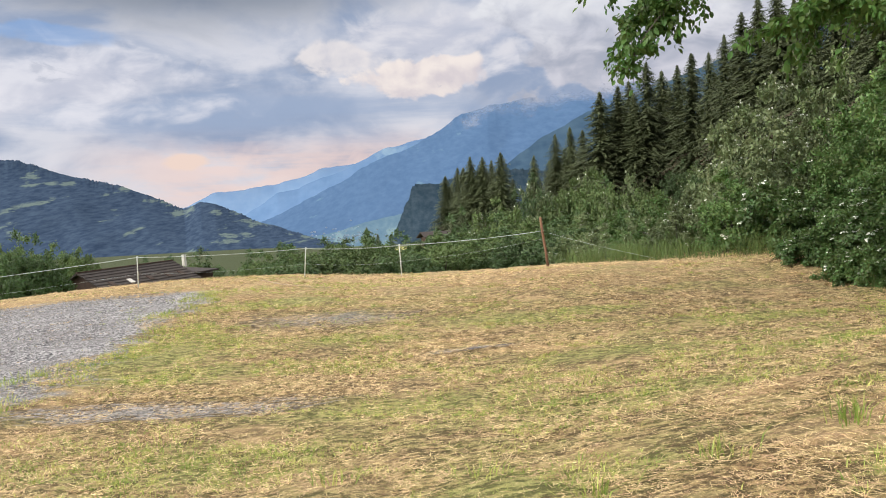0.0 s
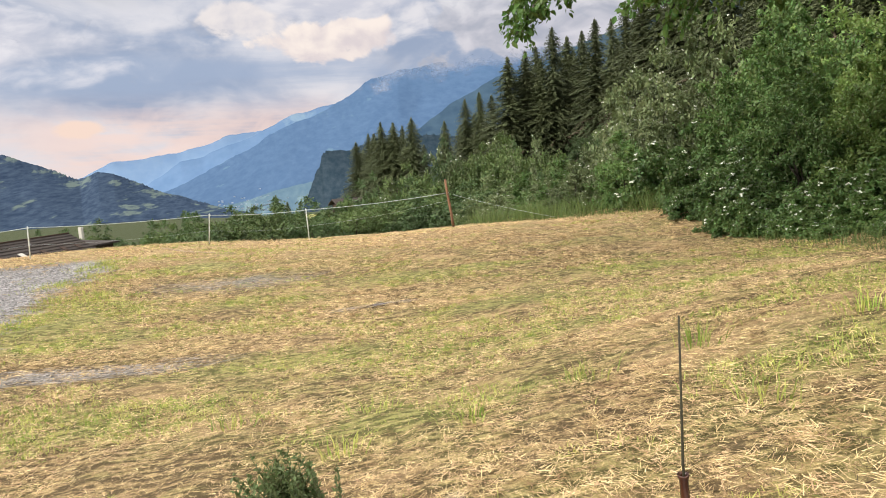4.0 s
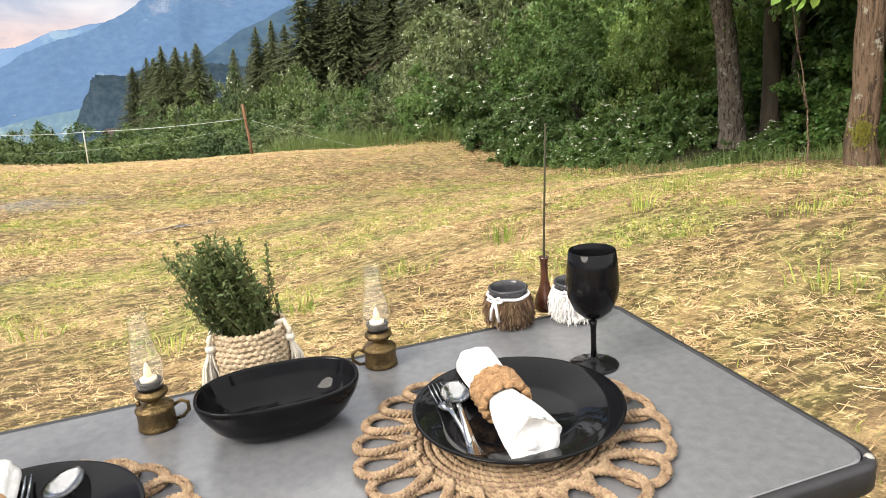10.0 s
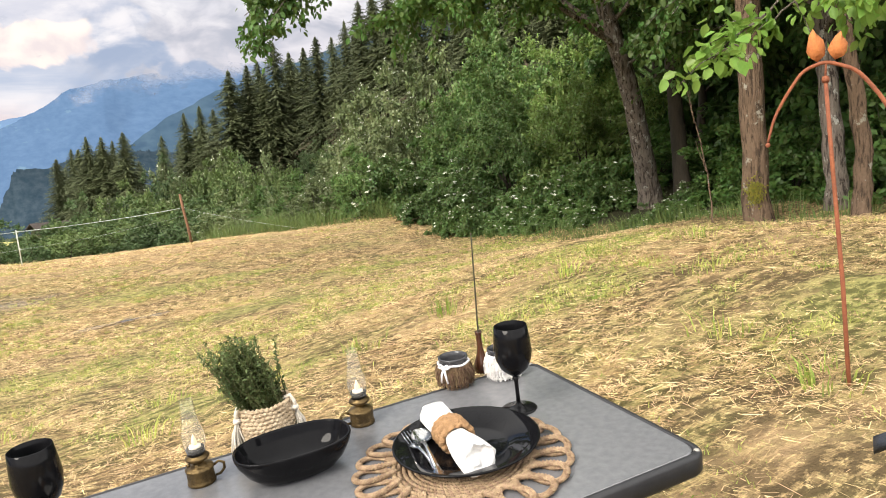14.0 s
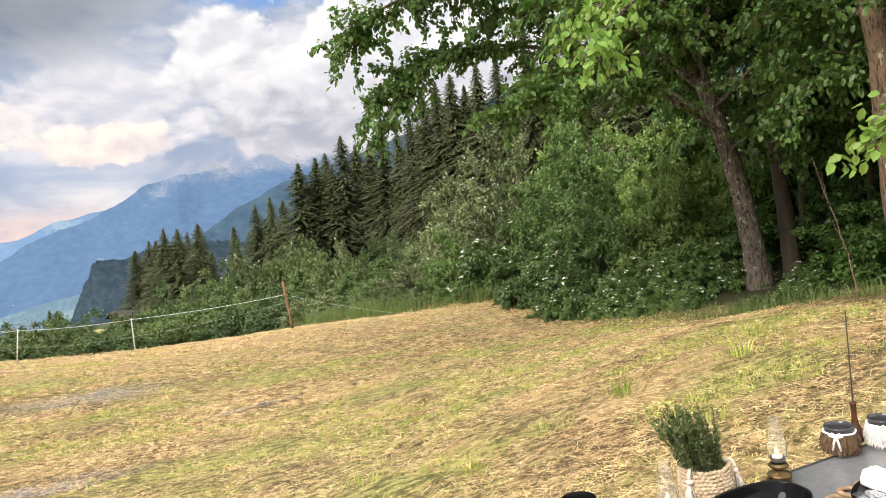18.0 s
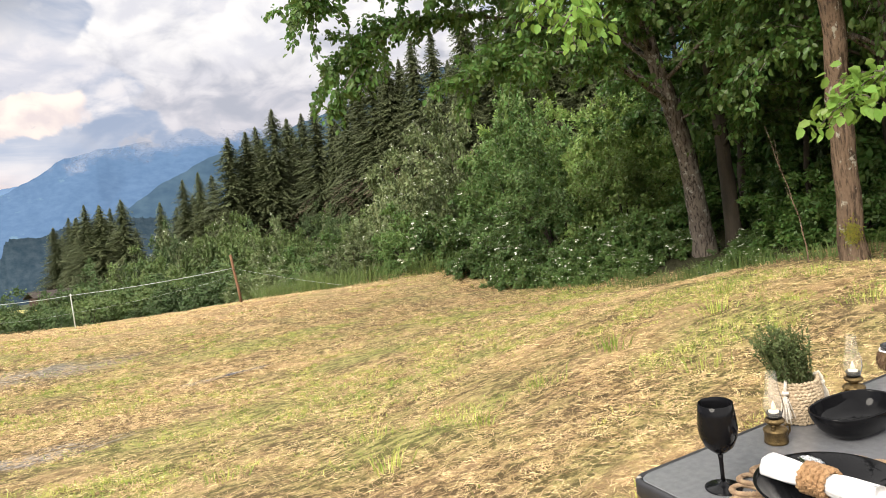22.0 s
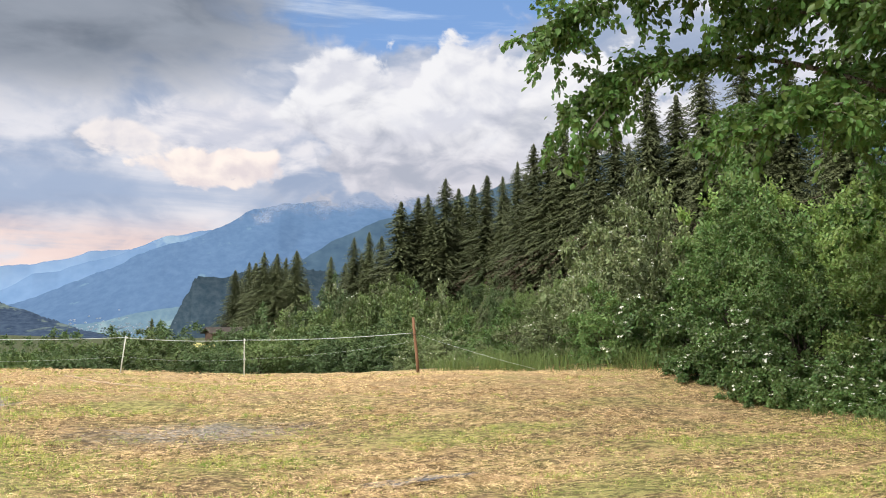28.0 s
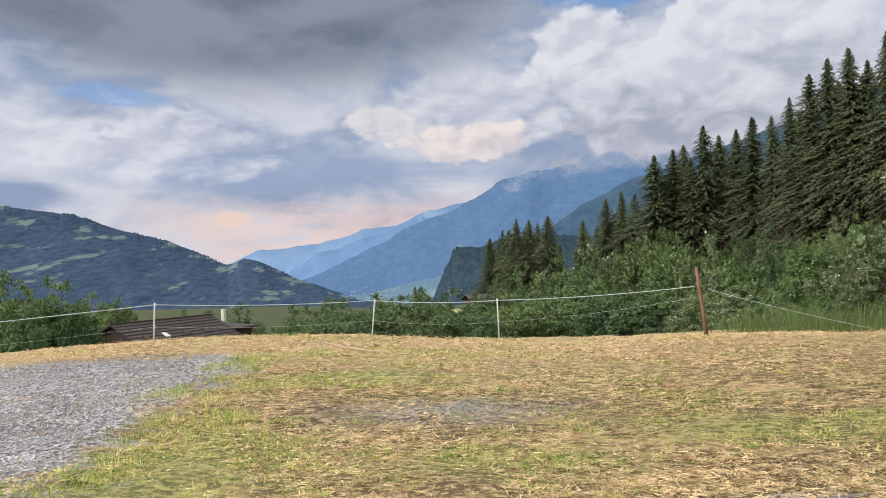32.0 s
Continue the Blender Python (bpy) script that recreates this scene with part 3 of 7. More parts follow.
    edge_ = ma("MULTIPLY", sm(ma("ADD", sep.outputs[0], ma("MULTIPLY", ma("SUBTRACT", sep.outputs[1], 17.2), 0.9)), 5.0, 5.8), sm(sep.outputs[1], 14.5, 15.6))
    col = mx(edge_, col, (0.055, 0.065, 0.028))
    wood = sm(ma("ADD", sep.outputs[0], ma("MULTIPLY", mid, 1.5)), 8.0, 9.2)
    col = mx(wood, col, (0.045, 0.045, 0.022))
    L.new(col, p.inputs["Base Color"])
    h = ma("ADD", ma("MULTIPLY", mat_, 0.6), ma("MULTIPLY", fine, 0.5))
    h = ma("ADD", h, ma("MULTIPLY", vor.outputs["Distance"], gv))
    bp = N.new("ShaderNodeBump")
    bp.inputs["Strength"].default_value, bp.inputs["Distance"].default_value = 1.0, 0.09
    L.new(h, bp.inputs["Height"])
    L.new(bp.outputs[0], p.inputs["Normal"])
    return m


def make_ground():
    r, radii = 0.0, [0.0]
    while r < 4900:
        r = r * 1.035 + 0.06
        radii.append(r)
    R = np.array(radii)
    na = 360
    th = np.linspace(0, 2 * np.pi, na, endpoint=False)
    X, Y = 0.0 + R[:, None] * np.sin(th), 6.0 + R[:, None] * np.cos(th)
    rng = np.random.default_rng(3)
    Z = height(X, Y)
    for _ in range(40):
        kx, ky, ph = rng.normal(0, 3.2), rng.normal(0, 3.2), rng.uniform(0, 6.3)
        Z = Z + 0.0035 * np.sin(kx * X + ky * Y + ph)
    V = np.stack([X, Y, Z], -1).reshape(-1, 3)
    i, j = np.meshgrid(np.arange(len(R) - 1), np.arange(na), indexing="ij")
    k = (j + 1) % na
    Fq = np.stack([i * na + j, i * na + k, (i + 1) * na + k, (i + 1) * na + j], -1).reshape(-1, 4)[:, ::-1]
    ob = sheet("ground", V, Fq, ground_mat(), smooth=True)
    tagged(ob, "mown dry meadow with straw, green patches and gravel", "ground", kind="structure")


make_ground()


# ---------------------------------------------------------------- distance
def hill_mat(name, wood, wood2, field, scale, amount, cloud=None):
    m = bpy.data.materials.new(name)
    m.use_nodes = True
    nt = m.node_tree
    N, L = nt.nodes, nt.links
    p = N["Principled BSDF"]
    p.inputs["Roughness"].default_value, p.inputs["Specular IOR Level"].default_value = 1.0, 0.0
    tc = N.new("ShaderNodeTexCoord")
    mp = N.new("ShaderNodeMapping")
    mp.inputs["Scale"].default_value = (1.0, 0.2, 1.25)
    L.new(tc.outputs["Object"], mp.inputs[0])

    def nz(s, d):
        n = N.new("ShaderNodeTexNoise")
        n.inputs["Scale"].default_value, n.inputs["Detail"].default_value, n.inputs["Roughness"].default_value = s, d, 0.62
        L.new(mp.outputs[0], n.inputs["Vector"])
        return n.outputs[0]

    def mr(x, lo, hi):
        n = N.new("ShaderNodeMapRange")
        n.inputs[1].default_value, n.inputs[2].default_value = lo, hi
        L.new(x, n.inputs[0])
        return n.outputs[0]

    def mx(f, a, b):
        n = N.new("ShaderNodeMix")
        n.data_type = "RGBA"
        for i, v in ((0, f), (6, a), (7, b)):
            if isinstance(v, tuple):
                n.inputs[i].default_value = (*v, 1)
            else:
                L.new(v, n.inputs[i])
        return n.outputs[2]

    # the given colours already hold the haze of their distance
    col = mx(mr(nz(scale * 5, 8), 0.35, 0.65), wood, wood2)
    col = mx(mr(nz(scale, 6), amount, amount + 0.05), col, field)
    L.new(col, p.inputs["Base Color"])
    if cloud:
        # the summit fades to clear by height and noise, imitating drifting cloud
        sp = N.new("ShaderNodeSeparateXYZ")
        L.new(tc.outputs["Object"], sp.inputs[0])
        ad = N.new("ShaderNodeMath")
        ad.operation = "MULTIPLY_ADD"
        L.new(nz(scale * 1.3, 6), ad.inputs[0])
        ad.inputs[1].default_value = 420.0
        L.new(sp.outputs[2], ad.inputs[2])
        tr = N.new("ShaderNodeBsdfTransparent")
        ms = N.new("ShaderNodeMixShader")
        L.new(mr(ad.outputs[0], cloud[0] + 210, cloud[1] + 210), ms.inputs[0])
        L.new(p.outputs[0], ms.inputs[1])
        L.new(tr.outputs[0], ms.inputs[2])
        L.new(ms.outputs[0], N["Material Output"].inputs[0])
    return m


def ridge(name, line, dist, depth, foot, material, rough, seed, label, cat="mountain", treetops=0.0):
    """A mountain side: a ridge line of (azimuth, elevation) at a distance, with a slope that comes forward to its foot; treetops roughen the crest."""
    rng = np.random.default_rng(seed)
    A, E = np.array(line, float).T
    n = int((A[-1] - A[0]) * (14 if treetops else 9))
    az = np.linspace(A[0], A[-1], n)
    el = np.interp(az, A, E)
    crest = np.zeros(n)
    for o in range(6):
        f, a = 0.35 * 2.0**o, rough * 0.55**o
        ph = rng.uniform(0, 6.3, 3)
        crest = crest + a * (np.sin(f * az * 2.1 + ph[0]) + np.sin(f * az * 3.3 + ph[1])) * 0.5
    tips = treetops * rng.random(n) ** 1.5 * (0.5 + 0.5 * np.sin(az * 1.3 + seed))
    rows = 26
    t = np.linspace(0, 1, rows)[:, None]
    D = dist - depth * t
    gul = np.zeros((rows, n))
    for o in range(5):
        f, a = 0.45 * 1.8**o, 0.028 * 0.42**o
        ph = rng.uniform(0, 6.3, 2)
        gul += a * np.sin(f * az[None] * 1.7 + 4.5 * t * (1 + 0.4 * o) + ph[0]) * np.sin(t * 5 * (1 + o) + ph[1])
    D = D + depth * gul * np.sin(np.pi * t)
    top, low = np.tan(np.radians(el + crest * (1 - t) ** 9 + tips * (t == 0))) * dist, math.tan(radians(foot)) * (dist - depth)
    Z = 1.2 + top * (1 - t**0.8) + low * t**0.8
    az_ = np.radians(az)[None]
    V = np.stack([-1.5 + D * np.sin(az_), 3 + D * np.cos(az_), Z], -1).reshape(-1, 3)
    i, j = np.meshgrid(np.arange(rows - 1), np.arange(n - 1), indexing="ij")
    Fq = np.stack([i * n + j, i * n + j + 1, (i + 1) * n + j + 1, (i + 1) * n + j], -1).reshape(-1, 4)[:, ::-1]
    return tagged(sheet(name, V, Fq, material, smooth=True), label, cat, kind="structure")


# blue distance haze is mixed into each of these base colours
M_HILL = hill_mat("hazed_wooded_hill", (0.026, 0.041, 0.072), (0.052, 0.075, 0.112), (0.118, 0.150, 0.140), 0.021, 0.592)
M_MOUNT = hill_mat("haze_blue_mountain", (0.056, 0.099, 0.178), (0.072, 0.120, 0.205), (0.095, 0.155, 0.22), 0.006, 0.62, (500, 640))
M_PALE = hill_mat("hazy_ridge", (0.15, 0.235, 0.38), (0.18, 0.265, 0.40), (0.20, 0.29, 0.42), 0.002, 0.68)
M_MID = hill_mat("hazed_mid_ridge", (0.095, 0.16, 0.275), (0.12, 0.19, 0.31), (0.18, 0.26, 0.35), 0.002, 0.66)
M_SLOPE = hill_mat("hazed_near_slope", (0.030, 0.055, 0.090), (0.048, 0.080, 0.115), (0.10, 0.15, 0.14), 0.006, 0.70)
M_CLIFF = hill_mat("hazed_dark_cliff", (0.020, 0.036, 0.052), (0.040, 0.058, 0.075), (0.085, 0.11, 0.13), 0.03, 0.60)
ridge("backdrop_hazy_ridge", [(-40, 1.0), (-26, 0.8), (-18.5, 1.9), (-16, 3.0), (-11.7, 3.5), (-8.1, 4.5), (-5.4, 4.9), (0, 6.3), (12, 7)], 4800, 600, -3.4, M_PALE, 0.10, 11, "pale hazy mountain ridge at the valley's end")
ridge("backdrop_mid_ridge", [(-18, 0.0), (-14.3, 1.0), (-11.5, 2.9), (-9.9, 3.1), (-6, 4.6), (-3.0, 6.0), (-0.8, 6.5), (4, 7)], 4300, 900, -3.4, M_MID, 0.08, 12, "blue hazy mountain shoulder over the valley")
ridge("backdrop_mountain", [(-14, 0.0), (-11, 1.5), (-8, 2.8), (-5.9, 3.9), (-3.5, 5.1), (-0.8, 6.2), (1.5, 7.2), (2.8, 8.1), (5.3, 9.0), (8.2, 9.3), (14.3, 10.2), (22, 9.5), (40, 9)], 3700, 1700, -3.4, M_MOUNT, 0.13, 13, "high haze-blue mountain with its summit in cloud")
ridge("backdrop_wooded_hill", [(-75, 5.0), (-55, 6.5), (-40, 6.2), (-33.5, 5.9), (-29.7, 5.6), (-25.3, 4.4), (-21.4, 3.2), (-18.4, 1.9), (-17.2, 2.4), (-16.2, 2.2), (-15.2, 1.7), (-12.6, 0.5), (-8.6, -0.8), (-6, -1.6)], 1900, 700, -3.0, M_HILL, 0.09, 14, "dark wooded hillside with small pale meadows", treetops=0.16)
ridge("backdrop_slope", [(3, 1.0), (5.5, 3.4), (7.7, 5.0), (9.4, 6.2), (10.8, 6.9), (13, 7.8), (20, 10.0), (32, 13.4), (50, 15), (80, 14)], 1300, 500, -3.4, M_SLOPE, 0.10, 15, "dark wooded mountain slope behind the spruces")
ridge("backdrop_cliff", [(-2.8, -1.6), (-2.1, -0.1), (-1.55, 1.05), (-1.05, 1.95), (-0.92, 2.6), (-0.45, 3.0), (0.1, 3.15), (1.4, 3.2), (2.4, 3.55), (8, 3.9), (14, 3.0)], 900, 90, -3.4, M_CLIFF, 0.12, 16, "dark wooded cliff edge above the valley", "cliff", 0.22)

# valley haze is mixed into the field colours
M_VALLEY = hill_mat("hazed_valley_fields", (0.075, 0.125, 0.175), (0.10, 0.155, 0.195), (0.135, 0.195, 0.22), 0.012, 0.55)
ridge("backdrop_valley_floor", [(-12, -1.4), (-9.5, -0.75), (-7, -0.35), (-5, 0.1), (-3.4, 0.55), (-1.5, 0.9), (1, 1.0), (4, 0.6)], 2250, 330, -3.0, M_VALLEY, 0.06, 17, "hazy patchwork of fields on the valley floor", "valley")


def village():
    """Far houses on the valley floor, each a small gabled block; blue-grey haze is put into their colour."""
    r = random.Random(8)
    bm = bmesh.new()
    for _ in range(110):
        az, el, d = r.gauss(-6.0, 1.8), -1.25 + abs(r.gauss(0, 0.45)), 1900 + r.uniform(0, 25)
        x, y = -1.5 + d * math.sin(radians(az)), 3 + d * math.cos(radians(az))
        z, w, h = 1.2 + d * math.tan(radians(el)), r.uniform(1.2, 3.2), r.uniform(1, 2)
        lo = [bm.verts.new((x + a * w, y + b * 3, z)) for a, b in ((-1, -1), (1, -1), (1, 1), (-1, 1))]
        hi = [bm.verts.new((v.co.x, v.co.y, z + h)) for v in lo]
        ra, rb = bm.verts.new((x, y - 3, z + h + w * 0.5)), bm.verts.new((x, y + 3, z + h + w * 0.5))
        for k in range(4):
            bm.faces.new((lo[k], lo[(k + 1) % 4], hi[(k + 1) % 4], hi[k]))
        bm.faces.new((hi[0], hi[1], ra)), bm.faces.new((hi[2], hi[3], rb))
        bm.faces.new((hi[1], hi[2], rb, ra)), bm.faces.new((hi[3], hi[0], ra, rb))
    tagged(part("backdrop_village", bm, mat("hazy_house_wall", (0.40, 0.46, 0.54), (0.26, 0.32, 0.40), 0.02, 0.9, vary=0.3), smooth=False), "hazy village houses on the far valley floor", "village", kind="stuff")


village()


# ---------------------------------------------------------------- trees
def spruce_mesh(seed, n_bough=560, sparse=0.0):
    """A spruce of unit height: trunk, and boughs all round it with hanging twigs, narrowing to the top."""
    rng = np.random.default_rng(seed)
    th = thing("spruce")
    P = np.array([[0, 0, -0.02], [0.004, 0.002, 0.3], [0.0, 0.0, 0.7], [0, 0, 0.995]])
    V, Fq = tube(P, [0.014, 0.011, 0.006, 0.0008], 7)
    sheet("trunk", V, Fq, M_BARK, th, True)
    vs, fs, n = [], [], 0
    vd, fd, nd = [], [], 0
    up = np.array([0, 0, 1.0])
    for k in range(n_bough):
        z = 0.05 + 0.935 * ((k + rng.random()) / n_bough) ** 1.12
        if rng.random() < sparse * (1.2 - z):
            continue
        a = k * 2.39996 + rng.normal(0, 0.3)
        L = (0.225 * (1 - z) ** 0.70 * rng.uniform(0.5, 1.15) + 0.008) * (1 + 0.16 * math.sin(2 * a + seed + 9 * z) + 0.12 * math.sin(23 * z + seed))
        L *= min(1.0, (1 - z) * 6 + 0.45) * (0.8 if z < 0.2 else 1.0)
        d, s = np.array([np.cos(a), np.sin(a), 0]), np.array([-np.sin(a), np.cos(a), 0])
        m = max(6, int(L / 0.0048))
        u = (np.arange(m) + 0.6) / m
        rise = 0.34 * z - 0.14 + rng.normal(0, 0.10)
        zz = z + L * (rise * u - 0.70 * u**2 + 0.34 * u**3) + rng.normal(0, 0.0025, m)
        w = (0.0095 * (1.1 - 0.75 * u) * (0.3 + 0.7 * (1 - z)) + 0.0026) * rng.uniform(0.6, 1.3, m)
        c = d[None] * (u * L)[:, None] + up[None] * zz[:, None]
        nx = d[None] * ((u + 1.5 / m) * L)[:, None] + up[None] * (zz - 0.006 * rng.uniform(0.2, 1.6, m))[:, None]
        hang = -up[None] * (w * rng.uniform(0.5, 1.9, m))[:, None]
        tip = rng.uniform(0.5, 1.8, (2, m, 1)) * w[None, :, None]
        quad = np.stack([c - d * 0.004, c + s[None] * tip[0] + hang, nx, c - s[None] * tip[1] + hang * rng.uniform(0.5, 1.5, (m, 1))], 1).reshape(-1, 3)
        f = np.arange(m)[:, None] * 4 + np.arange(4)
        if z < 0.3 and rng.random() < 0.2:
            vd.append(quad), fd.append(f + nd)
            nd += len(quad)
        else:
            vs.append(quad), fs.append(f + n)
            n += len(quad)
    sheet("crown", np.concatenate(vs), np.concatenate(fs), M_NEEDLE, th)
    if vd:
        tagged(sheet("dry_twigging", np.concatenate(vd), np.concatenate(fd), M_NEEDLE_DRY, th), kind="stuff")
    return th


def polar(az, dist, ox=-1.5, oy=3.0):
    return ox + dist * math.sin(radians(az)), oy + dist * math.cos(radians(az))


def plant(proto, used, m, **tags):
    """The prototype itself the first time, then copies of it."""
    if proto.name in used:
        ob = copy_thing(proto, m @ Matrix.Diagonal((*(1 / v for v in proto.scale), 1)))
    else:
        used.add(proto.name)
        proto.matrix_world = m
        ob = proto
    return tagged(ob, **tags)


USED = set()
rngS = random.Random(5)
SPRUCES = [spruce_mesh(s, 900, 0.10 * s) for s in range(4)]
TOPS = [(3.6, 4.5, 210), (4.2, 5.4, 205), (5.2, 5.3, 204), (5.9, 5.0, 215), (6.7, 5.6, 200), (9.4, 5.2, 185), (11.2, 6.8, 172), (12.4, 7.3, 170), (13.4, 7.0, 165), (14.9, 9.9, 150), (16.3, 10.2, 152),
        (17.5, 9.5, 150), (18.5, 11.8, 150), (19.6, 11.0, 158), (20.8, 11.3, 150), (21.9, 12.1, 140), (23.2, 12.0, 135), (24.4, 13.2, 125), (25.7, 14.6, 118), (26.9, 15.5, 115), (28.2, 16.0, 112), (29.3, 15.0, 112),
        (30.5, 16.7, 105), (32.2, 17.0, 102), (34.8, 19.4, 92), (37, 18.0, 92), (39, 20.5, 85), (42, 21, 80), (45, 20, 80), (49, 22, 75), (54, 22, 72), (60, 23, 70)]
for i, (az, el, dist) in enumerate(TOPS):
    for extra in range(4 if i > 7 else 3):
        d = dist + extra * rngS.uniform(14, 22)
        a = az + (0.0, 1.0, 1.0, 0.8, 0.7)[extra] * rngS.uniform(-1.6, 1.6)
        d = d - 30 if extra > 2 else d
        x, y = polar(a, d)
        z = on_ground(x, y)
        H = (1.2 + d * math.tan(radians(el * (1 - (0.0, 0.10, 0.25, 0.33, 0.18)[extra] - 0.08 * extra * rngS.random()))) - z)
        w = H * (rngS.uniform(0.8, 1.1) if i > 15 else rngS.uniform(1.0, 1.35))
        plant(SPRUCES[(i + extra) % 4], USED, Matrix.LocRotScale((x, y, z - 0.2), Euler((0, 0, rngS.uniform(0, 6.3))), (w, w, H)),
              label="tall dark green spruce at the wood's edge", category="spruce tree", group="spruces of the wood")

for az, el, dist in ((-3.95, 0.25, 74), (-3.1, -0.35, 78), (-10.4, -1.0, 70), (1.2, -0.6, 72), (3.0, 0.5, 95)):
    x, y = polar(az, dist)
    z = on_ground(x, y)
    H = 1.2 + dist * math.tan(radians(el)) - z
    plant(SPRUCES[2], USED, Matrix.LocRotScale((x, y, z - 0.2), Euler((0, 0, az)), (H, H, H)), label="small dark spruce among the trees below the fence", category="spruce tree", group="spruces below the fence")


SQUASH = {"elder": 1.0, "willow": 1.35, "alder": 1.45, "hazel": 1.5, "far": 1.6}


def bush_mesh(name, seed, leaves, size, material, stems=True, blossoms=0, squash=1.0, clumps=80, lift=0.0, petal=0.5):
    """A leafy shrub in a unit dome: stems, boughs that end in sprays of leafy shoots with gaps between them, and white blossom heads."""
    rng = np.random.default_rng(seed)
    th = thing(name)
    u = rng.normal(size=(clumps, 3))
    u /= np.linalg.norm(u, axis=1, keepdims=True)
    u[:, 2] = np.abs(u[:, 2]) * 1.1 - 0.12
    az = np.arctan2(u[:, 1], u[:, 0])
    rad = rng.uniform(0.3, 1.0, clumps) ** 0.45 * (0.78 + 0.16 * np.sin(3 * az + seed) + 0.08 * np.sin(5 * az + 2 * seed + 4 * u[:, 2]) + 0.09 * rng.normal(size=clumps))
    C = u * rad[:, None]
    C[:, 2] = np.maximum(C[:, 2], 0.02) * squash * (1 - lift) + squash * lift
    if stems:
        pieces = []
        for k in range(16):
            c = C[rng.integers(0, clumps)]
            b = np.array([rng.normal(0, 0.06), rng.normal(0, 0.06), -0.02])
            pieces.append(tube(np.array([b, b * 0.5 + c * 0.45 + [0, 0, 0.1], c]), [0.014, 0.009, 0.003], 5))
        V, Fq = joined(pieces)
        sheet("branchwork", V, Fq, M_BARK_DARK, th, True)
    # shoots fan out and up from every bough's end, leaves stand along them
    per = 12
    nsh = clumps * per
    own = np.repeat(np.arange(clumps), per)
    big = rng.uniform(0.11, 0.23, clumps)[own]
    sd = rng.normal(size=(nsh, 3)) + u[own] * 0.75 + np.array([0, 0, 0.45])
    sd /= np.linalg.norm(sd, axis=1, keepdims=True)
    sl = big * rng.uniform(0.55, 1.25, nsh)
    k = rng.integers(0, nsh, leaves)
    t = rng.uniform(0.15, 1.0, leaves) ** 0.7
    P = C[own[k]] + sd[k] * (sl[k] * t)[:, None] * np.array([1, 1, 0.8]) + rng.normal(size=(leaves, 3)) * size * 0.35
    P[:, 2] = np.abs(P[:, 2] - squash * lift * 0.85) + squash * lift * 0.85
    D = rng.normal(size=(leaves, 3)) * 0.8 + sd[k] * 0.8 + np.array([0, 0, -0.35])
    V, Fq = leaf_arrays(P, D, size, rng, 0.6, face=sd[k] * 0.8 + u[own[k]] * 0.5 + np.array([0, 0, 0.45]))
    sheet("foliage", V, Fq, material, th)
    if blossoms:
        pick = rng.choice(np.nonzero((t > 0.8) & (P[:, 2] > 0.12 * squash))[0], blossoms, replace=False)
        B = np.repeat(P[pick] * 1.03, 9, axis=0) + rng.normal(size=(blossoms * 9, 3)) * size * petal * np.array([0.42, 0.42, 0.16])
        N = np.repeat(sd[k[pick]], 9, axis=0) + np.array([0, 0, 0.8])
        V, Fq = leaf_arrays(B, rng.normal(size=(len(B), 3)) * np.array([1, 1, 0.3]), size * petal, rng, 0.9, face=N)
        sheet("blossom", V, Fq, M_BLOSSOM, th)
    return th


BUSH = {
    "elder": [bush_mesh("elder_bush", 21, 12000, 0.070, M_LEAF_BUSH, blossoms=80, petal=0.55), bush_mesh("elder_bush", 22, 12000, 0.075, M_LEAF_BUSH, blossoms=50, petal=0.55)],
    "willow": [bush_mesh("willow_bush", 23, 20000, 0.046, M_LEAF_GREY, squash=1.35, blossoms=170, petal=0.36), bush_mesh("willow_bush", 24, 20000, 0.044, M_LEAF_GREY, squash=1.35, blossoms=120, petal=0.36)],
    "alder": [bush_mesh("alder_bush", 25, 24000, 0.042, M_LEAF_LIGHT, squash=1.45, clumps=110), bush_mesh("alder_bush", 26, 24000, 0.044, M_LEAF_BUSH, squash=1.45, clumps=110)],
    "hazel": [bush_mesh("hazel_bush", 27, 9000, 0.09, M_LEAF, squash=1.5), bush_mesh("hazel_bush", 28, 9000, 0.085, M_LEAF, squash=1.5)],
    "far": [bush_mesh("field_tree", 29, 14000, 0.050, M_LEAF_FAR, squash=1.6, clumps=95, lift=0.2), bush_mesh("field_tree", 30, 14000, 0.048, M_LEAF_FAR_LIGHT, squash=1.6, clumps=95, lift=0.22)],
}
BUSH_TAGS = {
    "elder": dict(label="dark green elder bush with white blossom heads", category="bush", group="bushes at the meadow's edge"),
    "willow": dict(label="grey-green willow bush behind the fence corner", category="bush", group="bushes at the meadow's edge"),
    "alder": dict(label="light green leafy alder thicket at the wood's edge", category="bush", group="bushes at the meadow's edge"),
    "hazel": dict(label="shaded broad-leaved hazel undergrowth below the trees", category="bush", group="undergrowth below the trees"),
    "far": dict(label="green leafy tree on the slope below the fence", category="tree", group="trees below the fence"),
}


def bush(kind, x, y, r, h, v=None, dz=0.0):
    v = rngS.randrange(2) if v is None else v
    m = Matrix.LocRotScale((x, y, on_ground(x, y, -0.05 + dz)), Euler((0, 0, rngS.uniform(0, 6.3))), (r, r * rngS.uniform(0.9, 1.1), h / SQUASH[kind]))
    return plant(BUSH[kind][v], USED, m, **BUSH_TAGS[kind])


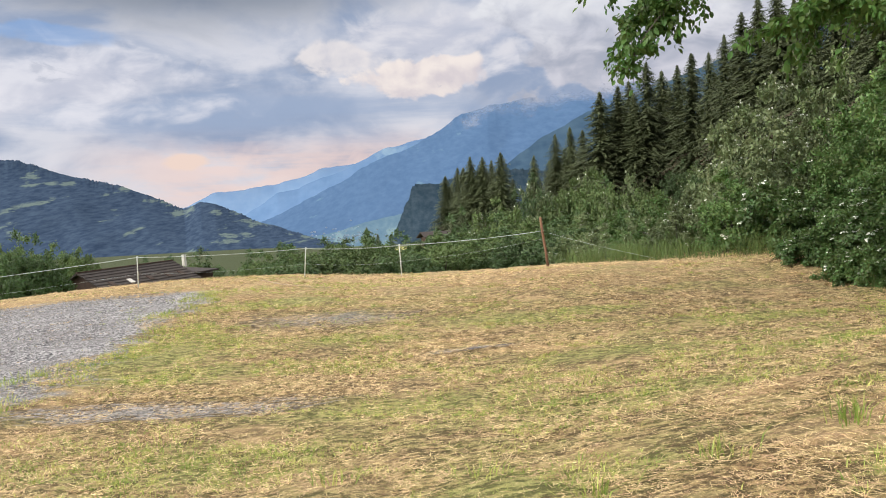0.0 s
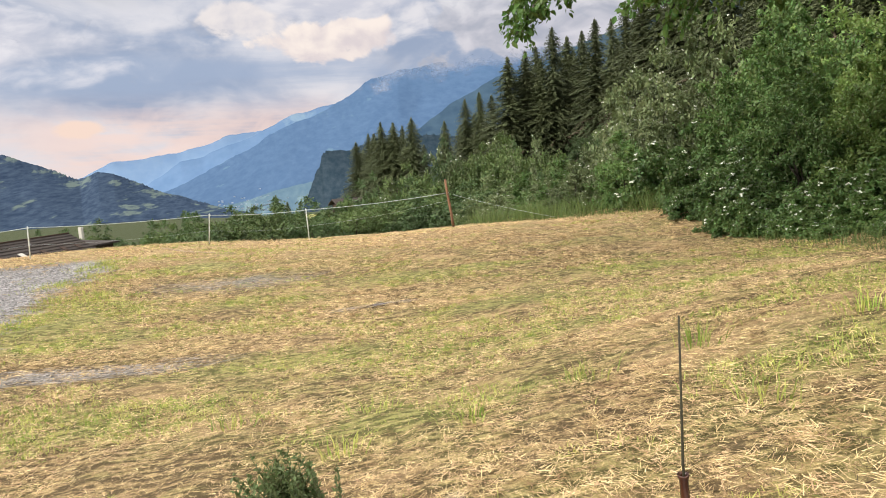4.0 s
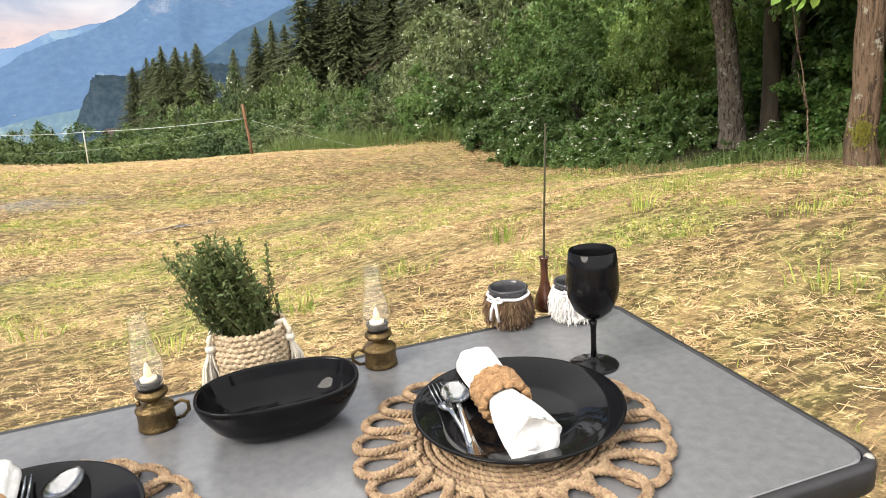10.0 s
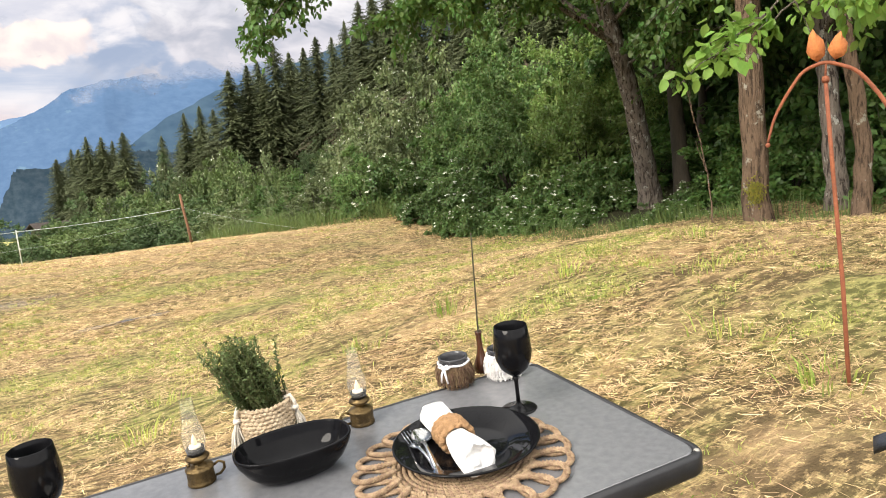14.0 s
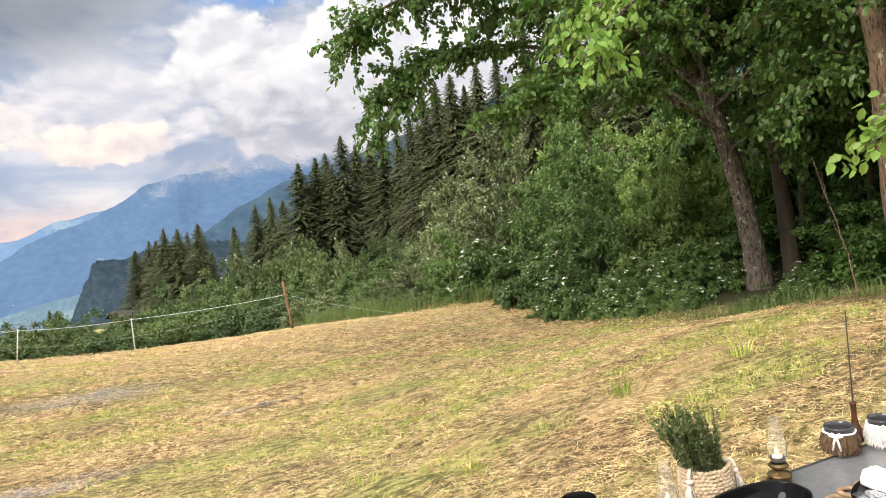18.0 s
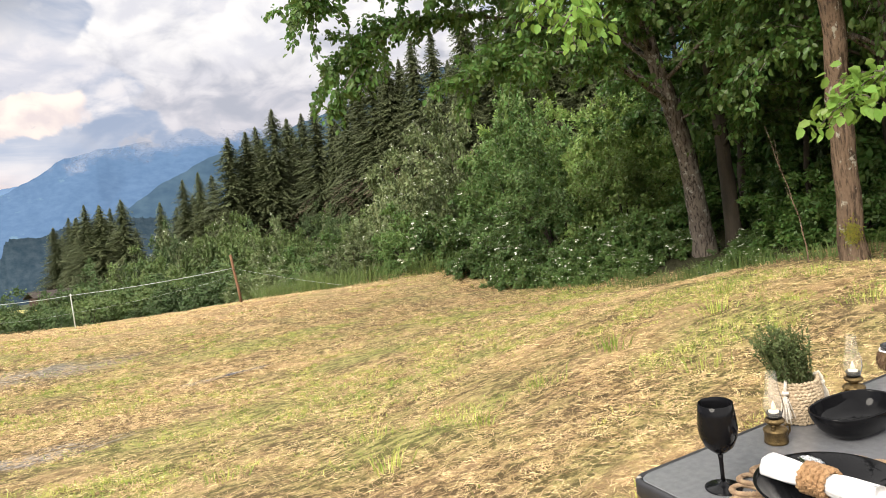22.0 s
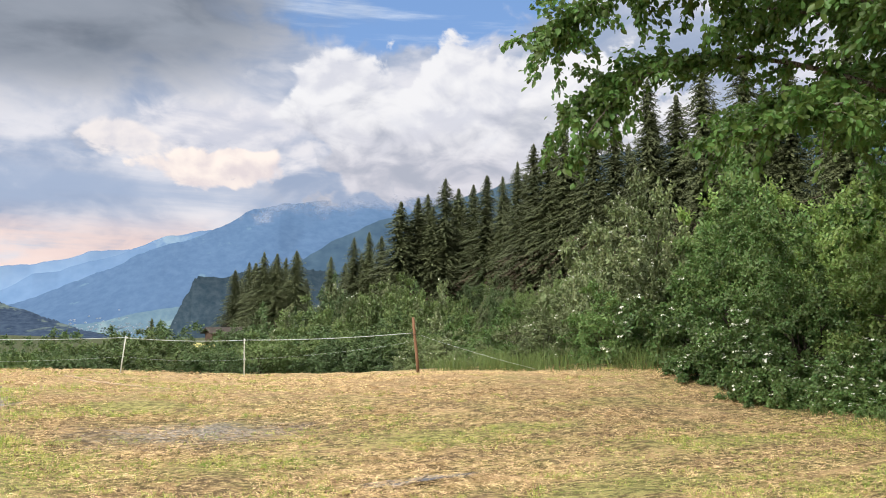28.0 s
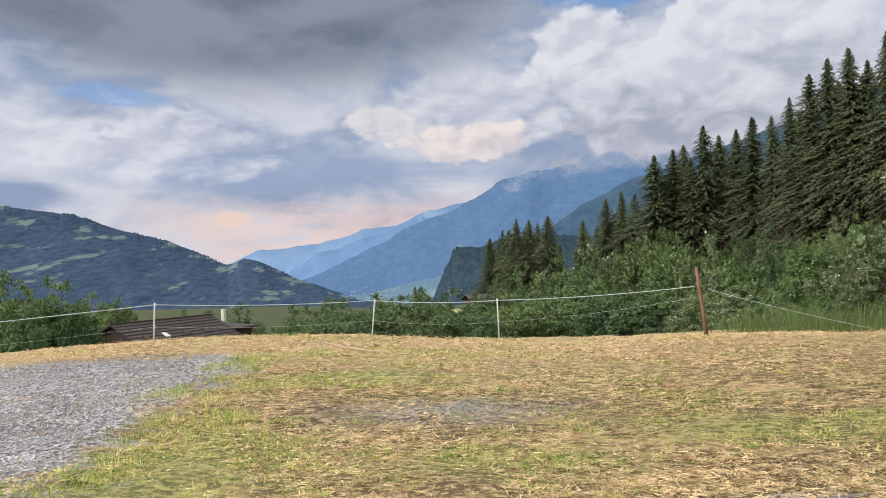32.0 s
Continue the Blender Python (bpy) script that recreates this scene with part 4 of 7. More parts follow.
for row in [("willow", 6.4, 18.2, 1.3, 1.7), ("alder", 7.4, 17.0, 1.5, 1.9, 1), ("elder", 8.0, 15.6, 1.4, 1.5), ("elder", 8.6, 14.0, 1.2, 1.2), ("elder", 7.0, 11.4, 0.75, 0.8), ("elder", 7.5, 10.5, 0.7, 0.6), ("elder", 7.6, 9.7, 0.6, 0.42), ("elder", 8.2, 10.8, 1.0, 1.05), ("elder", 8.4, 9.5, 0.7, 0.6), ("elder", 9.2, 10.2, 1.1, 1.2), ("elder", 7.9, 12.6, 1.1, 1.15), ("elder", 7.2, 13.3, 0.8, 0.8), ("elder", 9.3, 9.0, 0.8, 0.7), ("elder", 9.2, 7.3, 0.55, 0.5), ("elder", 8.0, 8.8, 0.45, 0.32), ("elder", 7.4, 6.6, 0.5, 0.35), ("elder", 7.0, 5.6, 0.5, 0.4), ("alder", 9.9, 13.4, 1.5, 2.4, 1),
            ("willow", 8.2, 18.6, 1.6, 3.0), ("willow", 9.7, 20.4, 2.3, 4.7), ("willow", 11.6, 21.6, 2.8, 5.9), ("alder", 12.0, 17.4, 2.2, 3.6, 1), ("alder", 10.4, 15.8, 1.9, 3.2, 1), ("alder", 14.0, 19.4, 2.9, 5.6, 1), ("alder", 13.6, 15.6, 2.4, 4.3, 0),
            ("willow", 14.2, 24.0, 3.2, 7.0), ("alder", 16.6, 16.5, 2.8, 4.4), ("alder", 12.6, 13.0, 2.2, 3.9, 0), ("alder", 10.9, 12.0, 1.8, 3.0, 0), ("alder", 17.5, 22.0, 3.6, 6.4), ("alder", 21, 19, 4, 7), ("willow", 16, 29, 3.6, 6.0),
            ("willow", 10, 27, 2.6, 4.4), ("alder", 7.3, 24, 2.0, 2.9), ("willow", 5.0, 22, 1.6, 1.7), ("alder", 20, 28, 4.5, 8.5), ("alder", 15.0, 12.0, 2.4, 3.6),
            ("hazel", 11.2, 9.8, 1.3, 1.5), ("hazel", 12.2, 8.0, 1.5, 2.1), ("hazel", 9.3, 6.4, 1.0, 1.1), ("hazel", 8.4, 4.9, 1.0, 1.3), ("hazel", 7.6, 3.2, 0.9, 1.3), ("hazel", 7.2, 1.4, 1.0, 1.5), ("hazel", 8.8, 3.0, 1.5, 2.6),
            ("hazel", 10.6, 5.6, 1.8, 3.0), ("hazel", 9.0, 0.4, 1.7, 2.8), ("hazel", 12.2, 3.6, 2.4, 4.6), ("hazel", 13.6, 7.0, 2.4, 4.6), ("alder", 16.5, 8.5, 3.0, 6.5), ("hazel", 15.5, 3.0, 3.0, 7.0), ("hazel", 13, -1.5, 3, 6.0), ("alder", 19, 12, 4, 9), ("hazel", 19, 5, 4, 10), ("hazel", 8.0, -1.2, 1.5, 2.2), ("hazel", 14.5, 10, 2.4, 5)]:
    bush(*row)
for i in range(64):
    az = -36 + i * 0.92 + rngS.uniform(-0.6, 0.6)
    d = rngS.uniform(30, 52)
    if -29 < az < -16:
        d = rngS.uniform(24, 30) if az > -18 else rngS.uniform(75, 95)
    top = float(np.interp(az, [-17, -12, -8, -4, -2.6, -1.6, 0, 2.2, 3.2], [-1.6, -1.5, -1.3, -0.7, -0.7, -1.2, -1.3, -1.3, -0.5])) + rngS.uniform(-0.2, 0.3)
    if az < -28.5:
        d, top = rngS.uniform(48, 60), rngS.uniform(-0.4, 0.9)
    if -28.5 < az < -15.4:
        continue
    if az > 3.2:
        top = rngS.uniform(-0.9, 0.5)
    x, y = polar(az, d)
    H = max(1.2, 1.2 + d * math.tan(radians(top)) - on_ground(x, y)) * (0.6 if -16 < az < -13.9 else 1)
    bush("far", x, y, H * (rngS.uniform(0.4, 0.6) if az < -10 else rngS.uniform(0.6, 0.95)), H * 1.04)
for az, d, top, r in ((-36, 62, 0.3, 2.9), (-34, 60, 0.1, 2.4), (-32.2, 64, 0.35, 2.5), (-30.6, 62, 0.6, 2.5), (-29.2, 66, -0.3, 2.0), (-28.2, 61, -1.3, 1.5), (-31.4, 56, -1.2, 1.8), (-33.5, 55, -1.0, 2.0), (-26.6, 92, -0.1, 2.6), (-25.4, 94, -0.5, 1.8)):
    x, y = polar(az, d)
    bush("far", x, y, r * 1.5, 1.06 * (1.2 + d * math.tan(radians(top)) - on_ground(x, y)), 1)
for i in range(46):
    az, d = -21.0 + i * 0.53 + rngS.uniform(-0.4, 0.4), rngS.uniform(36, 66)
    d = rngS.uniform(72, 88) if az < -16.5 else d
    x, y = polar(az, d)
    top = float(np.interp(az, [-20, -16, -12, -8, -5.4, -4, -2.6, -1.6, 0, 2.2, 3.2], [-1.5, -1.5, -1.5, -1.5, -1.2, -0.8, -0.8, -1.4, -1.5, -1.4, -0.7])) + rngS.uniform(-0.45, 0.15)
    H = max(1.5, 1.2 + d * math.tan(radians(top)) - on_ground(x, y)) * (0.6 if -16.5 < az < -13.9 else 1)
    bush("far", x, y, H * rngS.uniform(0.45, 0.7), H * 1.04)
for i in range(26):
    az, d = 4.5 + i * 1.05 + rngS.uniform(-0.5, 0.5), rngS.uniform(45, 120)
    x, y = polar(az, d)
    H = max(2.5, 1.2 + d * math.tan(radians((rngS.uniform(0.0, 1.7) if az < 8 else rngS.uniform(1.0, 3.2)) + 0.05 * i)) - on_ground(x, y))
    bush("willow" if i % 4 == 1 else "far", x, y, H * 0.42, H * 1.1, None if i % 4 == 1 else int(i % 3 > 0))


# ---------------------------------------------------------------- broad-leaved trees at the meadow's edge
def limb_points(points, n=14):
    P = np.array(points, float)
    t = np.linspace(0, len(P) - 1, n)
    i = np.clip(t.astype(int), 0, len(P) - 2)
    f = (t - i)[:, None]
    Q = P[i] * (1 - f) + P[i + 1] * f
    for _ in range(2):
        Q[1:-1] = 0.25 * Q[:-2] + 0.5 * Q[1:-1] + 0.25 * Q[2:]
    return Q


def broadleaf(name, trunk, r0, r1, limbs, bark, leaves_per_m, leaf, seed, label, spread=0.5, leaf_mat=None, start=0.25, twigs=7, extra=0, reach=(1.5, 3.2), zs=(3.5, 8.5), thin=0):
    """A tree in place: a bent trunk, limbs with twigs, and leaves that hang along the twigs."""
    rng = np.random.default_rng(seed)
    base = Vector(trunk[0])
    th = thing(name, Matrix.Translation(base), label=label, category="tree", group="trees at the meadow's edge")
    off = np.array(base)
    Q = limb_points(trunk, 26) - off
    wob = rng.normal(0, 0.012, Q.shape)
    wob[0] = 0
    rad = np.linspace(r0, r1, len(Q))
    rad[:3] *= np.array([1.45, 1.18, 1.05])
    V, Fq = tube(Q + wob, rad, 18)
    V += rng.normal(0, r0 * 0.025, V.shape)
    sheet("trunk", V, Fq, bark, th, True)
    tq = np.array(trunk)
    limbs = [list(q) for q in limbs]
    for q in limbs:     # a limb that starts beside the trunk grows out of it
        c = np.array([np.interp(q[0][2], tq[:, 2], tq[:, 0]), np.interp(q[0][2], tq[:, 2], tq[:, 1]), q[0][2]])
        if tq[-1, 2] > tq[0, 2] and np.linalg.norm(c - np.array(q[0])) < 0.9:
            q[0] = tuple(c)
    for k in range(extra):
        z = rng.uniform(*zs)
        c = np.array([np.interp(z, tq[:, 2], tq[:, 0]), np.interp(z, tq[:, 2], tq[:, 1]), z])
        a, R = k * 2.4 + rng.normal(0, 0.3), rng.uniform(*reach)
        d = np.array([math.cos(a), math.sin(a), 0])
        limbs.append([c, c + d * R * 0.5 + [0, 0, 0.35 * R], c + d * R + [0, 0, 0.28 * R - 0.1]])
    Pall, Dall, twig_all = [], [], []
    for number, limb in enumerate(limbs):
        near_span = spread * (0.42 if number < thin else 1.0)
        q = limb_points(limb, 16) - off
        ln = np.linalg.norm(np.diff(q, axis=0), axis=1).sum()
        r = max(0.012, min(r1 * 0.8, 0.009 * ln + 0.009))
        V, Fq = tube(q + rng.normal(0, 0.01, q.shape), np.linspace(r, 0.006, len(q)), 8)
        sheet("limb", V, Fq, bark, th, True)
        tw = []
        nt_ = max(4, int(ln * twigs))
        for k in range(nt_):
            t = start + (1 - start) * rng.random() ** 0.8
            i = min(len(q) - 2, int(t * (len(q) - 1)))
            p = q[i]
            d = q[i + 1] - q[i]
            d /= np.linalg.norm(d) + 1e-9
            out = rng.normal(size=3) * np.array([1, 1, 0.55]) + d * 0.9 + np.array([0, 0, -0.15])
            out /= np.linalg.norm(out)
            L = near_span * rng.uniform(0.45, 1.3)
            e = p + out * L + np.array([0, 0, -0.16 * L])
            m_ = (p + e) / 2 + np.array([0, 0, 0.08 * L])
            tw.append(tube(np.array([p, m_, e]), [0.007, 0.005, 0.002], 4, False))
            nl = int(leaves_per_m * L * rng.uniform(0.6, 1.4)) + 2
            u = rng.random(nl)[:, None]
            Pl = p * (1 - u) ** 2 + 2 * m_ * u * (1 - u) + e * u**2 + rng.normal(0, 0.05, (nl, 3))
            Pall.append(Pl)
            Dall.append(rng.normal(size=(nl, 3)) * 0.7 + out * 0.6 + np.array([0, 0, -0.75]))
        twig_all += tw
    if Pall:
        V, Fq = joined(twig_all)
        tagged(sheet("twigging", V, Fq, bark, th, True), kind="stuff")
        V, Fq = leaf_arrays(np.concatenate(Pall), np.concatenate(Dall), leaf, rng, 0.64, True)
        sheet("foliage", V, Fq, leaf_mat or M_LEAF, th)
    return th


LIMBS_A = [[(4.6, 10.2, 5.3), (3.7, 10.3, 4.7), (3.1, 10.3, 4.0), (2.85, 10.2, 3.55)], [(6.3, 9.0, 5.6), (5.2, 9.3, 5.7), (4.4, 9.4, 5.2)], [(6.0, 8.6, 6.6), (4.8, 8.9, 6.4), (3.9, 9.2, 5.8)], [(8.6, 8.2, 3.4), (7.0, 8.9, 4.7), (5.2, 9.9, 5.3), (3.9, 10.6, 5.1), (2.85, 10.8, 4.2)], [(6.3, 9.2, 6.4), (4.4, 9.9, 6.5), (3.2, 10.4, 5.9), (2.6, 10.4, 5.4)], [(5.2, 9.6, 7.2), (4.0, 10.0, 7.2), (3.0, 10.2, 6.7)], [(8.4, 8.2, 4.2), (6.3, 8.5, 5.6), (4.6, 9.0, 6.4), (3.0, 9.6, 6.2)],
           [(8.6, 8.1, 3.2), (7.0, 7.9, 3.9), (5.4, 8.1, 4.1), (4.1, 8.6, 3.6)], [(8.2, 8.3, 5.0), (6.9, 9.6, 7.0), (5.5, 10.9, 8.0)], [(8.7, 7.9, 3.6), (8.1, 6.3, 4.4), (6.9, 5.1, 4.5)],
           [(8.4, 8.3, 4.0), (8.8, 9.9, 5.2), (8.4, 11.7, 5.6), (7.5, 13, 5.2)], [(8.2, 8.3, 5.5), (6.5, 7.6, 6.5), (5.0, 7.7, 7.0), (3.6, 8.2, 6.9)], [(8.1, 8.4, 6.0), (6.1, 9.4, 7.4), (4.3, 10.4, 7.6)],
           [(8.5, 8.1, 4.2), (6.7, 7.1, 4.6), (5.3, 6.7, 4.9), (4.2, 6.4, 4.6)], [(8.5, 8.2, 4.4), (7.6, 9.7, 5.2), (6.9, 10.9, 5.0), (6.3, 11.8, 4.4)], [(8.7, 8.1, 2.9), (8.6, 7.1, 3.2), (8.1, 6.1, 3.1)]]
broadleaf("linden_tree", [(9.42, 8.43, 0.2), (9.1, 8.27, 1.4), (8.62, 8.1, 2.8), (8.1, 8.2, 4.4), (8.05, 8.4, 7.0), (7.9, 8.5, 9.5)], 0.215, 0.07, LIMBS_A, M_BARK, 92, 0.108, 31, "leaning grey-barked linden with broad hanging leafy limbs", 0.75, twigs=9, extra=24, reach=(1.6, 3.4), zs=(4.2, 9.0), thin=2)
LIMBS_C = [[(9.8, 8.2, 3.0), (10.5, 9.5, 4.2), (10.2, 11, 4.8)], [(9.7, 8.2, 3.5), (9.2, 6.8, 4.6), (8.4, 5.6, 5.0)], [(9.7, 8.2, 5), (11, 7.2, 6), (12, 6.2, 6.4)], [(9.6, 8.3, 6), (8.6, 9.4, 7.5), (7.5, 10.5, 8)],
           [(9.8, 8.2, 2.4), (9.2, 7.2, 2.9), (8.7, 6.4, 2.7)], [(9.8, 8.3, 4.0), (11.4, 9.4, 4.6), (12.8, 10.4, 4.4)], [(9.7, 8.2, 4.4), (10.6, 6.6, 5.0), (10.8, 5.2, 4.8)]]
broadleaf("linden_tree", [(10.05, 8.25, 0.3), (9.9, 8.2, 2.4), (9.7, 8.2, 4.6), (9.5, 8.3, 9.5)], 0.165, 0.06, LIMBS_C, M_BARK_DARK, 95, 0.095, 32, "slender dark-barked linden in the wood's shade", 0.8, twigs=8, extra=22, reach=(1.5, 3.2), zs=(2.6, 9.0))
LIMBS_B = [[(5.5, 3.65, 3.9), (4.9, 4.6, 4.8), (4.0, 5.4, 5.2)], [(5.3, 3.6, 5.0), (6.0, 2.4, 5.8), (6.2, 1.0, 5.8)], [(5.3, 3.6, 5.2), (4.2, 4.0, 6.2), (3.2, 4.8, 6.4)], [(5.6, 3.7, 3.4), (6.6, 4.6, 4.0), (7.4, 5.6, 3.9)], [(5.3, 3.6, 5.4), (6.4, 5.0, 6.2), (7.2, 6.4, 6.2)],
           [(5.4, 3.6, 4.6), (4.4, 2.6, 5.2), (3.6, 1.8, 5.0)]]
trB = broadleaf("linden_tree", [(5.98, 3.66, 0.30), (5.90, 3.63, 1.5), (5.83, 3.56, 2.5), (5.63, 3.45, 3.7), (5.52, 3.36, 5.0), (5.4, 3.3, 8.5)], 0.132, 0.09, LIMBS_B, M_BARK_PALE, 90, 0.09, 33, "upright pale-barked tree with yellow moss at its foot", 0.7, twigs=8, extra=14, reach=(1.5, 3.0), zs=(4.6, 8.3))
LIMBS_D = [[(6.3, 2.3, 3.0), (7.2, 3.2, 3.8), (8.2, 3.8, 3.8)], [(6.3, 2.2, 4.0), (5.8, 1.0, 4.8), (5.0, 0.0, 4.8)], [(6.4, 2.2, 5), (7.6, 1.6, 5.8), (8.6, 0.8, 5.8)]]
broadleaf("ash_tree", [(5.83, 2.5, 0.25), (5.95, 2.52, 1.2), (5.80, 2.55, 2.1), (5.6, 2.5, 3.2), (5.5, 2.4, 6.0)], 0.085, 0.04, [], M_BARK_PALE, 20, 0.12, 34, "slim curved pale tree trunk beside the meadow")
broadleaf("ash_tree", [(6.25, 2.25, 0.25), (6.2, 2.3, 1.5), (6.25, 2.3, 2.6), (6.35, 2.2, 4.2), (6.4, 2.2, 8.0)], 0.12, 0.06, LIMBS_D, M_BARK, 80, 0.095, 35, "grey lichen-flecked tree trunk beside the meadow", 0.7, twigs=8, extra=14, reach=(1.2, 3.0), zs=(3.4, 7.8))
broadleaf("ash_tree", [(6.27, 1.95, 0.3), (6.42, 2.0, 1.2), (6.36, 1.9, 2.0), (6.6, 1.8, 3.4), (6.8, 1.6, 6.5)], 0.085, 0.045, [], M_BARK_PALE, 20, 0.12, 36, "slim leaning tree trunk with pale lichen bark")
broadleaf("ash_tree", [(6.82, 3.3, 0.3), (6.95, 3.45, 1.8), (7.1, 3.63, 3.2), (7.25, 3.85, 6.5)], 0.12, 0.06, [[(7.1, 3.7, 4), (7.8, 4.4, 5), (8.4, 5.1, 5)], [(7.2, 3.8, 5), (6.2, 4.5, 5.8), (5.2, 5.5, 6)]], M_BARK, 80, 0.095, 37, "slender grey lichen-barked tree in the shade", 0.75, twigs=8, extra=16, reach=(1.2, 2.6), zs=(2.4, 6.3))
for k, (x, y, r) in enumerate([(10.9, 7.2, 0.06), (12.0, 9.4, 0.1), (9.9, 5.2, 0.07), (11.4, 3.6, 0.11), (9.0, 1.6, 0.09), (13.4, 6.2, 0.12), (14.0, 12.5, 0.1)]):
    z = on_ground(x, y)
    lm = [[(x, y, z + 2.6 + q * 1.1), (x + 1.3 * math.cos(q * 2.4 + k), y + 1.3 * math.sin(q * 2.4 + k), z + 3.4 + q * 1.1), (x + 2.3 * math.cos(q * 2.4 + k), y + 2.3 * math.sin(q * 2.4 + k), z + 3.5 + q * 1.1)] for q in range(5)]
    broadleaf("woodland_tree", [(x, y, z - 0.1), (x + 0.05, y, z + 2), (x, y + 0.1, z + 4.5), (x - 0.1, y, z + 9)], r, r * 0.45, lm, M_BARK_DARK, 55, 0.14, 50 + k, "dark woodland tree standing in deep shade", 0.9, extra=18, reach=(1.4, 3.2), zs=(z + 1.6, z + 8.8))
# young sprays of pale leaves that hang forward of the trunks
broadleaf("linden_bough", [(5.6, 5.0, 4.9), (4.6, 4.6, 4.6), (3.4, 4.2, 3.8), (2.3, 3.85, 2.95)], 0.02, 0.006, [[(4.6, 4.6, 4.6), (3.4, 4.2, 3.8), (2.3, 3.85, 2.95)], [(4.3, 4.5, 4.5), (3.4, 4.7, 3.9), (2.8, 4.9, 3.4)]], M_BARK, 60, 0.10, 41, "sunlit young linden bough with bright green leaves", 0.36, M_LEAF_NEW, 0.35, 6)
broadleaf("beech_bough", [(6.4, 1.9, 3.2), (5.6, 2.0, 2.9), (4.9, 2.2, 2.5), (4.3, 2.35, 2.15)], 0.016, 0.005, [[(5.2, 2.1, 2.7), (4.6, 2.3, 2.4), (3.95, 2.5, 1.95)], [(5.2, 2.1, 2.7), (4.6, 1.8, 2.4), (4.1, 1.6, 2.2)], [(5.6, 2.0, 2.9), (4.9, 1.4, 2.7), (4.4, 0.9, 2.6)]], M_BARK, 60, 0.11, 42, "bright green beech bough hanging before the trunks", 0.34, M_LEAF_NEW, 0.2, 9)

# ---------------------------------------------------------------- fence
FENCE = [(-7.1, 16.6, 0.75), (-3.42, 18.0, 0.75), (-0.94, 18.2, 0.81)]
post_tops = []
for k, (x, y, h) in enumerate(FENCE):
    z = on_ground(x, y)
    lean = (1.0, 5.0, -2.0)[k]
    th = thing("fence_post", pose(x, y, z, 0, lean, 0), label="slim white plastic electric fence post", category="fence post", group="white fence posts")
    lathe("shaft", [(0, -0.1), (0.014, -0.1), (0.013, h - 0.03), (0.011, h - 0.01), (0.0, h)], M_WHITE, th, 10)
    for zz in (0.42, 0.93):
        bar("insulator", [(0.012, 0, h * zz), (0.03, -0.006, h * zz + 0.004), (0.034, -0.01, h * zz + 0.02), (0.026, -0.012, h * zz + 0.026)], 0.0045, M_WHITE, th, 6)
    post_tops.append((x, y, z, h))
xw, yw = 2.69, 17.0
zw = on_ground(xw, yw)
wp = thing("wooden_fence_post", pose(xw, yw, zw, 0, -6.5, 0), label="leaning reddish weathered wooden corner post", category="fence post")
V, Fq = tube([(0, 0, -0.1), (0.006, 0, 0.4), (-0.004, 0, 0.85), (0, 0, 1.23), (0, 0, 1.245)], [0.036, 0.035, 0.033, 0.031, 0.020], 12)
sheet("shaft", V, Fq, M_POST, wp, True)
bar("ring_insulator", [(-0.04, 0, 0.90), (-0.065, -0.01, 0.90), (-0.07, -0.01, 0.92), (-0.05, -0.01, 0.93)], 0.006, M_BARK_DARK, wp, 6)
bar("wire_tie", [(0.052 * math.cos(a), 0.052 * math.sin(a), 0.86 + 0.01 * math.sin(3 * a)) for a in np.linspace(0, 6.28, 14)], 0.004, M_BARK_DARK, wp, 5)


def sag(a, b, drop, n=14):
    A, B = np.array(a), np.array(b)
    t = np.linspace(0, 1, n)[:, None]
    return A * (1 - t) + B * t - np.array([0, 0, 1.0]) * drop * 4 * t * (1 - t)


def fence_rope(frac, drop):
    pts = [(x + 0.02, y - 0.02, z + h * frac) for x, y, z, h in post_tops]
    start = (-16, 14.6, on_ground(-16, 14.6) + 0.66 * frac)
    end = (xw - 0.07, yw - 0.02, zw + 0.26 + 0.66 * (0.45 + 0.55 * frac))
    line = [start, *pts, end]
    return np.concatenate([sag(a, b, drop)[: None if i == len(line) - 2 else -1] for i, (a, b) in enumerate(zip(line, line[1:]))])


for frac, drop, r in ((0.95, 0.045, 0.0065), (0.43, 0.06, 0.0016)):
    V, Fq = tube(fence_rope(frac, drop), r, 6)
    tagged(sheet("fence_rope", V, Fq, M_TAPE, None, True), "white electric fence rope strung between the posts", "fence rope")
V, Fq = tube(sag((xw + 0.05, yw, zw + 0.84), (5.0, 15.9, on_ground(5.0, 15.9) + 0.08), 0.03), 0.0026, 6)
tagged(sheet("stay_wire", V, Fq, M_TAPE, None, True), "pale stay wire from the corner post to the ground", "wire")

# ---------------------------------------------------------------- materials of the table
M_TOP = mat("grey_table_top", (0.150, 0.152, 0.163), (0.118, 0.120, 0.129), 60, 0.22, bump=0.05, bump_scale=400, spec=1.0)
M_RIM = mat("dark_grey_plastic", (0.030, 0.030, 0.033), (0.021, 0.021, 0.024), 30, 0.45, bump=0.05, bump_scale=200)
M_LEG = mat("beige_grey_metal", (0.40, 0.37, 0.33), (0.32, 0.30, 0.27), 20, 0.45, metal=0.3)
M_STEEL = mat("polished_steel", (0.80, 0.80, 0.80), (0.70, 0.70, 0.70), 30, 0.12, metal=1.0)
M_BLACK = mat("black_glazed_ware", (0.004, 0.004, 0.005), (0.007, 0.007, 0.008), 20, 0.03, spec=0.11)
M_BLACK_GLASS = mat("black_glass", (0.005, 0.005, 0.006), (0.008, 0.008, 0.009), 20, 0.04, spec=0.13)
M_JUTE = mat("jute_cord", (0.46, 0.325, 0.205), (0.23, 0.145, 0.085), 60, 0.9, bump=0.6, bump_scale=350, vary=0.2)
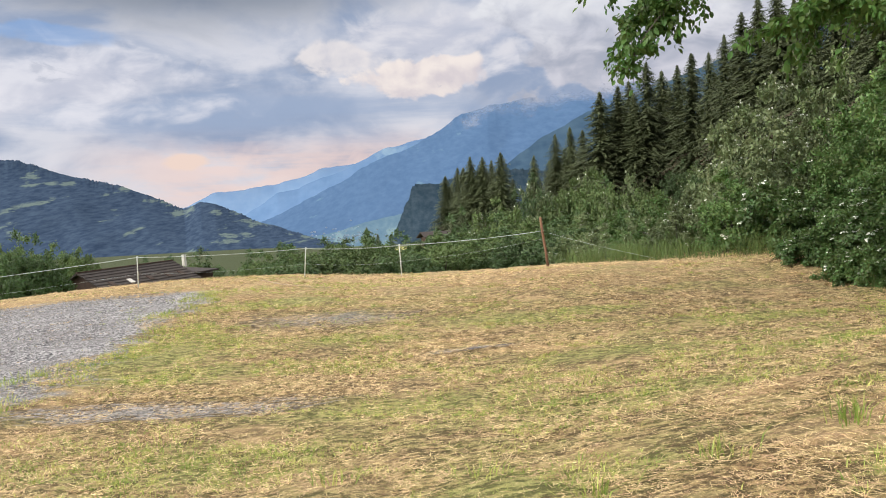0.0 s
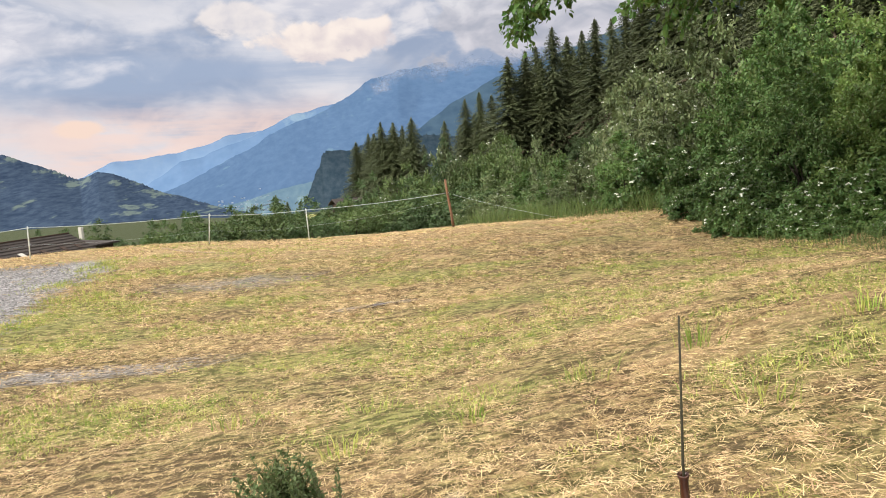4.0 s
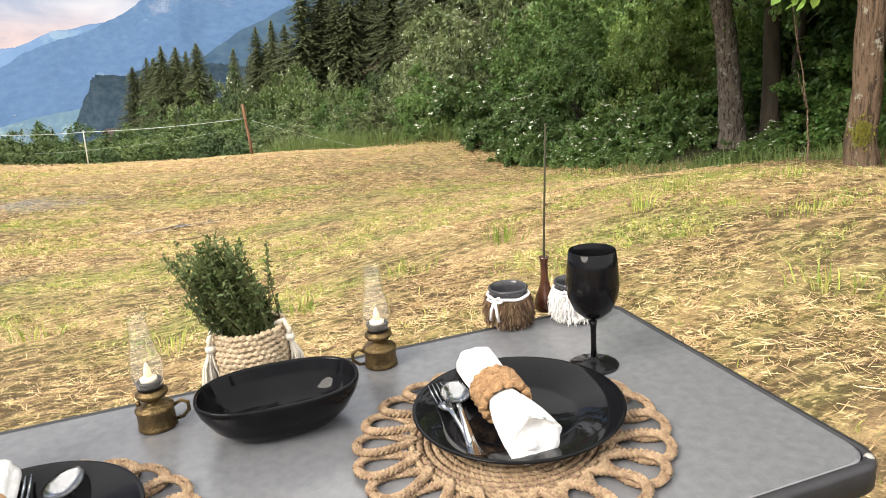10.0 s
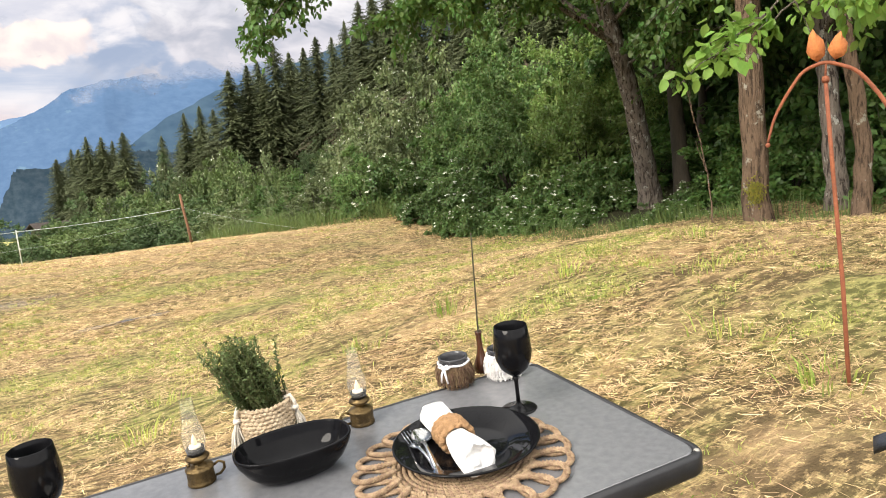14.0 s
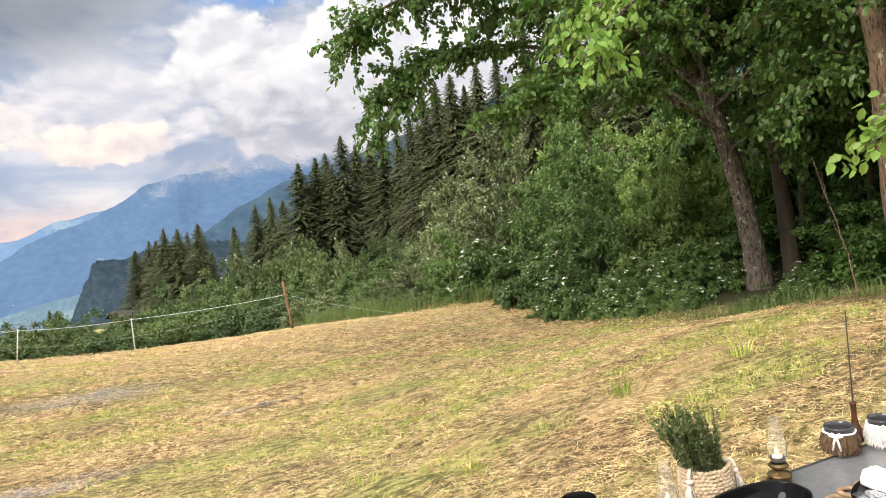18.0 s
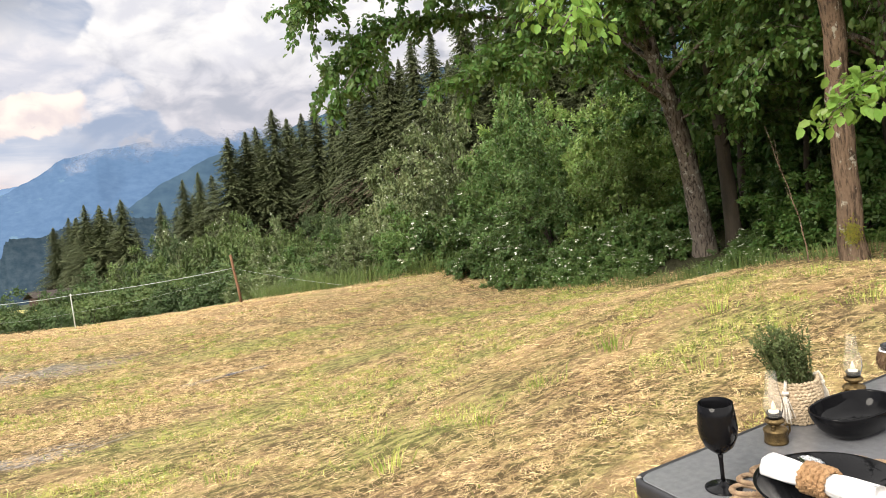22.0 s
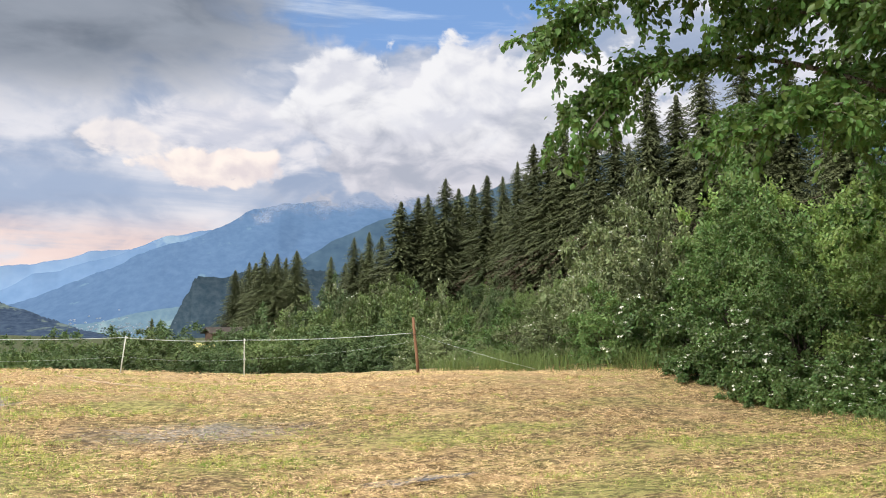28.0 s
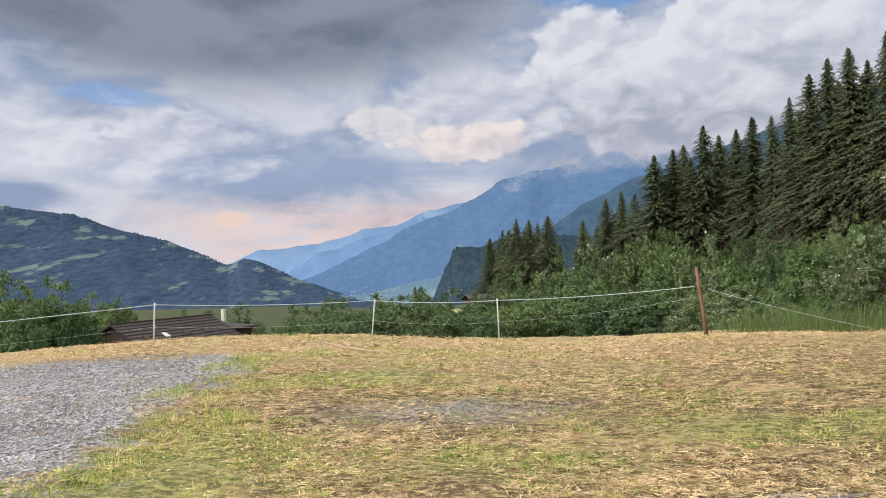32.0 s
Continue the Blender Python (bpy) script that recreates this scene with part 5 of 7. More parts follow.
M_JUTE_RED = mat("jute_ring", (0.60, 0.36, 0.18), (0.36, 0.20, 0.095), 70, 0.9, bump=0.8, bump_scale=300)
M_ROPE = mat("pale_rope", (0.62, 0.49, 0.34), (0.40, 0.30, 0.195), 50, 0.9, bump=0.6, bump_scale=300, vary=0.15)
M_TASSEL = mat("cream_cotton", (0.76, 0.70, 0.61), (0.66, 0.59, 0.50), 60, 0.9, bump=0.5, bump_scale=400)
M_LINEN = mat("white_napkin_cloth", (0.82, 0.81, 0.80), (0.74, 0.73, 0.73), 30, 0.9, bump=0.35, bump_scale=60)
M_BRASS = mat("old_brass", (0.19, 0.13, 0.055), (0.065, 0.045, 0.024), 40, 0.45, metal=0.85, bump=0.25, bump_scale=120)
M_BURNER = mat("blackened_metal", (0.02, 0.02, 0.022), (0.035, 0.033, 0.03), 40, 0.35, metal=0.4)
M_WAX = mat("candle_wax", (0.80, 0.74, 0.62), (0.72, 0.64, 0.50), 20, 0.6)
M_FLAME = mat("flame_tip", (0.85, 0.66, 0.45), (0.80, 0.58, 0.36), 20, 0.5)
M_FLAME.node_tree.nodes["Principled BSDF"].inputs["Emission Color"].default_value = (1.0, 0.62, 0.30, 1)
M_FLAME.node_tree.nodes["Principled BSDF"].inputs["Emission Strength"].default_value = 0.55
M_HERB = mat("herb_leaf", (0.10, 0.135, 0.045), (0.06, 0.085, 0.028), 20, 0.55, vary=0.5, see=0.2)
M_HERB_TIP = mat("herb_tip", (0.17, 0.22, 0.08), (0.11, 0.15, 0.05), 20, 0.55, vary=0.4, see=0.3)
M_STEM = mat("herb_stem", (0.14, 0.15, 0.06), (0.09, 0.09, 0.04), 20, 0.8)
M_FUR = mat("brown_fur", (0.21, 0.13, 0.075), (0.085, 0.05, 0.03), 30, 0.9, vary=0.5)
M_FUR_WHITE = mat("white_fur", (0.80, 0.78, 0.76), (0.66, 0.64, 0.62), 30, 0.9, vary=0.15)
M_RIBBON = mat("white_cord", (0.80, 0.77, 0.78), (0.70, 0.66, 0.68), 40, 0.8)
M_BROWN_GLASS = mat("brown_glazed_bottle", (0.075, 0.028, 0.014), (0.045, 0.018, 0.01), 20, 0.22, coat=0.3)
M_STICK = mat("reed_stick", (0.055, 0.05, 0.025), (0.035, 0.03, 0.018), 30, 0.8)
M_RUST = mat("rusty_iron", (0.30, 0.10, 0.045), (0.17, 0.055, 0.03), 14, 0.85, bump=0.4, bump_scale=90)
M_RUST_BRIGHT = mat("orange_rust", (0.55, 0.20, 0.06), (0.38, 0.12, 0.04), 14, 0.85, bump=0.4, bump_scale=90)
M_CHAIR = mat("slate_chair_fabric", (0.032, 0.038, 0.052), (0.024, 0.029, 0.04), 80, 0.75, bump=0.25, bump_scale=500)
M_GLASS = glass_mat("clear_glass")
M_SMOKE = mat("smoke_grey_neck_lining", (0.05, 0.05, 0.055), (0.035, 0.035, 0.04), 20, 0.15)

# ---------------------------------------------------------------- the laid table
TAB_Z, TAB_DX, TAB_DY = 0.7155, 0.0876, 0.0681     # the top's plane: it stands on the slope and leans with it
nrm = Vector((-TAB_DX, -TAB_DY, 1)).normalized()
TILT = Vector((0, 0, 1)).rotation_difference(nrm).to_matrix().to_4x4()


SPOT = Matrix.Translation((0.018, 0.05, -0.0585)) @ Matrix.Scale(1.05, 4)     # true size and stand of the laid table


def on_table(x, y, turn=0.0, dz=0.0):
    z = TAB_Z + TAB_DX * x + TAB_DY * y
    return SPOT @ Matrix.Translation(Vector((x, y, z)) + nrm * dz) @ TILT @ pose(0, 0, 0, 0, 0, turn)


def make_table():
    W, D = 1.168, 0.585
    th = thing("camping_table", on_table(-0.133, -0.004, -5.5), label="grey folding camping table with dark plastic edge", category="table")
    r = 0.036
    pts = []
    for cx, cy, a0 in ((W / 2 - r, D / 2 - r, 0), (-W / 2 + r, D / 2 - r, 90), (-W / 2 + r, -D / 2 + r, 180), (W / 2 - r, -D / 2 + r, 270)):
        for k in range(7):
            a = radians(a0 + 15 * k)
            pts.append((cx + r * math.cos(a), cy + r * math.sin(a)))
    bm = bmesh.new()
    loops = []
    for inset, z in ((0.0095, -0.02), (0.0095, -0.0025), (0.0120, -0.0005)):
        fx, fy = 1 - inset / (W / 2), 1 - inset / (D / 2)
        loops.append([bm.verts.new((x * fx, y * fy, z)) for x, y in pts])
    for lo, hi in zip(loops, loops[1:]):
        for i in range(len(pts)):
            k = (i + 1) % len(pts)
            bm.faces.new((lo[i], lo[k], hi[k], hi[i]))
    bm.faces.new(loops[-1])
    bm.faces.new(loops[0][::-1])
    part("tabletop", bm, M_TOP, th, smooth=False)
    prof = [(0.0, -0.001), (0.004, -0.006), (0.004, -0.034), (0.0, -0.040), (-0.010, -0.040), (-0.011, -0.002), (-0.008, 0.0005)]
    bm = bmesh.new()
    rings = []
    n = len(pts)
    for i, (x, y) in enumerate(pts):
        tx, ty = pts[(i + 1) % n][0] - pts[i - 1][0], pts[(i + 1) % n][1] - pts[i - 1][1]
        ln = math.hypot(tx, ty)
        ox, oy = ty / ln, -tx / ln
        rings.append([bm.verts.new((x + ox * o, y + oy * o, z)) for o, z in prof])
    for i in range(n):
        a, b = rings[i], rings[(i + 1) % n]
        for k in range(len(prof)):
            q = (k + 1) % len(prof)
            bm.faces.new((a[k], a[q], b[q], b[k]))
    bmesh.ops.recalc_face_normals(bm, faces=bm.faces)
    part("rim", bm, M_RIM, th)
    for sx in (-1, 1):
        for sy in (-1, 1):
            cap = lathe("corner_stud", [(0, 0.0025), (0.004, 0.002), (0.006, -0.001), (0.006, -0.01), (0, -0.01)], M_LEG, th, 16)
            cap.location = (sx * (W / 2 - 0.014), sy * (D / 2 - 0.014), -0.0005)
    for sx in (-1, 1):
        for sy in (-1, 1):
            x, y = sx * (W / 2 - 0.17), sy * (D / 2 - 0.07)
            foot = Vector((x + sx * 0.02, y - sy * 0.005, -0.6))
            for _ in range(3):
                w = th.matrix_world @ foot
                foot.z -= (w.z - on_ground(w.x, w.y, -0.012)) / 1.05
            bar("leg", [(x, y, -0.022), (x + sx * 0.01, y, -0.3), foot], 0.014, M_LEG, th, 10)
        x = sx * (W / 2 - 0.16)
        bar("stretcher", [(x, -D / 2 + 0.07, -0.16), (x, D / 2 - 0.07, -0.16)], 0.010, M_LEG, th, 8)
        bar("brace", [(x - sx * 0.01, 0.0, -0.16), (x - sx * 0.22, 0.0, -0.03)], 0.008, M_LEG, th, 8)
    return th


make_table()


def placemat(x, y, turn):
    th = thing("placemat", on_table(x, y, turn), label="round openwork placemat of plaited jute cord", category="placemat", group="placemats")
    # coiled middle
    for k in range(13):
        rr = 0.010 + 0.0098 * k
        a = np.linspace(0, 2 * math.pi, 30 + 14 * k)
        strands = []
        for ph in (0, math.pi):
            q = (10 + 11 * k) * a + ph + k
            R = rr + 0.0022 * np.cos(q)
            strands.append(tube(np.stack([R * np.cos(a), R * np.sin(a), 0.0055 + 0.0020 * np.sin(q)], -1), 0.0033, 5, False))
        V, Fq = joined(strands)
        sheet("coil", V, Fq, M_JUTE, th, True)
    # scalloped edge of overlapping plaited loops
    n = 22
    a = np.linspace(0, 2 * math.pi, 80)
    mid = np.stack([0.161 + 0.038 * np.cos(a), 0.0235 * np.sin(a) * (1 + 0.55 * np.cos(a)), 0.0070 + 0.0035 * np.sin(a)], -1)
    tan = np.gradient(mid, axis=0)
    side = np.stack([tan[:, 1], -tan[:, 0], 0 * a], -1)
    side /= np.linalg.norm(side, axis=1, keepdims=True) + 1e-9
    strands = []
    for s in range(3):
        q = 13 * a + 2.094 * s
        c = mid + side * (0.0044 * np.cos(q))[:, None] + np.array([0, 0, 1.0]) * (0.0024 * np.sin(2 * q))[:, None]
        strands.append(tube(c, 0.0031, 5, False))
    V, Fq = joined(strands)
    proto = None
    for k in range(n):
        if proto is None:
            ob = proto = sheet("loop", V, Fq, M_JUTE, th, True)
        else:
            ob = new("loop", proto.data)
            ob.parent = th
        ob.rotation_euler = (0, 0, 2 * math.pi * k / n)
    return th


placemat(0.072, -0.085, 8)
placemat(-0.505, -0.035, 3)

PLATE = [(0, 0.010), (0.075, 0.010), (0.083, 0.012), (0.092, 0.019), (0.135, 0.029), (0.139, 0.031), (0.140, 0.0335), (0.138, 0.0345), (0.134, 0.0335), (0.091, 0.0235), (0.081, 0.0175), (0.074, 0.0155), (0, 0.0150)]


def plate(x, y, turn=0):
    th = lathe("dinner_plate", PLATE, M_BLACK, None, 72)
    th.matrix_world = on_table(x, y, turn, 0.001)
    return tagged(th, "glossy black dinner plate on a jute placemat", "plate", "dinner plates")


plate(0.098, -0.062)
plate(-0.50, -0.012)


def napkin(x, y, turn, dz):
    """A cloth rolled up, wider at the open ends, through a plaited jute ring."""
    m = on_table(x, y, turn, dz)
    rng = np.random.default_rng(int(100 + turn))
    bm = bmesh.new()
    rows, seg = 26, 40
    grid = []
    for i in range(rows):
        t = i / (rows - 1)
        yy = -0.115 + 0.23 * t
        waist = 1 - 0.30 * math.exp(-((t - 0.52) / 0.16) ** 2)
        flare = 1 + 0.22 * max(0, 0.35 - t) / 0.35
        row = []
        for j in range(seg):
            a = 2 * math.pi * j / seg
            r = 0.027 * waist * (1 + 0.05 * math.sin(5 * a + 3 * t) + 0.03 * math.sin(9 * a - 6 * t))
            row.append(bm.verts.new((r * flare * math.cos(a) * 1.12, yy + (0.012 * math.sin(a + 0.6) if i in (0,) else 0.0), 0.024 + r * 0.86 * math.sin(a))))
        grid.append(row)
    for i in range(rows - 1):
        for j in range(seg):
            k = (j + 1) % seg
            bm.faces.new((grid[i][j], grid[i][k], grid[i + 1][k], grid[i + 1][j]))
    for end, sgn in ((0, 1), (-1, -1)):
        prev = grid[end]
        for s, off in ((0.7, 0.004), (0.45, -0.004), (0.2, 0.003)):
            ring = []
            cx = sum(v.co.x for v in grid[end]) / seg
            cz = sum(v.co.z for v in grid[end]) / seg
            for v in grid[end]:
                ring.append(bm.verts.new((cx + (v.co.x - cx) * s, v.co.y + sgn * (0.006 - off), cz + (v.co.z - cz) * s)))
            for j in range(seg):
                k = (j + 1) % seg
                q = (prev[j], ring[j], ring[k], prev[k])
                bm.faces.new(q if sgn > 0 else q[::-1])
            prev = ring
        bm.faces.new(prev if sgn > 0 else prev[::-1])
    bmesh.ops.recalc_face_normals(bm, faces=bm.faces)
    ob = part("napkin", bm, M_LINEN)
    ob.matrix_world = m
    tagged(ob, "rolled white cloth napkin lying across the plate", "napkin", "napkins")
    pieces = []
    for s in range(5):
        a = np.linspace(0, 2 * math.pi, 50)
        yy = -0.02 + 0.011 * s + 0.002 * np.sin(12 * a + s)
        c = np.stack([0.0275 * np.cos(a) * 1.1, 0.004 + yy, 0.024 + 0.0265 * np.sin(a)], -1)
        pieces.append(tube(c, 0.0058 + 0.0011 * np.sin(18 * a + 2 * s), 7, False))
    V, Fq = joined(pieces)
    ring = sheet("napkin_ring", V, Fq, M_JUTE_RED, None, True)
    ring.matrix_world = m
    tagged(ring, "plaited brown jute ring around the napkin", "napkin ring", "napkin rings")


napkin(0.080, -0.052, -10, 0.020)
napkin(-0.525, -0.010, -1, 0.020)


def handle_strip(bm, pts, thick=0.0016):
    """A bent metal strip through (x, y, z, half width)."""
    top = [(bm.verts.new((x - w, y, z + thick)), bm.verts.new((x, y, z + thick * 1.7)), bm.verts.new((x + w, y, z + thick))) for x, y, z, w in pts]
    low = [(bm.verts.new((x - w, y, z)), bm.verts.new((x, y, z - thick * 0.2)), bm.verts.new((x + w, y, z))) for x, y, z, w in pts]
    for i in range(len(pts) - 1):
        for k in range(2):
            bm.faces.new((top[i][k], top[i][k + 1], top[i + 1][k + 1], top[i + 1][k]))
            bm.faces.new((low[i][k + 1], low[i][k], low[i + 1][k], low[i + 1][k + 1]))
        bm.faces.new((low[i][0], top[i][0], top[i + 1][0], low[i + 1][0]))
        bm.faces.new((top[i][2], low[i][2], low[i + 1][2], top[i + 1][2]))
    for e in (0, -1):
        bm.faces.new((top[e][0], top[e][1], top[e][2], low[e][2], low[e][1], low[e][0]))


HANDLE = [(0, -0.10, 0.004, 0.0075), (0, -0.07, 0.006, 0.0065), (0, -0.03, 0.009, 0.004), (0, 0.0, 0.010, 0.003), (0, 0.018, 0.009, 0.0035)]


def spoon(x, y, turn, dz):
    th = thing("spoon", on_table(x, y, turn, dz), label="polished steel spoon on the black plate", category="spoon", group="cutlery")
    bm = bmesh.new()
    handle_strip(bm, HANDLE)
    part("handle", bm, M_STEEL, th)
    bm = bmesh.new()
    rows = []
    for i in range(9):
        r = i / 8
        rows.append([bm.verts.new((0.021 * r * math.cos(a), 0.05 + 0.033 * r * math.sin(a) * (1.0 + 0.12 * math.sin(a)), 0.002 + 0.009 * r * r)) for a in np.linspace(0, 2 * math.pi, 28, endpoint=False)] if i else [bm.verts.new((0, 0.05, 0.002))])
    for a, b in zip(rows, rows[1:]):
        for k in range(28):
            q = list(dict.fromkeys((a[k % len(a)], a[(k + 1) % len(a)], b[(k + 1) % 28], b[k])))
            bm.faces.new(q)
    bmesh.ops.solidify(bm, geom=list(bm.faces), thickness=0.0012)
    bmesh.ops.recalc_face_normals(bm, faces=bm.faces)
    part("bowl", bm, M_STEEL, th)


def fork(x, y, turn, dz):
    th = thing("fork", on_table(x, y, turn, dz), label="polished steel fork on the black plate", category="fork", group="cutlery")
    bm = bmesh.new()
    handle_strip(bm, HANDLE + [(0, 0.03, 0.006, 0.009), (0, 0.042, 0.005, 0.0115), (0, 0.05, 0.005, 0.0115)])
    part("handle", bm, M_STEEL, th)
    for k in range(4):
        xx = -0.0093 + 0.0062 * k
        bm = bmesh.new()
        handle_strip(bm, [(xx, 0.049, 0.005, 0.0021), (xx, 0.075, 0.007, 0.0019), (xx, 0.097, 0.010, 0.0012)])
        part("tine", bm, M_STEEL, th)


spoon(0.023, -0.045, -17, 0.027)
fork(0.012, -0.050, -8, 0.024)
fork(-0.497, 0.003, -3, 0.026)
spoon(-0.464, 0.010, -20, 0.026)


def oval_bowl(x, y, turn):
    prof = [(0, 0.004), (0.60, 0.004), (0.68, 0.006), (0.84, 0.022), (0.965, 0.044), (1.0, 0.056), (1.0, 0.060), (0.975, 0.0615), (0.955, 0.058), (0.92, 0.044), (0.80, 0.024), (0.64, 0.013), (0, 0.011)]
    bm = bmesh.new()
    seg, rings = 64, []
    for r, z in prof:
        if r == 0:
            rings.append([bm.verts.new((0, 0, z))])
            continue
        row = []
        for k in range(seg):
            a = 2 * math.pi * k / seg
            c, s = math.cos(a), math.sin(a)
            p = 2.5
            f = (abs(c) ** p + abs(s) ** p) ** (-1 / p)
            row.append(bm.verts.new((0.112 * r * f * c, 0.072 * r * f * s, z * 1.05)))
        rings.append(row)
    for a, b in zip(rings, rings[1:]):
        for k in range(seg):
            bm.faces.new(list(dict.fromkeys((a[k % len(a)], a[(k + 1) % len(a)], b[(k + 1) % len(b)], b[k % len(b)]))))
    bmesh.ops.recalc_face_normals(bm, faces=bm.faces)
    ob = part("serving_bowl", bm, M_BLACK)
    ob.matrix_world = on_table(x, y, turn)
    tagged(ob, "empty oval glossy black serving bowl", "bowl")


oval_bowl(-0.178, 0.118, -8)

GLASS = [(0, 0), (0.040, 0), (0.0405, 0.0015), (0.036, 0.003), (0.018, 0.006), (0.007, 0.011), (0.0048, 0.02), (0.0045, 0.06), (0.006, 0.078), (0.016, 0.086), (0.031, 0.100), (0.040, 0.122), (0.0425, 0.142), (0.0405, 0.170), (0.0370, 0.198),
         (0.0362, 0.1985), (0.0356, 0.198), (0.0390, 0.170), (0.0408, 0.142), (0.0385, 0.123), (0.029, 0.103), (0.012, 0.091), (0, 0.089)]


def wine_glass(x, y):
    th = thing("wine_glass", on_table(x, y) @ Matrix.Scale(0.94, 4), label="opaque black stemmed wine glass", category="wine glass", group="wine glasses")
    lathe("foot", [(0, 0), *GLASS[1:6], (0.0048, 0.016), (0, 0.016)], M_BLACK_GLASS, th, 56)
    lathe("stem", [(0, 0.014), (0.0049, 0.0145), (0.0045, 0.04), (0.0047, 0.066), (0.0065, 0.0795), (0, 0.08)], M_BLACK_GLASS, th, 24)
    lathe("bowl", [(0, 0.0785), (0.0055, 0.079), *GLASS[9:]], M_BLACK_GLASS, th, 56)


wine_glass(0.287, 0.030)
wine_glass(-0.594, 0.165)


def oil_lamp(x, y, turn):
    th = thing("oil_lamp", on_table(x, y, turn) @ Matrix.Scale(0.9, 4), label="small antique brass oil lamp with glass chimney", category="oil lamp", group="oil lamps")
    lathe("font", [(0, 0), (0.0285, 0), (0.030, 0.002), (0.0295, 0.006), (0.0285, 0.008), (0.0285, 0.030), (0.030, 0.032), (0.030, 0.035), (0.027, 0.038), (0.015, 0.043), (0.011, 0.047)], M_BRASS, th, 40)
    lathe("gallery", [(0.011, 0.046), (0.013, 0.050), (0.022, 0.054), (0.025, 0.058), (0.024, 0.062), (0.016, 0.065), (0.015, 0.068)], M_BRASS, th, 36)
    lathe("burner", [(0.0, 0.066), (0.019, 0.067), (0.0195, 0.080), (0.018, 0.082), (0.015, 0.082), (0.014, 0.079), (0, 0.079)], M_BURNER, th, 32)
    lathe("candle", [(0, 0.079), (0.013, 0.079), (0.013, 0.085), (0.006, 0.087), (0, 0.0875)], M_WAX, th, 20)
    lathe("flame", [(0, 0.0865), (0.0045, 0.087), (0.0062, 0.092), (0.0052, 0.099), (0.0025, 0.107), (0, 0.112)], M_FLAME, th, 16, "warm glowing candle flame tip")
    bar("handle", [(0.027, 0, 0.030), (0.040, 0, 0.037), (0.050, 0, 0.031), (0.050, 0, 0.018), (0.040, 0, 0.008), (0.030, 0, 0.007)], [0.003, 0.003, 0.0032, 0.0032, 0.003, 0.003], M_BRASS, th, 8)
    lathe("knob", [(0, 0), (0.004, 0), (0.004, 0.006), (0, 0.006)], M_BRASS, th, 12).matrix_local = pose(-0.018, -0.012, 0.050, 0, -90, 30)
    ch = lathe("chimney", [(0.0185, 0.070), (0.0230, 0.084), (0.0258, 0.100), (0.0240, 0.118), (0.0185, 0.138), (0.0155, 0.160), (0.0145, 0.186), (0.0150, 0.188)], M_GLASS, th, 36, "clear glass chimney")
    ch.visible_shadow = False


oil_lamp(-0.338, 0.215, -8)
oil_lamp(0.006, 0.222, 172)


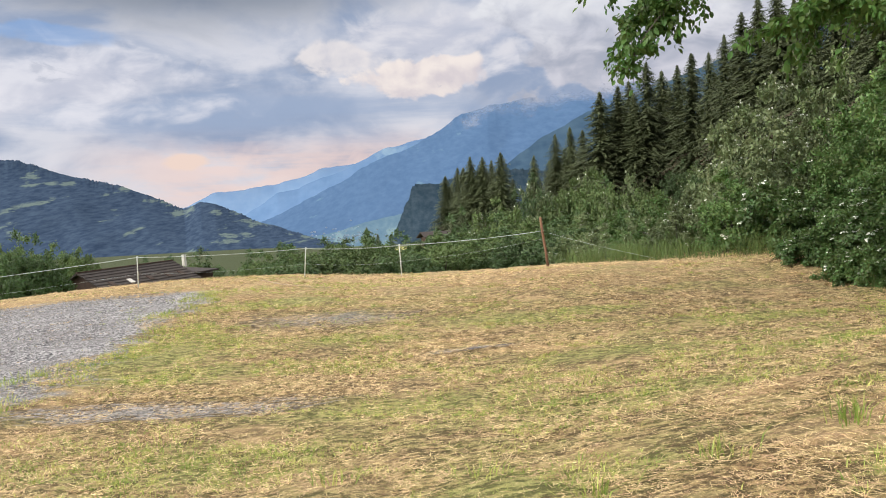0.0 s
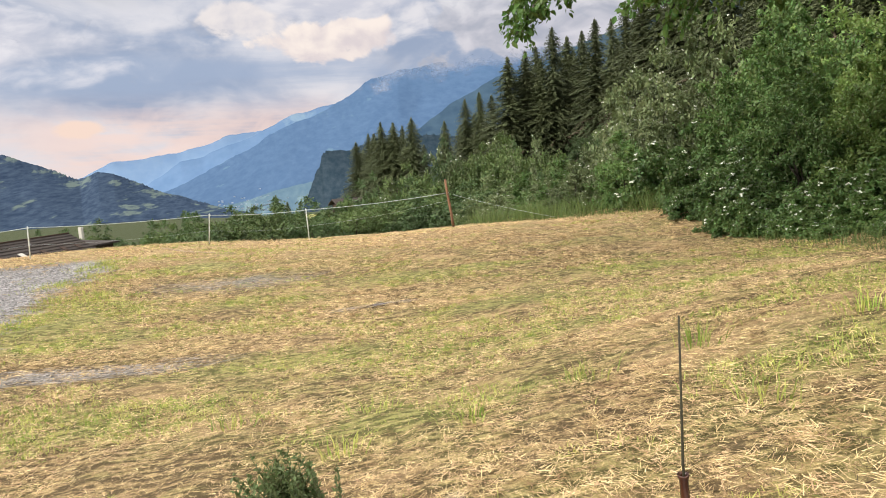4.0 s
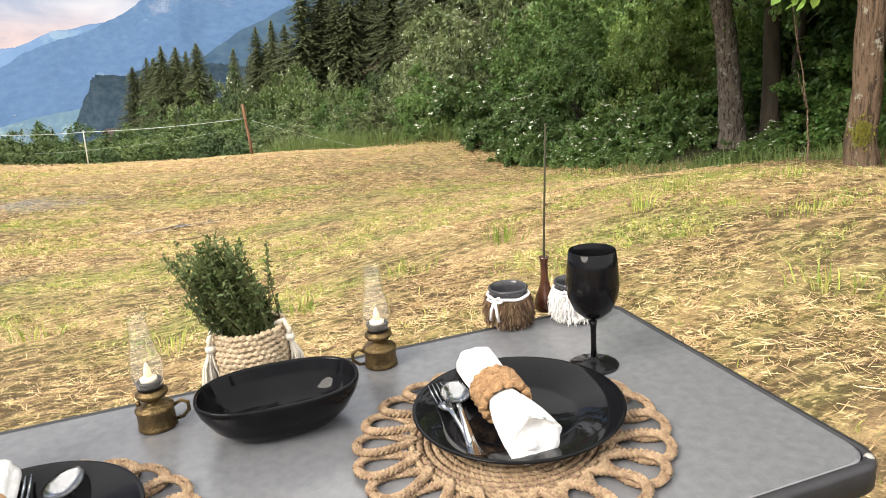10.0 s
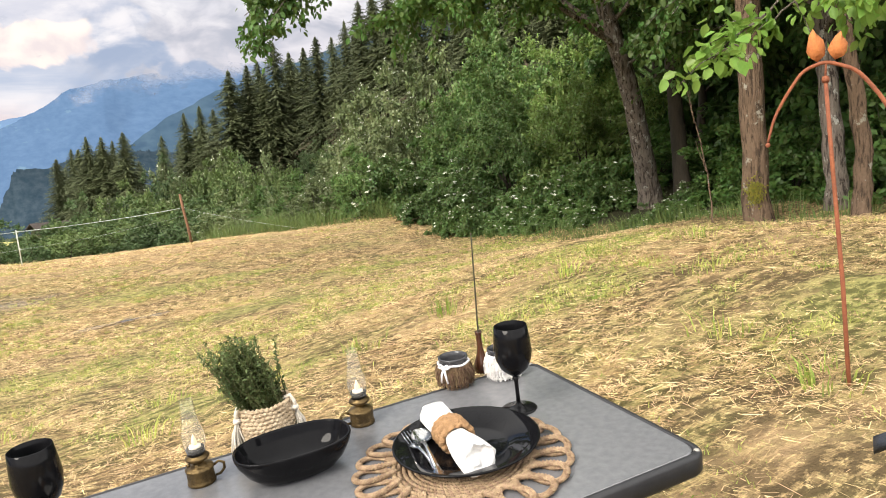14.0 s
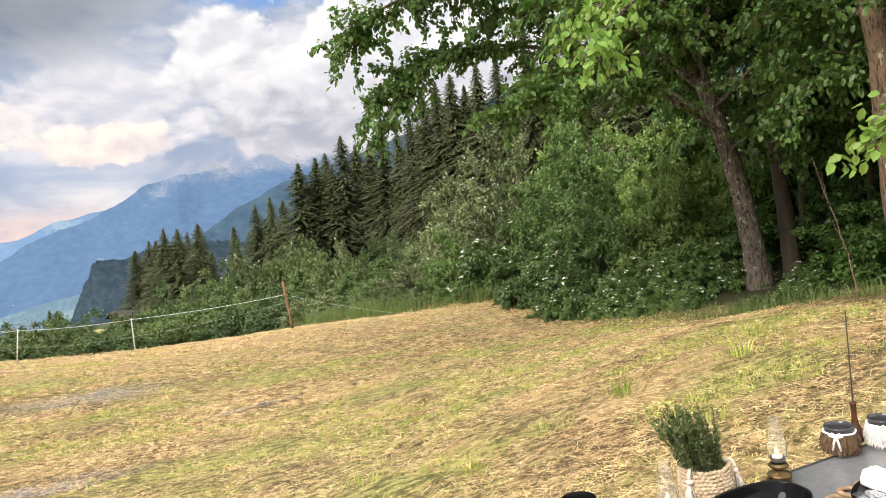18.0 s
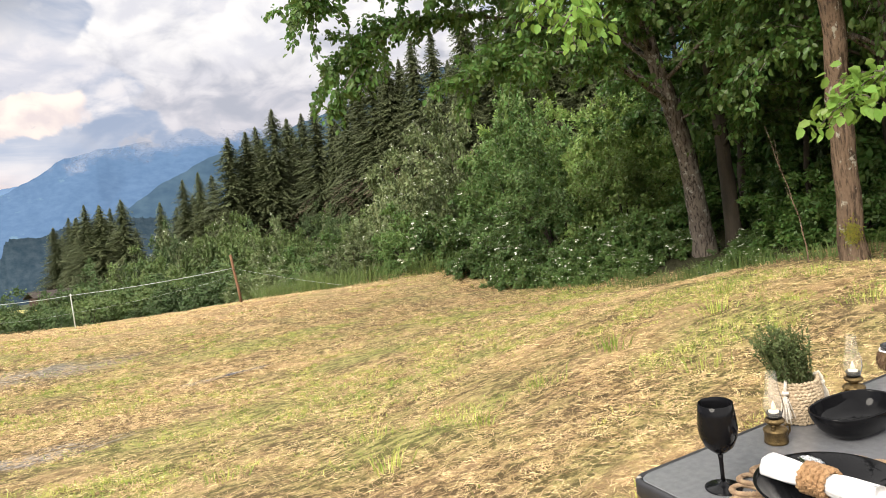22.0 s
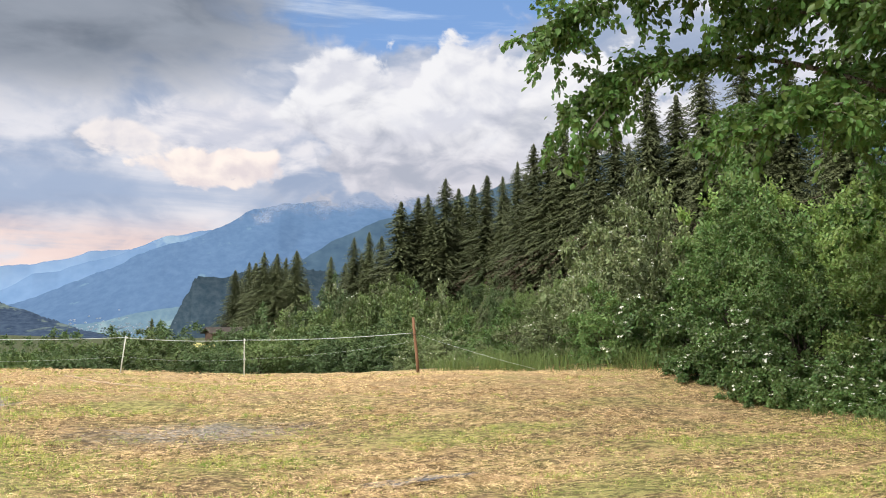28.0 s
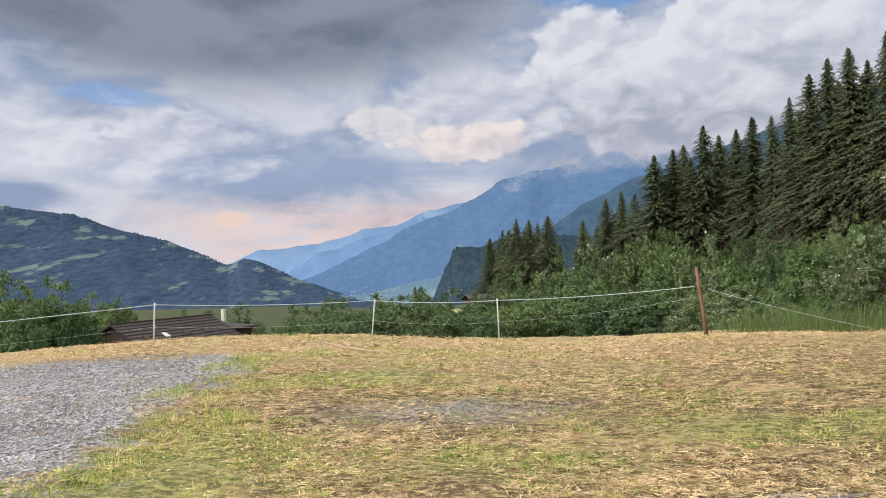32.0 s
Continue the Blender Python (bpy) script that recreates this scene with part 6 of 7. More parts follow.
def herb_pot(x, y, turn):
    th = thing("herb_pot", on_table(x, y, turn) @ Matrix.Scale(0.88, 4), label="coiled rope basket with tassels holding green herbs", category="plant pot")
    body = []
    for k in range(13):
        z = 0.006 + 0.0092 * k
        r = 0.056 + 0.010 * math.sin(math.pi * min(1, k / 12 * 0.8 + 0.1))
        a = np.linspace(0, 2 * math.pi, 240)
        c = np.stack([r * np.cos(a), r * np.sin(a), z + 0.0012 * np.sin(9 * a + k)], -1)
        V, Fq = tube(c, 0.0052 + 0.0013 * np.sin(34 * a + k * math.pi), 7, False)
        sheet("rope_coil", V, Fq, M_ROPE, th, True)
    lathe("liner", [(0, 0.002), (0.052, 0.004), (0.060, 0.05), (0.057, 0.106), (0, 0.108)], M_STEM, th, 24)
    for a0 in (200, 330):
        a = radians(a0)
        d = np.array([math.cos(a), math.sin(a), 0])
        knot = d * 0.073
        t = thing("tassel")
        t.parent = th
        rng = np.random.default_rng(a0)
        bar("cord", [(*(d * 0.05)[:2], 0.122), (*(d * 0.066)[:2], 0.128), (*(d * 0.074)[:2], 0.112), (*knot[:2], 0.100)], 0.0045, M_TASSEL, t, 7)
        sk = []
        for _ in range(46):
            e = knot + rng.normal(0, 0.0085, 3) * [1, 1, 0] + d * 0.006
            sk.append(tube([(knot[0], knot[1], 0.098), ((knot[0] + e[0]) / 2 + d[0] * 0.004, (knot[1] + e[1]) / 2 + d[1] * 0.004, 0.068), (e[0], e[1], 0.020 + rng.uniform(0, 0.012))], [0.0022, 0.0020, 0.0013], 4, False))
        V, Fq = joined(sk)
        sheet("fringe", V, Fq, M_TASSEL, t, True)
        lathe("knot", [(0, 0), (0.008, 0.002), (0.0095, 0.007), (0.008, 0.012), (0, 0.014)], M_TASSEL, t, 16).location = (knot[0], knot[1], 0.090)
    rng = np.random.default_rng(77)
    st, P, D, P2, D2 = [], [], [], [], []
    for k in range(230):
        b = np.array([*(rng.normal(0, 0.017, 2)), 0.105])
        lean = rng.normal(0, 0.08, 2) + (b[:2] * 5) + np.array([-0.36, 0.02])
        H = rng.uniform(0.07, 0.168)
        e = b + np.array([lean[0] * H, lean[1] * H, H])
        m_ = (b + e) / 2 + rng.normal(0, 0.008, 3)
        st.append(tube([b, m_, e], [0.0013, 0.0011, 0.0006], 4, False))
        n = int(H * 520)
        u = rng.uniform(0.12, 1.0, n)[:, None]
        p = b * (1 - u) ** 2 + 2 * m_ * u * (1 - u) + e * u**2
        dd = rng.normal(size=(n, 3)) + np.array([0, 0, 0.7])
        top = u[:, 0] > 0.8
        P.append(p[~top]), D.append(dd[~top]), P2.append(p[top]), D2.append(dd[top])
    V, Fq = joined(st)
    tagged(sheet("greenery", V, Fq, M_STEM, th, True), kind="stuff")
    V, Fq = leaf_arrays(np.concatenate(P), np.concatenate(D), 0.0115, rng, 0.36)
    sheet("foliage", V, Fq, M_HERB, th)
    V, Fq = leaf_arrays(np.concatenate(P2), np.concatenate(D2), 0.0105, rng, 0.4)
    tagged(sheet("new_growth", V, Fq, M_HERB_TIP, th), kind="stuff")


herb_pot(-0.186, 0.258, -6)


def fur_jar(x, y, turn, fur, label, seed):
    th = thing("lantern_jar", on_table(x, y, turn) @ Matrix.Scale(0.9, 4), label=label, category="jar", group="fur-wrapped jars")
    g = lathe("glass", [(0, 0.002), (0.030, 0.0), (0.040, 0.004), (0.043, 0.02), (0.0445, 0.040), (0.041, 0.058), (0.036, 0.066), (0.036, 0.072), (0.0385, 0.074), (0.0385, 0.078), (0.036, 0.079), (0.0345, 0.077), (0.0335, 0.066), (0.0385, 0.057), (0.042, 0.040), (0.040, 0.02), (0.036, 0.006), (0, 0.006)], M_GLASS, th, 40, "clear glass jar")
    g.visible_shadow = False
    rng = np.random.default_rng(seed)
    n = 2600
    a, t = rng.uniform(0, 6.283, n), rng.random(n)
    r = 0.0405 + 0.0055 * np.sin(np.pi * t) + 0.0005
    P = np.stack([r * np.cos(a), r * np.sin(a), 0.014 + 0.050 * t], -1)
    D = np.stack([0.28 * np.cos(a), 0.28 * np.sin(a), -np.ones(n)], -1) + rng.normal(0, 0.18, (n, 3))
    V, Fq = leaf_arrays(P, D, 0.016, rng, 0.12)
    sheet("fur", V, Fq, fur, th)
    lathe("band", [(0.0405, 0.012), (0.0455, 0.036), (0.042, 0.058), (0.0395, 0.062), (0.040, 0.058), (0.0435, 0.036), (0.039, 0.012), (0.0405, 0.012)], fur, th, 40)
    aa = np.linspace(0, 2 * math.pi, 48)
    V, Fq = tube(np.stack([0.0405 * np.cos(aa), 0.0405 * np.sin(aa), 0.064 + 0.001 * np.sin(5 * aa)], -1), 0.0030, 8, False)
    sheet("ribbon", V, Fq, M_RIBBON, th, True)
    # the neck runs on inside as a dark lining that imitates the shaded interior
    lathe("neck", [(0.0372, 0.062), (0.0372, 0.073), (0.0392, 0.0745), (0.0392, 0.0785), (0.0365, 0.080), (0.034, 0.0785), (0.0328, 0.066), (0.0318, 0.014), (0.0, 0.012)], M_SMOKE, th, 36, "smoke-grey neck with a dark lining for the shaded inside")
    c = radians(205)
    d, s = np.array([math.cos(c), math.sin(c), 0]), np.array([-math.sin(c), math.cos(c), 0])
    k0 = d * 0.045 + np.array([0, 0, 0.064])
    for sg in (-1, 1):
        bar("bow_loop", [k0, k0 + s * sg * 0.010 + [0, 0, 0.006], k0 + s * sg * 0.017 + [0, 0, -0.001], k0 + s * sg * 0.009 + [0, 0, -0.004], k0], 0.003, M_RIBBON, th, 7)
        bar("bow_tail", [k0, k0 + s * sg * 0.006 + d * 0.004 + [0, 0, -0.02], k0 + s * sg * 0.010 + d * 0.003 + [0, 0, -0.042]], 0.0032, M_RIBBON, th, 7)


fur_jar(0.262, 0.248, 0, M_FUR, "glass jar wrapped in brown fur with a white ribbon", 61)
fur_jar(0.372, 0.205, 20, M_FUR_WHITE, "glass jar wrapped in white fur with a ribbon", 62)
vase = thing("bud_vase", on_table(0.350, 0.266), label="slim dark brown bottle vase holding one long reed", category="vase")
lathe("bottle", [(0, 0), (0.017, 0), (0.0205, 0.004), (0.021, 0.014), (0.017, 0.030), (0.010, 0.046), (0.0068, 0.064), (0.0068, 0.094), (0.0085, 0.100), (0.0092, 0.104), (0.007, 0.104), (0.005, 0.099), (0.005, 0.06), (0, 0.05)], M_BROWN_GLASS, vase, 32)
reed = bar("reed", [(0, 0, 0.05), (0.001, 0, 0.12), (0.008, 0.002, 0.22), (0.016, 0.004, 0.345)], [0.0022, 0.0022, 0.0019, 0.0015], M_STICK, vase, 7)


# ---------------------------------------------------------------- chair, garden ornament, barn
def camp_chair(x, y, turn):
    z = on_ground(x, y)
    th = thing("camping_chair", pose(x, y, z, 0, 0, turn), label="dark slate fabric camping chair beside the table", category="chair")
    for sx in (-1, 1):
        bar("leg", [(sx * 0.24, 0.20, 0.0), (sx * 0.22, -0.18, 0.40)], 0.011, M_LEG, th, 10)
        bar("leg", [(sx * 0.24, -0.20, 0.0), (sx * 0.22, 0.20, 0.40)], 0.011, M_LEG, th, 10)
        bar("back_upright", [(sx * 0.22, -0.18, 0.40), (sx * 0.22, -0.26, 0.60), (sx * 0.20, -0.32, 0.80)], 0.011, M_LEG, th, 10)
        bm = bmesh.new()
        rows = []
        for i in range(15):
            t = i / 14
            hw = 0.042 * math.sqrt(max(0.0, 1 - max(0.0, (t - 0.86) / 0.14) ** 2)) + 0.002
            drop = -0.05 * max(0.0, (t - 0.72) / 0.28) ** 2
            rows.append([bm.verts.new((hw * math.cos(a), -0.24 + 0.48 * t, drop + 0.018 * math.sin(a))) for a in np.linspace(0, 2 * math.pi, 16, endpoint=False)])
        for a_, b_ in zip(rows, rows[1:]):
            for k in range(16):
                bm.faces.new((a_[k], a_[(k + 1) % 16], b_[(k + 1) % 16], b_[k]))
        bm.faces.new(rows[0])
        bm.faces.new(rows[-1])
        bmesh.ops.recalc_face_normals(bm, faces=bm.faces)
        arm = part("armrest", bm, M_CHAIR, th)
        arm.location = (sx * 0.25, 0.0, 0.58)
        bar("arm_support", [(sx * 0.24, 0.16, 0.40), (sx * 0.25, 0.16, 0.57)], 0.009, M_LEG, th, 8)
    bm = bmesh.new()
    rows = []
    for i in range(9):
        yy = -0.20 + 0.05 * i
        rows.append([bm.verts.new((-0.23 + 0.046 * k, yy, 0.42 - 0.03 * math.sin(math.pi * k / 10) * math.sin(math.pi * i / 8))) for k in range(11)])
    for a, b in zip(rows, rows[1:]):
        for k in range(10):
            bm.faces.new((a[k], a[k + 1], b[k + 1], b[k]))
    bmesh.ops.solidify(bm, geom=list(bm.faces), thickness=0.02)
    part("seat", bm, M_CHAIR, th)
    bm = bmesh.new()
    rows = []
    for i in range(11):
        t = i / 10
        hw = 0.225 * (1 - 0.45 * max(0, (t - 0.7) / 0.3) ** 2)
        rows.append([bm.verts.new((-hw + 2 * hw * k / 10, -0.185 - 0.15 * t - 0.03 * math.sin(math.pi * k / 10), 0.44 + 0.40 * t)) for k in range(11)])
    for a, b in zip(rows, rows[1:]):
        for k in range(10):
            bm.faces.new((a[k], a[k + 1], b[k + 1], b[k]))
    bmesh.ops.solidify(bm, geom=list(bm.faces), thickness=0.035)
    bmesh.ops.recalc_face_normals(bm, faces=bm.faces)
    part("backrest", bm, M_CHAIR, th)


camp_chair(0.515, -0.66, -4)


def ornament():
    x, y = 2.06, 0.38
    z = on_ground(x, y)
    th = thing("garden_ornament", pose(x, y, z, 0, 0, -59.4), label="rusty iron balancing garden ornament on a pole", category="garden ornament")
    bar("pole", [(0.005, 0, -0.1), (-0.008, 0, 0.4), (-0.03, 0, 0.85), (-0.044, 0, 1.17)], [0.0085, 0.0085, 0.008, 0.0075], M_RUST, th, 10)
    lathe("socket", [(0, 0), (0.011, 0), (0.014, 0.012), (0.010, 0.024), (0, 0.026)], M_RUST, th, 16).location = (-0.044, 0, 1.16)
    bar("pin", [(-0.044, 0, 1.18), (-0.040, 0, 1.24)], 0.004, M_RUST, th, 8)
    arc = limb_points([(-0.248, 0, 0.958), (-0.222, 0, 1.05), (-0.182, 0, 1.123), (-0.120, 0, 1.214), (-0.042, 0, 1.240), (0.060, 0, 1.194), (0.131, 0, 1.09), (0.175, 0, 1.0), (0.202, 0, 0.909)], 40)
    bar("arc", arc, np.linspace(0.005, 0.009, 40), M_RUST, th, 10)
    for e, r in ((arc[0], 0.010), (arc[-1], 0.018)):
        lathe("weight", [(0, -r), (r * 0.7, -r * 0.7), (r, 0), (r * 0.7, r * 0.7), (0, r)], M_RUST, th, 18).location = tuple(e + np.array([0, 0, -0.01]))
    for cx, h, tilt in ((-0.066, 0.12, -8), (-0.008, 0.10, 10)):
        bm = bmesh.new()
        out = [(0, 0), (0.022, 0.015), (0.034, 0.04), (0.028, 0.07), (0.010, 0.10), (0.0, 0.115), (-0.012, 0.098), (-0.028, 0.065), (-0.032, 0.04), (-0.022, 0.015)]
        n = len(out)
        rim = [[bm.verts.new((q[0], 0.004 * sgn + 0.006 * (-1) ** i, q[1] * h / 0.115)) for i, q in enumerate(out)] for sgn in (-1, 1)]
        mids = [bm.verts.new((0, 0.012 * sgn, h * 0.45)) for sgn in (-1, 1)]
        for i in range(n):
            k = (i + 1) % n
            bm.faces.new((rim[0][i], rim[0][k], mids[0]))
            bm.faces.new((rim[1][k], rim[1][i], mids[1]))
            bm.faces.new((rim[0][k], rim[0][i], rim[1][i], rim[1][k]))
        bmesh.ops.recalc_face_normals(bm, faces=bm.faces)
        part("iron_leaf", bm, M_RUST_BRIGHT, th, "orange rusted iron leaf").matrix_local = pose(cx, 0, 1.24, 0, tilt, 20)


ornament()

M_SHINGLE = mat("dark_weathered_shingle", (0.055, 0.042, 0.034), (0.030, 0.023, 0.02), 3, 0.9, bump=0.5, bump_scale=20, vary=0.2)
M_BOARD = mat("dark_barn_board", (0.075, 0.045, 0.03), (0.04, 0.026, 0.02), 3, 0.9, bump=0.4, bump_scale=20, stretch=(1, 1, 0.2))
M_PLASTER = mat("pale_plaster", (0.62, 0.58, 0.52), (0.52, 0.48, 0.43), 4, 0.9)


def prism(name, pts, x0, x1, material, th, smooth=False):
    bm = bmesh.new()
    A = [bm.verts.new((x0, y, z)) for y, z in pts]
    B = [bm.verts.new((x1, y, z)) for y, z in pts]
    bm.faces.new(A)
    bm.faces.new(B[::-1])
    for i in range(len(pts)):
        k = (i + 1) % len(pts)
        bm.faces.new((A[k], A[i], B[i], B[k]))
    bmesh.ops.recalc_face_normals(bm, faces=bm.faces)
    return part(name, bm, material, th, smooth=smooth)


def barn():
    ax, ay = polar(-25.6, 58.5)
    bx, by = polar(-18.7, 66.0)
    L = math.hypot(bx - ax, by - ay)
    zt = -1.12
    th = thing("barn", Matrix.Translation(((ax + bx) / 2, (ay + by) / 2, zt)) @ pose(0, 0, 0, 0, -1.7, math.degrees(math.atan2(by - ay, bx - ax))), label="long low barn with a dark weathered shingle roof", category="barn")
    prism("wall", [(-2.0, -1.75), (-2.0, -6), (4.5, -6), (4.5, -1.75), (1.2, -0.15)], -L / 2 + 0.3, L / 2 - 0.3, M_BOARD, th)
    rows = 9
    for i in range(rows):
        y0, y1 = -2.5 + 3.6 * i / rows, -2.5 + 3.6 * (i + 1) / rows + 0.1
        z0, z1 = -1.85 + 1.85 * i / rows, -1.85 + 1.85 * (i + 1) / rows
        prism("shingle_course", [(y0, z0 - 0.06), (y0, z0 + 0.06), (y1, z1 + 0.03), (y1, z1 - 0.05)], -L / 2, L / 2, M_SHINGLE, th)
    prism("rear_roof", [(1.0, -0.08), (1.1, 0.02), (5.2, -1.9), (5.1, -2.0)], -L / 2, L / 2, M_SHINGLE, th)
    bm = box_bm(L, 0.12, 0.10)
    part("ridge_board", bm, M_BOARD, th, smooth=False).location = (0, 1.08, 0.04)
    for k, (u, lit) in enumerate(((-0.18, 1), (0.02, 0), (0.22, 0), (0.37, 0), (-0.36, 0))):
        s = part("skylight", box_bm(0.42, 0.62, 0.06), M_PLASTER if lit else M_BOARD, th, "white skylight" if lit else "", smooth=False)
        s.matrix_local = pose(u * L, -1.0, -1.0, 27, 0, 0)
    prism("lean_to_roof", [(-1.6, -1.25), (-1.6, -1.1), (2.2, -0.9), (2.2, -1.05)], L / 2, L / 2 + 3.0, M_SHINGLE, th)
    prism("lean_to_wall", [(-1.2, -1.24), (-1.2, -6), (2.0, -6), (2.0, -1.06)], L / 2 + 0.1, L / 2 + 2.6, M_BOARD, th)
    part("chimney", box_bm(0.32, 0.32, 1.2), M_PLASTER, th, "pale chimney", smooth=False).location = (L / 2 + 5.9, 5.0, -0.50)


barn()


def far_hut():
    x, y = polar(1.6, 150)
    z = 1.2 + 150 * math.tan(radians(-0.75))
    th = thing("hay_hut", pose(x, y, z, 0, 0, 20), label="small dark wooden hut on the far pasture", category="hut")
    prism("wall", [(-2, -3), (-2, -0.9), (2, -0.9), (2, -3)], -3.6, 3.6, M_BOARD, th)
    prism("roof", [(-2.7, -1.1), (0, 0.0), (2.7, -1.1), (2.7, -0.9), (0, 0.25), (-2.7, -0.9)], -4.4, 4.4, M_SHINGLE, th)
    m = mat("hay_field", (0.50, 0.44, 0.16), (0.38, 0.38, 0.12), 0.3, 0.9)
    bm = bmesh.new()
    g = [[bm.verts.new((-12 + 2.4 * i, -26 + 4 * k, -5.2 + 2.4 * (k / 6) ** 0.8 + 0.25 * math.sin(i * 0.9))) for i in range(11)] for k in range(7)]
    for a, b in zip(g, g[1:]):
        for k in range(10):
            bm.faces.new((a[k], a[k + 1], b[k + 1], b[k]))
    pad = part("pasture", bm, m)
    pad.matrix_world = pose(x - 2, y, z, 0, 0, 10)
    tagged(pad, "sunlit pale hay field on a rise", "field", kind="structure")


far_hut()


# ---------------------------------------------------------------- loose straw and grass
def field_noise(x, y, seed, f):
    r = np.random.default_rng(seed)
    v = 0
    for _ in range(7):
        k = r.normal(0, f, 2) * np.array([0.8, 1.5])
        v = v + np.sin(k[0] * x + k[1] * y + r.uniform(0, 6.3))
    return v / 2.6


def scatter(n, seed, reach, xr=(-12, 9), yr=(-3, 18.5)):
    """Places on the meadow, thicker near the table and the path."""
    r = np.random.default_rng(seed)
    x, y = r.uniform(*xr, n * 6), r.uniform(*yr, n * 6)
    d = np.minimum(np.hypot(x - 0.8, y - 2.2), np.hypot(x + 1.0, y - 6.5))
    keep = r.random(n * 6) < np.exp(-d / reach) * 1.2 + 0.03
    edge = 6.2 + 0.15 * np.maximum(y - 6, 0)
    keep &= x < np.where(y > 5, np.minimum(edge + 1.5, 8), 5.8)
    gravel = (x < -4.8 + 0.4 * np.sin(2 * y)) & (y > 7) & (y < 14.8)
    keep &= ~gravel | (r.random(n * 6) < 0.05)
    bald = (((x + 2.9) / 2.0) ** 2 + ((y - 6.5) / 0.5) ** 2 < 1) | (((x + 1.8) / 1.6) ** 2 + ((y - 11.2) / 0.7) ** 2 < 1)
    keep &= ~bald | (r.random(n * 6) < 0.45)
    i = np.nonzero(keep)[0][:n]
    return x[i], y[i], r


def straw(n, seed, reach, size, material, name, label, wide=1.0):
    x, y, r = scatter(n, seed, reach)
    bare = np.clip(0.5 * field_noise(x, y, 15, 1.4) + 0.8 * field_noise(x, y, 16, 5.5) + 0.5 * field_noise(x, y, 17, 13), 0, 1) * 0.55
    keep = r.random(len(x)) > np.maximum(0.6 * greenness(x, y), bare)
    x, y = x[keep], y[keep]
    n = len(x)
    a = 0.45 + 1.2 * field_noise(x, y, 3, 0.5) + r.normal(0, 1.3, n)
    L = size * r.uniform(0.35, 1.4, n)
    t = np.stack([np.cos(a), np.sin(a), r.normal(0.02, 0.10, n)], -1)
    s = np.stack([-np.sin(a), np.cos(a), r.normal(0, 0.3, n)], -1)
    w = wide * r.uniform(0.0006, 0.0015, n) * (1 + np.hypot(x, y - 2) * 0.13)
    lift = r.random(n) ** 2 * 0.045
    m0 = np.stack([x, y, height(x, y) + 0.004 + lift], -1)
    e0, e1 = m0 - t * L[:, None] / 2, m0 + t * L[:, None] / 2
    e0[:, 2] = np.maximum(e0[:, 2], height(e0[:, 0], e0[:, 1]) + 0.002)
    e1[:, 2] = np.maximum(e1[:, 2], height(e1[:, 0], e1[:, 1]) + 0.002)
    V = np.stack([e0 - s * w[:, None], e0 + s * w[:, None], e1 + s * w[:, None] * 0.6, e1 - s * w[:, None] * 0.6], 1).reshape(-1, 3)
    tagged(sheet(name, V, np.arange(n)[:, None] * 4 + np.arange(4), material), label, "straw", kind="stuff")


def blades(n, seed, reach, size, material, name, label, low, xr=(-12, 9), yr=(-3, 18.5)):
    x, y, r = scatter(n, seed, reach, xr, yr)
    g = 1.6 * greenness(x, y) - 0.5 + 0.5 * field_noise(x, y, 8, 0.9) + 0.4 * field_noise(x, y, 9, 2.6) + 0.5 * field_noise(x, y, 10, 9.0)
    ok = g + r.normal(0, 0.25, len(x)) > low
    x, y = x[ok], y[ok]
    n = len(x)
    H = size * r.uniform(0.4, 1.3, n)
    a = r.uniform(0, 6.3, n)
    bend = r.normal(0, 0.55, (n, 2))
    w = r.uniform(0.0016, 0.0034, n) * (1 + np.hypot(x, y - 2) * 0.10)
    b = np.stack([x, y, height(x, y) - 0.004], -1)
    s = np.stack([np.cos(a), np.sin(a), 0 * a], -1) * w[:, None]
    m = b + np.stack([bend[:, 0] * H * 0.3, bend[:, 1] * H * 0.3, H * 0.6], -1)
    e = b + np.stack([bend[:, 0] * H, bend[:, 1] * H, H * 0.95], -1)
    V = np.stack([b - s, b + s, m + s * 0.8, e, m - s * 0.8], 1).reshape(-1, 3)
    k = np.arange(n)[:, None] * 5
    tri = sheet(name, V, k + np.array([0, 1, 2, 4]), material)
    me2 = sheet("grass_tips", V, (k + np.array([4, 2, 3])), material)
    tagged(tri, label, "grass", kind="stuff")
    tagged(me2, label, "grass", kind="stuff")


